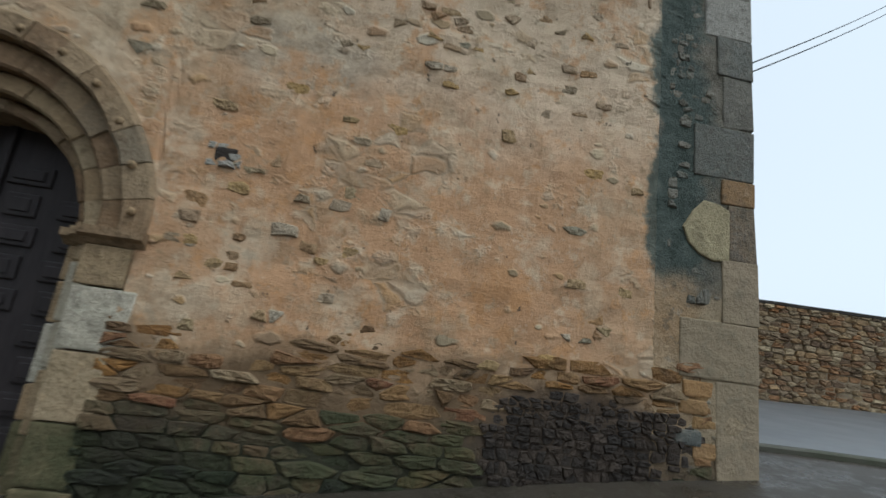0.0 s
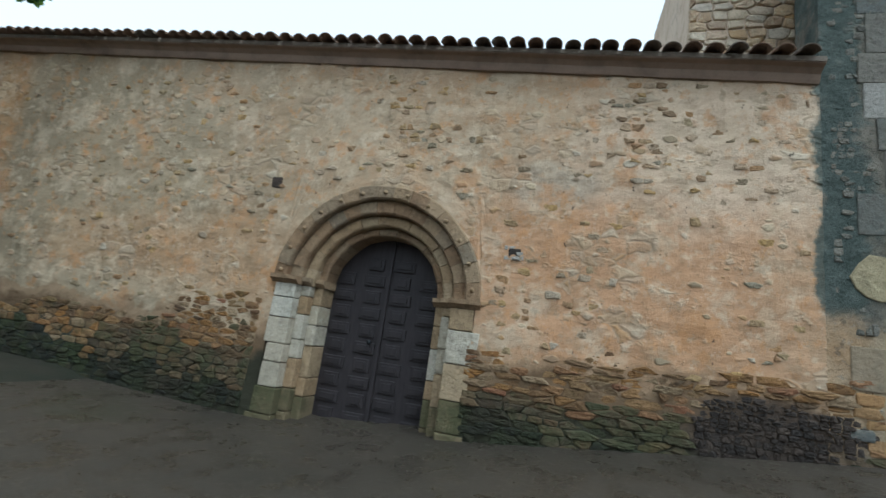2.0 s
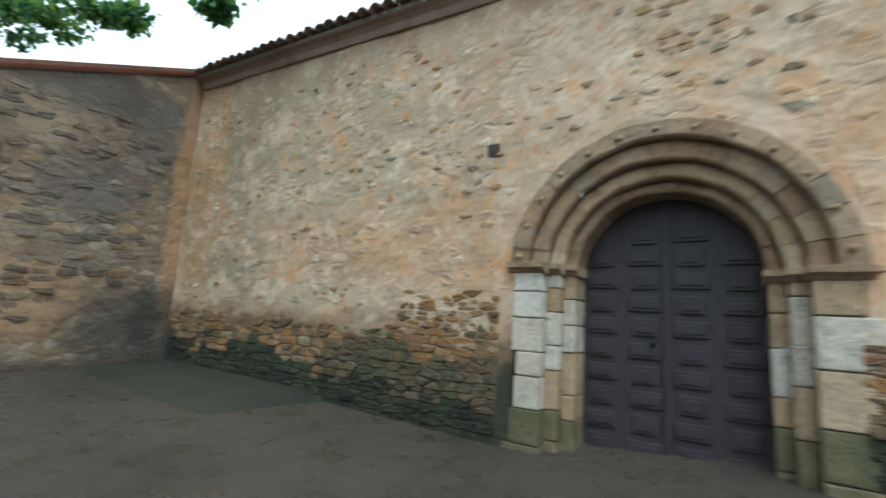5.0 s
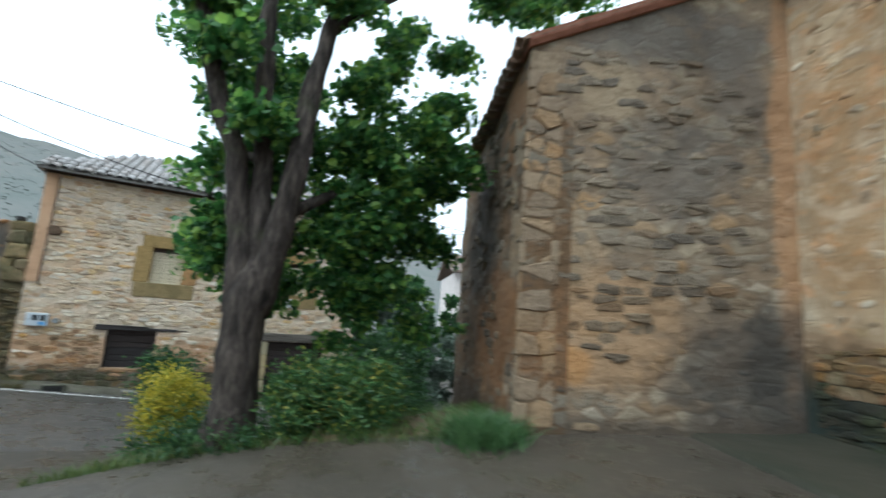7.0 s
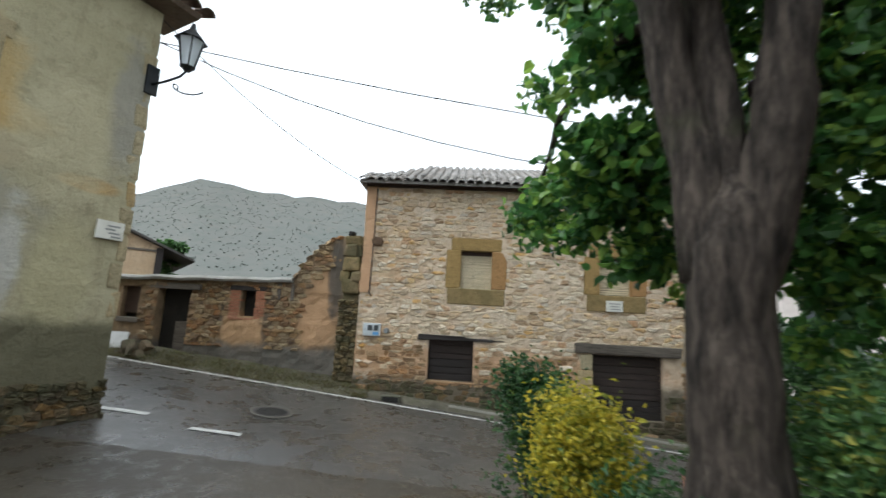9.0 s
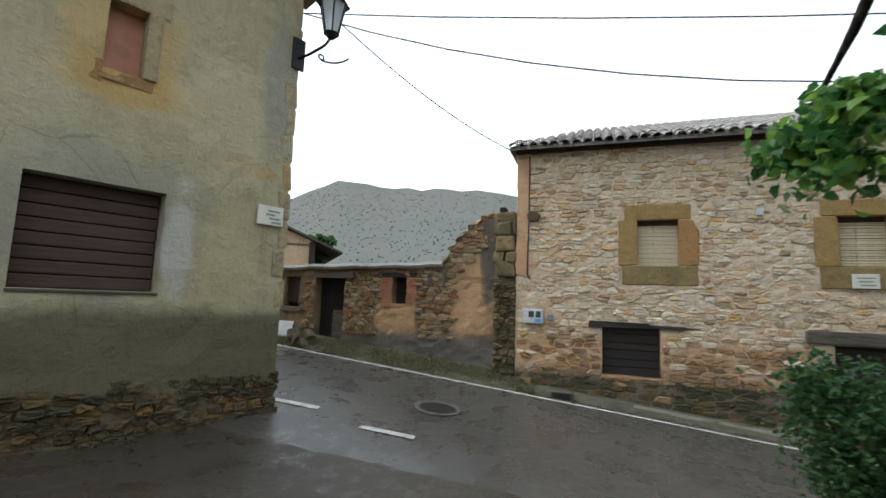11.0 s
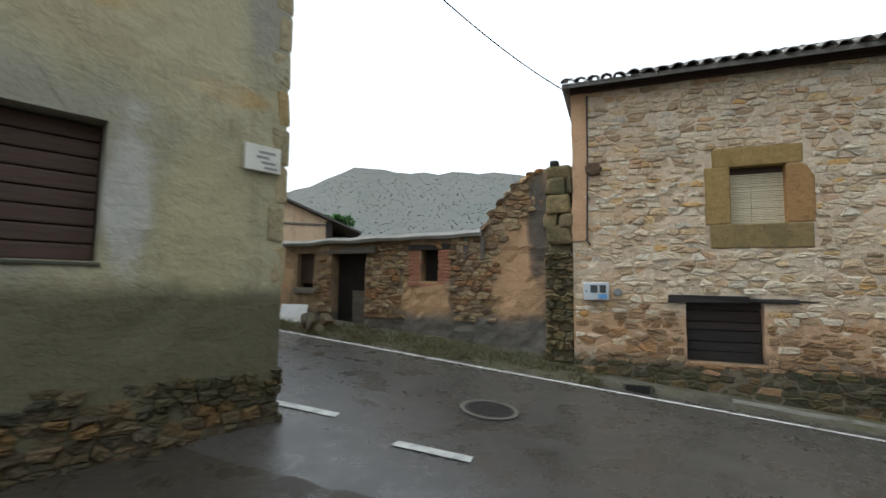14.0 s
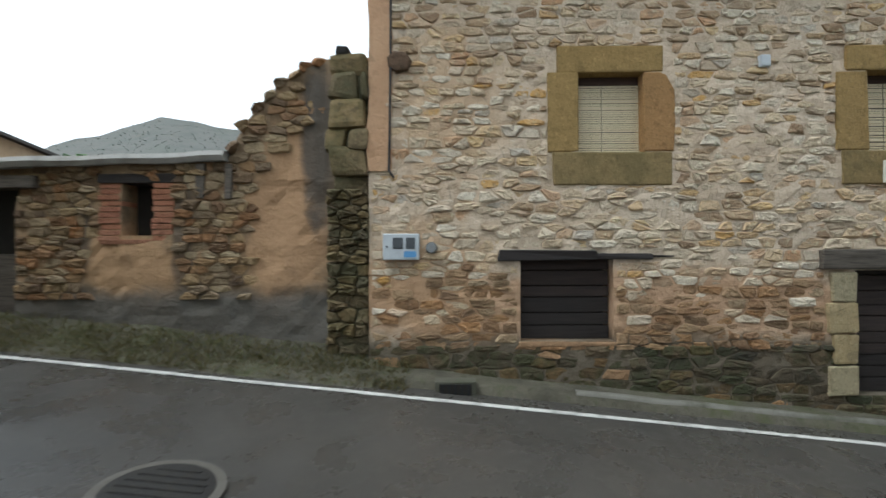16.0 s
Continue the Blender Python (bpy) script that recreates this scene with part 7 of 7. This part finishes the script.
part("crown", mesh_from("crown", *leaves(36000, crown_point, 0.115, random.Random(103), 0.5, 0.8), M_LEAF), M_LEAF, tree, "dense broad green leaves with gaps")


bush("golden_bush", "rounded golden-yellow shrub at the tree foot", -11.22, -1.87, 0.24, 0.26, 0.30 - ground_z(-11.22, -1.87), M_LEAF_YELLOW, 6500, 0.045, None, 0.45)
bush("green_bush", "low dark green plants under the golden shrub", -11.2, -1.9, 0.25, 0.3, 0.26, M_LEAF_DARK, 2000, 0.05)
bush("green_bush", "dark green shrub beside the golden one", -12.31, -2.48, 0.26, 0.26, 0.5 - ground_z(-12.31, -2.48), M_LEAF_DARK, 4200, 0.055)
bush("variegated_bush", "broad green shrub with yellow young shoots", -10.85, -0.08, 0.45, 0.62, 0.58 - ground_z(-10.85, -0.08), M_LEAF_MID, 13000, 0.055, M_LEAF_GOLDTIP)
bush("green_bush", "low dark green shrub under the tree", -12.2, 0.6, 0.7, 0.5, 0.8, M_LEAF_DARK, 5000, 0.06)
bush("green_bush", "low dark plants round the trunk", -10.55, -1.1, 0.35, 0.5, 0.2, M_LEAF_DARK, 2000, 0.05)


def tuft_point(r):
    x, y = -10.2 + r.gauss(0, 0.13), 1.36 + r.gauss(0, 0.15)
    return Vector((x, y, ground_z(x, y) - 0.02))


tagged(part("grass_tuft", mesh_from("grass_tuft", *blades(1700, tuft_point, 0.28, random.Random(111), 0.008, 0.55), M_GRASS_B), M_GRASS_B), "bright green tuft of long grass at the wing foot", "grass", kind="stuff")


def bed_point(r):
    x, y = r.uniform(-15, -10.2), r.uniform(-2.6, 1.6)
    return Vector((x, y, ground_z(x, y) - 0.02))


tagged(part("bed_grass", mesh_from("bed_grass", *blades(14000, bed_point, 0.17, random.Random(113), 0.007, 0.5), M_GRASS), M_GRASS), "mixed grass and weeds of the planted bed", "grass", kind="stuff")

# ---- distance: hills, scrub, village ----
vs, fs = [], []
AZ = [(-1.2, 0.15), (-0.6, 0.17), (-0.2, 0.12), (0.1, 0.10), (0.25, 0.12), (0.40, 0.150), (0.453, 0.182), (0.512, 0.208), (0.57, 0.238), (0.61, 0.255), (0.64, 0.256), (0.72, 0.250), (0.80, 0.253), (0.92, 0.252), (1.0, 0.243), (1.2, 0.20), (1.6, 0.15), (2.2, 0.08), (3.4, 0.04)]


def ridge(a):
    for (a0, h0), (a1, h1) in zip(AZ, AZ[1:]):
        if a0 <= a <= a1:
            t = (a - a0) / (a1 - a0)
            return h0 + (h1 - h0) * t
    return 0.05


NA, NR = 150, 14
for i in range(NA + 1):
    a = -1.2 + 4.6 * i / NA
    for j in range(NR + 1):
        t = j / NR
        d = 120 + 280 * t
        h = -6 + (ridge(a) * 400 + 6) * (t ** 1.25) + t * 3.0 * noise.noise((a * 22, t * 3, 1.0)) + t * 1.6 * noise.noise((a * 70, t * 9, 2.0))
        vs.append((-10 - math.sin(a) * d, -4 - math.cos(a) * d, h))
for i in range(NA):
    for j in range(NR):
        o = i * (NR + 1) + j
        fs.append((o, o + NR + 1, o + NR + 2, o + 1))
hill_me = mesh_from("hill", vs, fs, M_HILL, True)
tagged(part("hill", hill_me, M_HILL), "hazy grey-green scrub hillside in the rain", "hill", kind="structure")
r = random.Random(121)
bm = bmesh.new()
bmesh.ops.create_icosphere(bm, subdivisions=1, radius=1.0)
bm.verts.ensure_lookup_table()
BALL, BALLF = [tuple(v.co) for v in bm.verts], [tuple(v.index for v in f.verts) for f in bm.faces]
bm.free()
sv, sf = [], []
for _ in range(3600):
    a, t = r.uniform(0.1, 1.3), r.uniform(0.2, 1.0) ** 0.8
    i, j, fi, fj = int((a + 1.2) / 4.6 * NA), min(NR - 1, int(t * NR)), r.random(), r.random()
    c = Vector(vs[i * (NR + 1) + j]).lerp(Vector(vs[i * (NR + 1) + j + 1]), fj).lerp(Vector(vs[(i + 1) * (NR + 1) + j]).lerp(Vector(vs[(i + 1) * (NR + 1) + j + 1]), fj), fi) + Vector((0, 0, 0.2))
    s = r.uniform(0.4, 1.3) ** 1.5
    v = [c + Vector((x * s * q0, y * s * q0, z * s * 0.7 * q0)) * 0.55 for (x, y, z), q0 in zip(BALL, [r.uniform(0.6, 1.1) for _ in BALL])]
    f = BALLF
    o = len(sv)
    sv += v
    sf += [tuple(o + q for q in p) for p in f]
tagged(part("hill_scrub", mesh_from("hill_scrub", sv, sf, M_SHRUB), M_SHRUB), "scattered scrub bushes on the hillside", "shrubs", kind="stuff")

pale = thing("pale_house", "pale rendered village house far behind the tree", "house", pose(-36, 7.0, -3.3, 0, 0, 92))
part("wall", boxed(-3, 3, 0, 7, 0, 7.6), M_PALE, pale)
vs = [(-3.3, -0.4, 7.6), (3.3, -0.4, 7.6), (3.3, 3.5, 9.2), (-3.3, 3.5, 9.2), (-3.3, 7.4, 7.6), (3.3, 7.4, 7.6)]
vs += [Vector(v) + Vector((0, 0, 0.15)) for v in vs]
part("roof", mesh_from("roof", vs, [(0, 1, 2, 3), (3, 2, 5, 4), (6, 9, 8, 7), (9, 10, 11, 8), (0, 6, 7, 1), (4, 5, 11, 10), (0, 3, 9, 6), (3, 4, 10, 9), (1, 7, 8, 2), (2, 8, 11, 5)], M_TILE), M_TILE, pale)
for x in (-2.2, 1.6):
    part("window", boxed(x, x + 0.9, -0.04, 0.1, 4.2, 5.5, 0.02), M_DARKGLASS, pale)


def shrub(x, y, rx, h, n, size, label):
    bush("grey_green_shrub", label, x, y, rx, rx, h, M_OLIVE, n, size)


shrub(-19.4, 1.0, 0.9, 3.0, 7000, 0.13, "tall grey-green shrub beyond the bed")
shrub(-21.0, 2.8, 1.3, 3.2, 8000, 0.15, "grey-green shrubs behind the tree")
shrub(-18.2, -0.2, 0.5, 1.3, 1200, 0.11, "grey-green shrub by the house end")
shrub(-20.5, -0.4, 1.0, 3.4, 8000, 0.14, "grey-green shrub behind the house end")
bush("green_bush", "dark green shrubs at the far side of the bed", -16.4, 0.5, 1.0, 0.9, 2.6, M_LEAF_DARK, 9000, 0.09)
for x_, y_ in ((-27, 3.4), (-27.5, 5.4), (-28, 7.6), (-26, 0.8)):
    bush("tall_shrub", "tall dark green shrub in front of the pale house", x_, y_, 1.4, 1.4, 5.6, M_LEAF_DARK, 5000, 0.26)
edging = thing("brick_edging", "pinkish terracotta block edging in the bed", "edging", pose(-14.4, -0.75, ground_z(-14.4, -0.75), 0, 0, 80))
for i in range(3):
    part("block", boxed(-0.45 + 0.3 * i, -0.16 + 0.3 * i, -0.12, 0.12, -0.1, 0.34, 0.012, 0.006), M_TERRA, edging)

edging = thing("brick_edging", "pinkish terracotta block edging near the wing", "edging", pose(-13.15, 1.25, ground_z(-13.15, 1.25), 0, 0, 70))
for i in range(2):
    part("block", boxed(-0.30 + 0.3 * i, -0.01 + 0.3 * i, -0.12, 0.12, -0.1, 0.24, 0.012, 0.006), M_TERRA, edging)
# leaf litter and bare soil of the bed
vs, fs = [], []
NX, NY = 26, 30
for j in range(NY + 1):
    for i in range(NX + 1):
        y = -2.75 + 4.4 * j / NY
        x0 = -10.02 - 0.10 * (1.6 - y) - 0.35 * max(0, -y - 0.6) + 0.12 * noise.noise((y * 2.1, 3.0, 1.0))
        x = x0 - 5.0 * i / NX
        rim = min(1.0, min(i, 3) / 3.0, min(j, 3) / 3.0, min(NY - j, 2) / 2.0)
        vs.append((x, y, ground_z(x, y) - 0.03 + 0.065 * rim + 0.02 * noise.noise((x * 3, y * 3, 0.0))))
for j in range(NY):
    for i in range(NX):
        a = j * (NX + 1) + i
        fs.append((a, a + NX + 1, a + NX + 2, a + 1))
tagged(part("bed_soil", mesh_from("bed_soil", vs, fs, M_SOIL, True), M_SOIL), "brown leaf litter and damp soil of the planted bed", "soil", kind="structure")

# ---- overhead cables ----


def cable(a, b, sag, label):
    a, b = Vector(a), Vector(b)
    pts = [a.lerp(b, i / 14) - Vector((0, 0, sag * 4 * (i / 14) * (1 - i / 14))) for i in range(15)]
    vs, fs = tube(pts, [0.009] * 15, 5)
    tagged(part("overhead_cable", mesh_from("overhead_cable", vs, fs, M_WIRE, True), M_WIRE), label, "cable", "overhead cables")


cable((-11.45, -7.7, 4.75), (-15.86, -7.2, 3.62), 0.22, "black overhead cable to the stone house corner")
cable((-11.45, -7.7, 4.4), (-22.41, 14.77, 3.5), 0.9, "black overhead cable above the street")
cable((-11.45, -7.7, 4.4), (-17.59, 4.88, 4.0), 1.4, "slack black overhead cable above the street")
cable((3.3, 5.4, 4.2), (14.0, 11.0, 13.0), 0.1, "black overhead cable from the tower corner")
cable((3.3, 5.4, 4.1), (14.0, 11.0, 12.75), 0.1, "black overhead cable from the tower corner")

# ---- pieces of the near walls, last ----
stones(house, near, M_HSTONE, 0.026, y=0.013)
stones(ruin, rn, M_RSTONE, 0.034, y=lambda u, z: uneven(u, z, 0.05, 0.02) + 0.008)
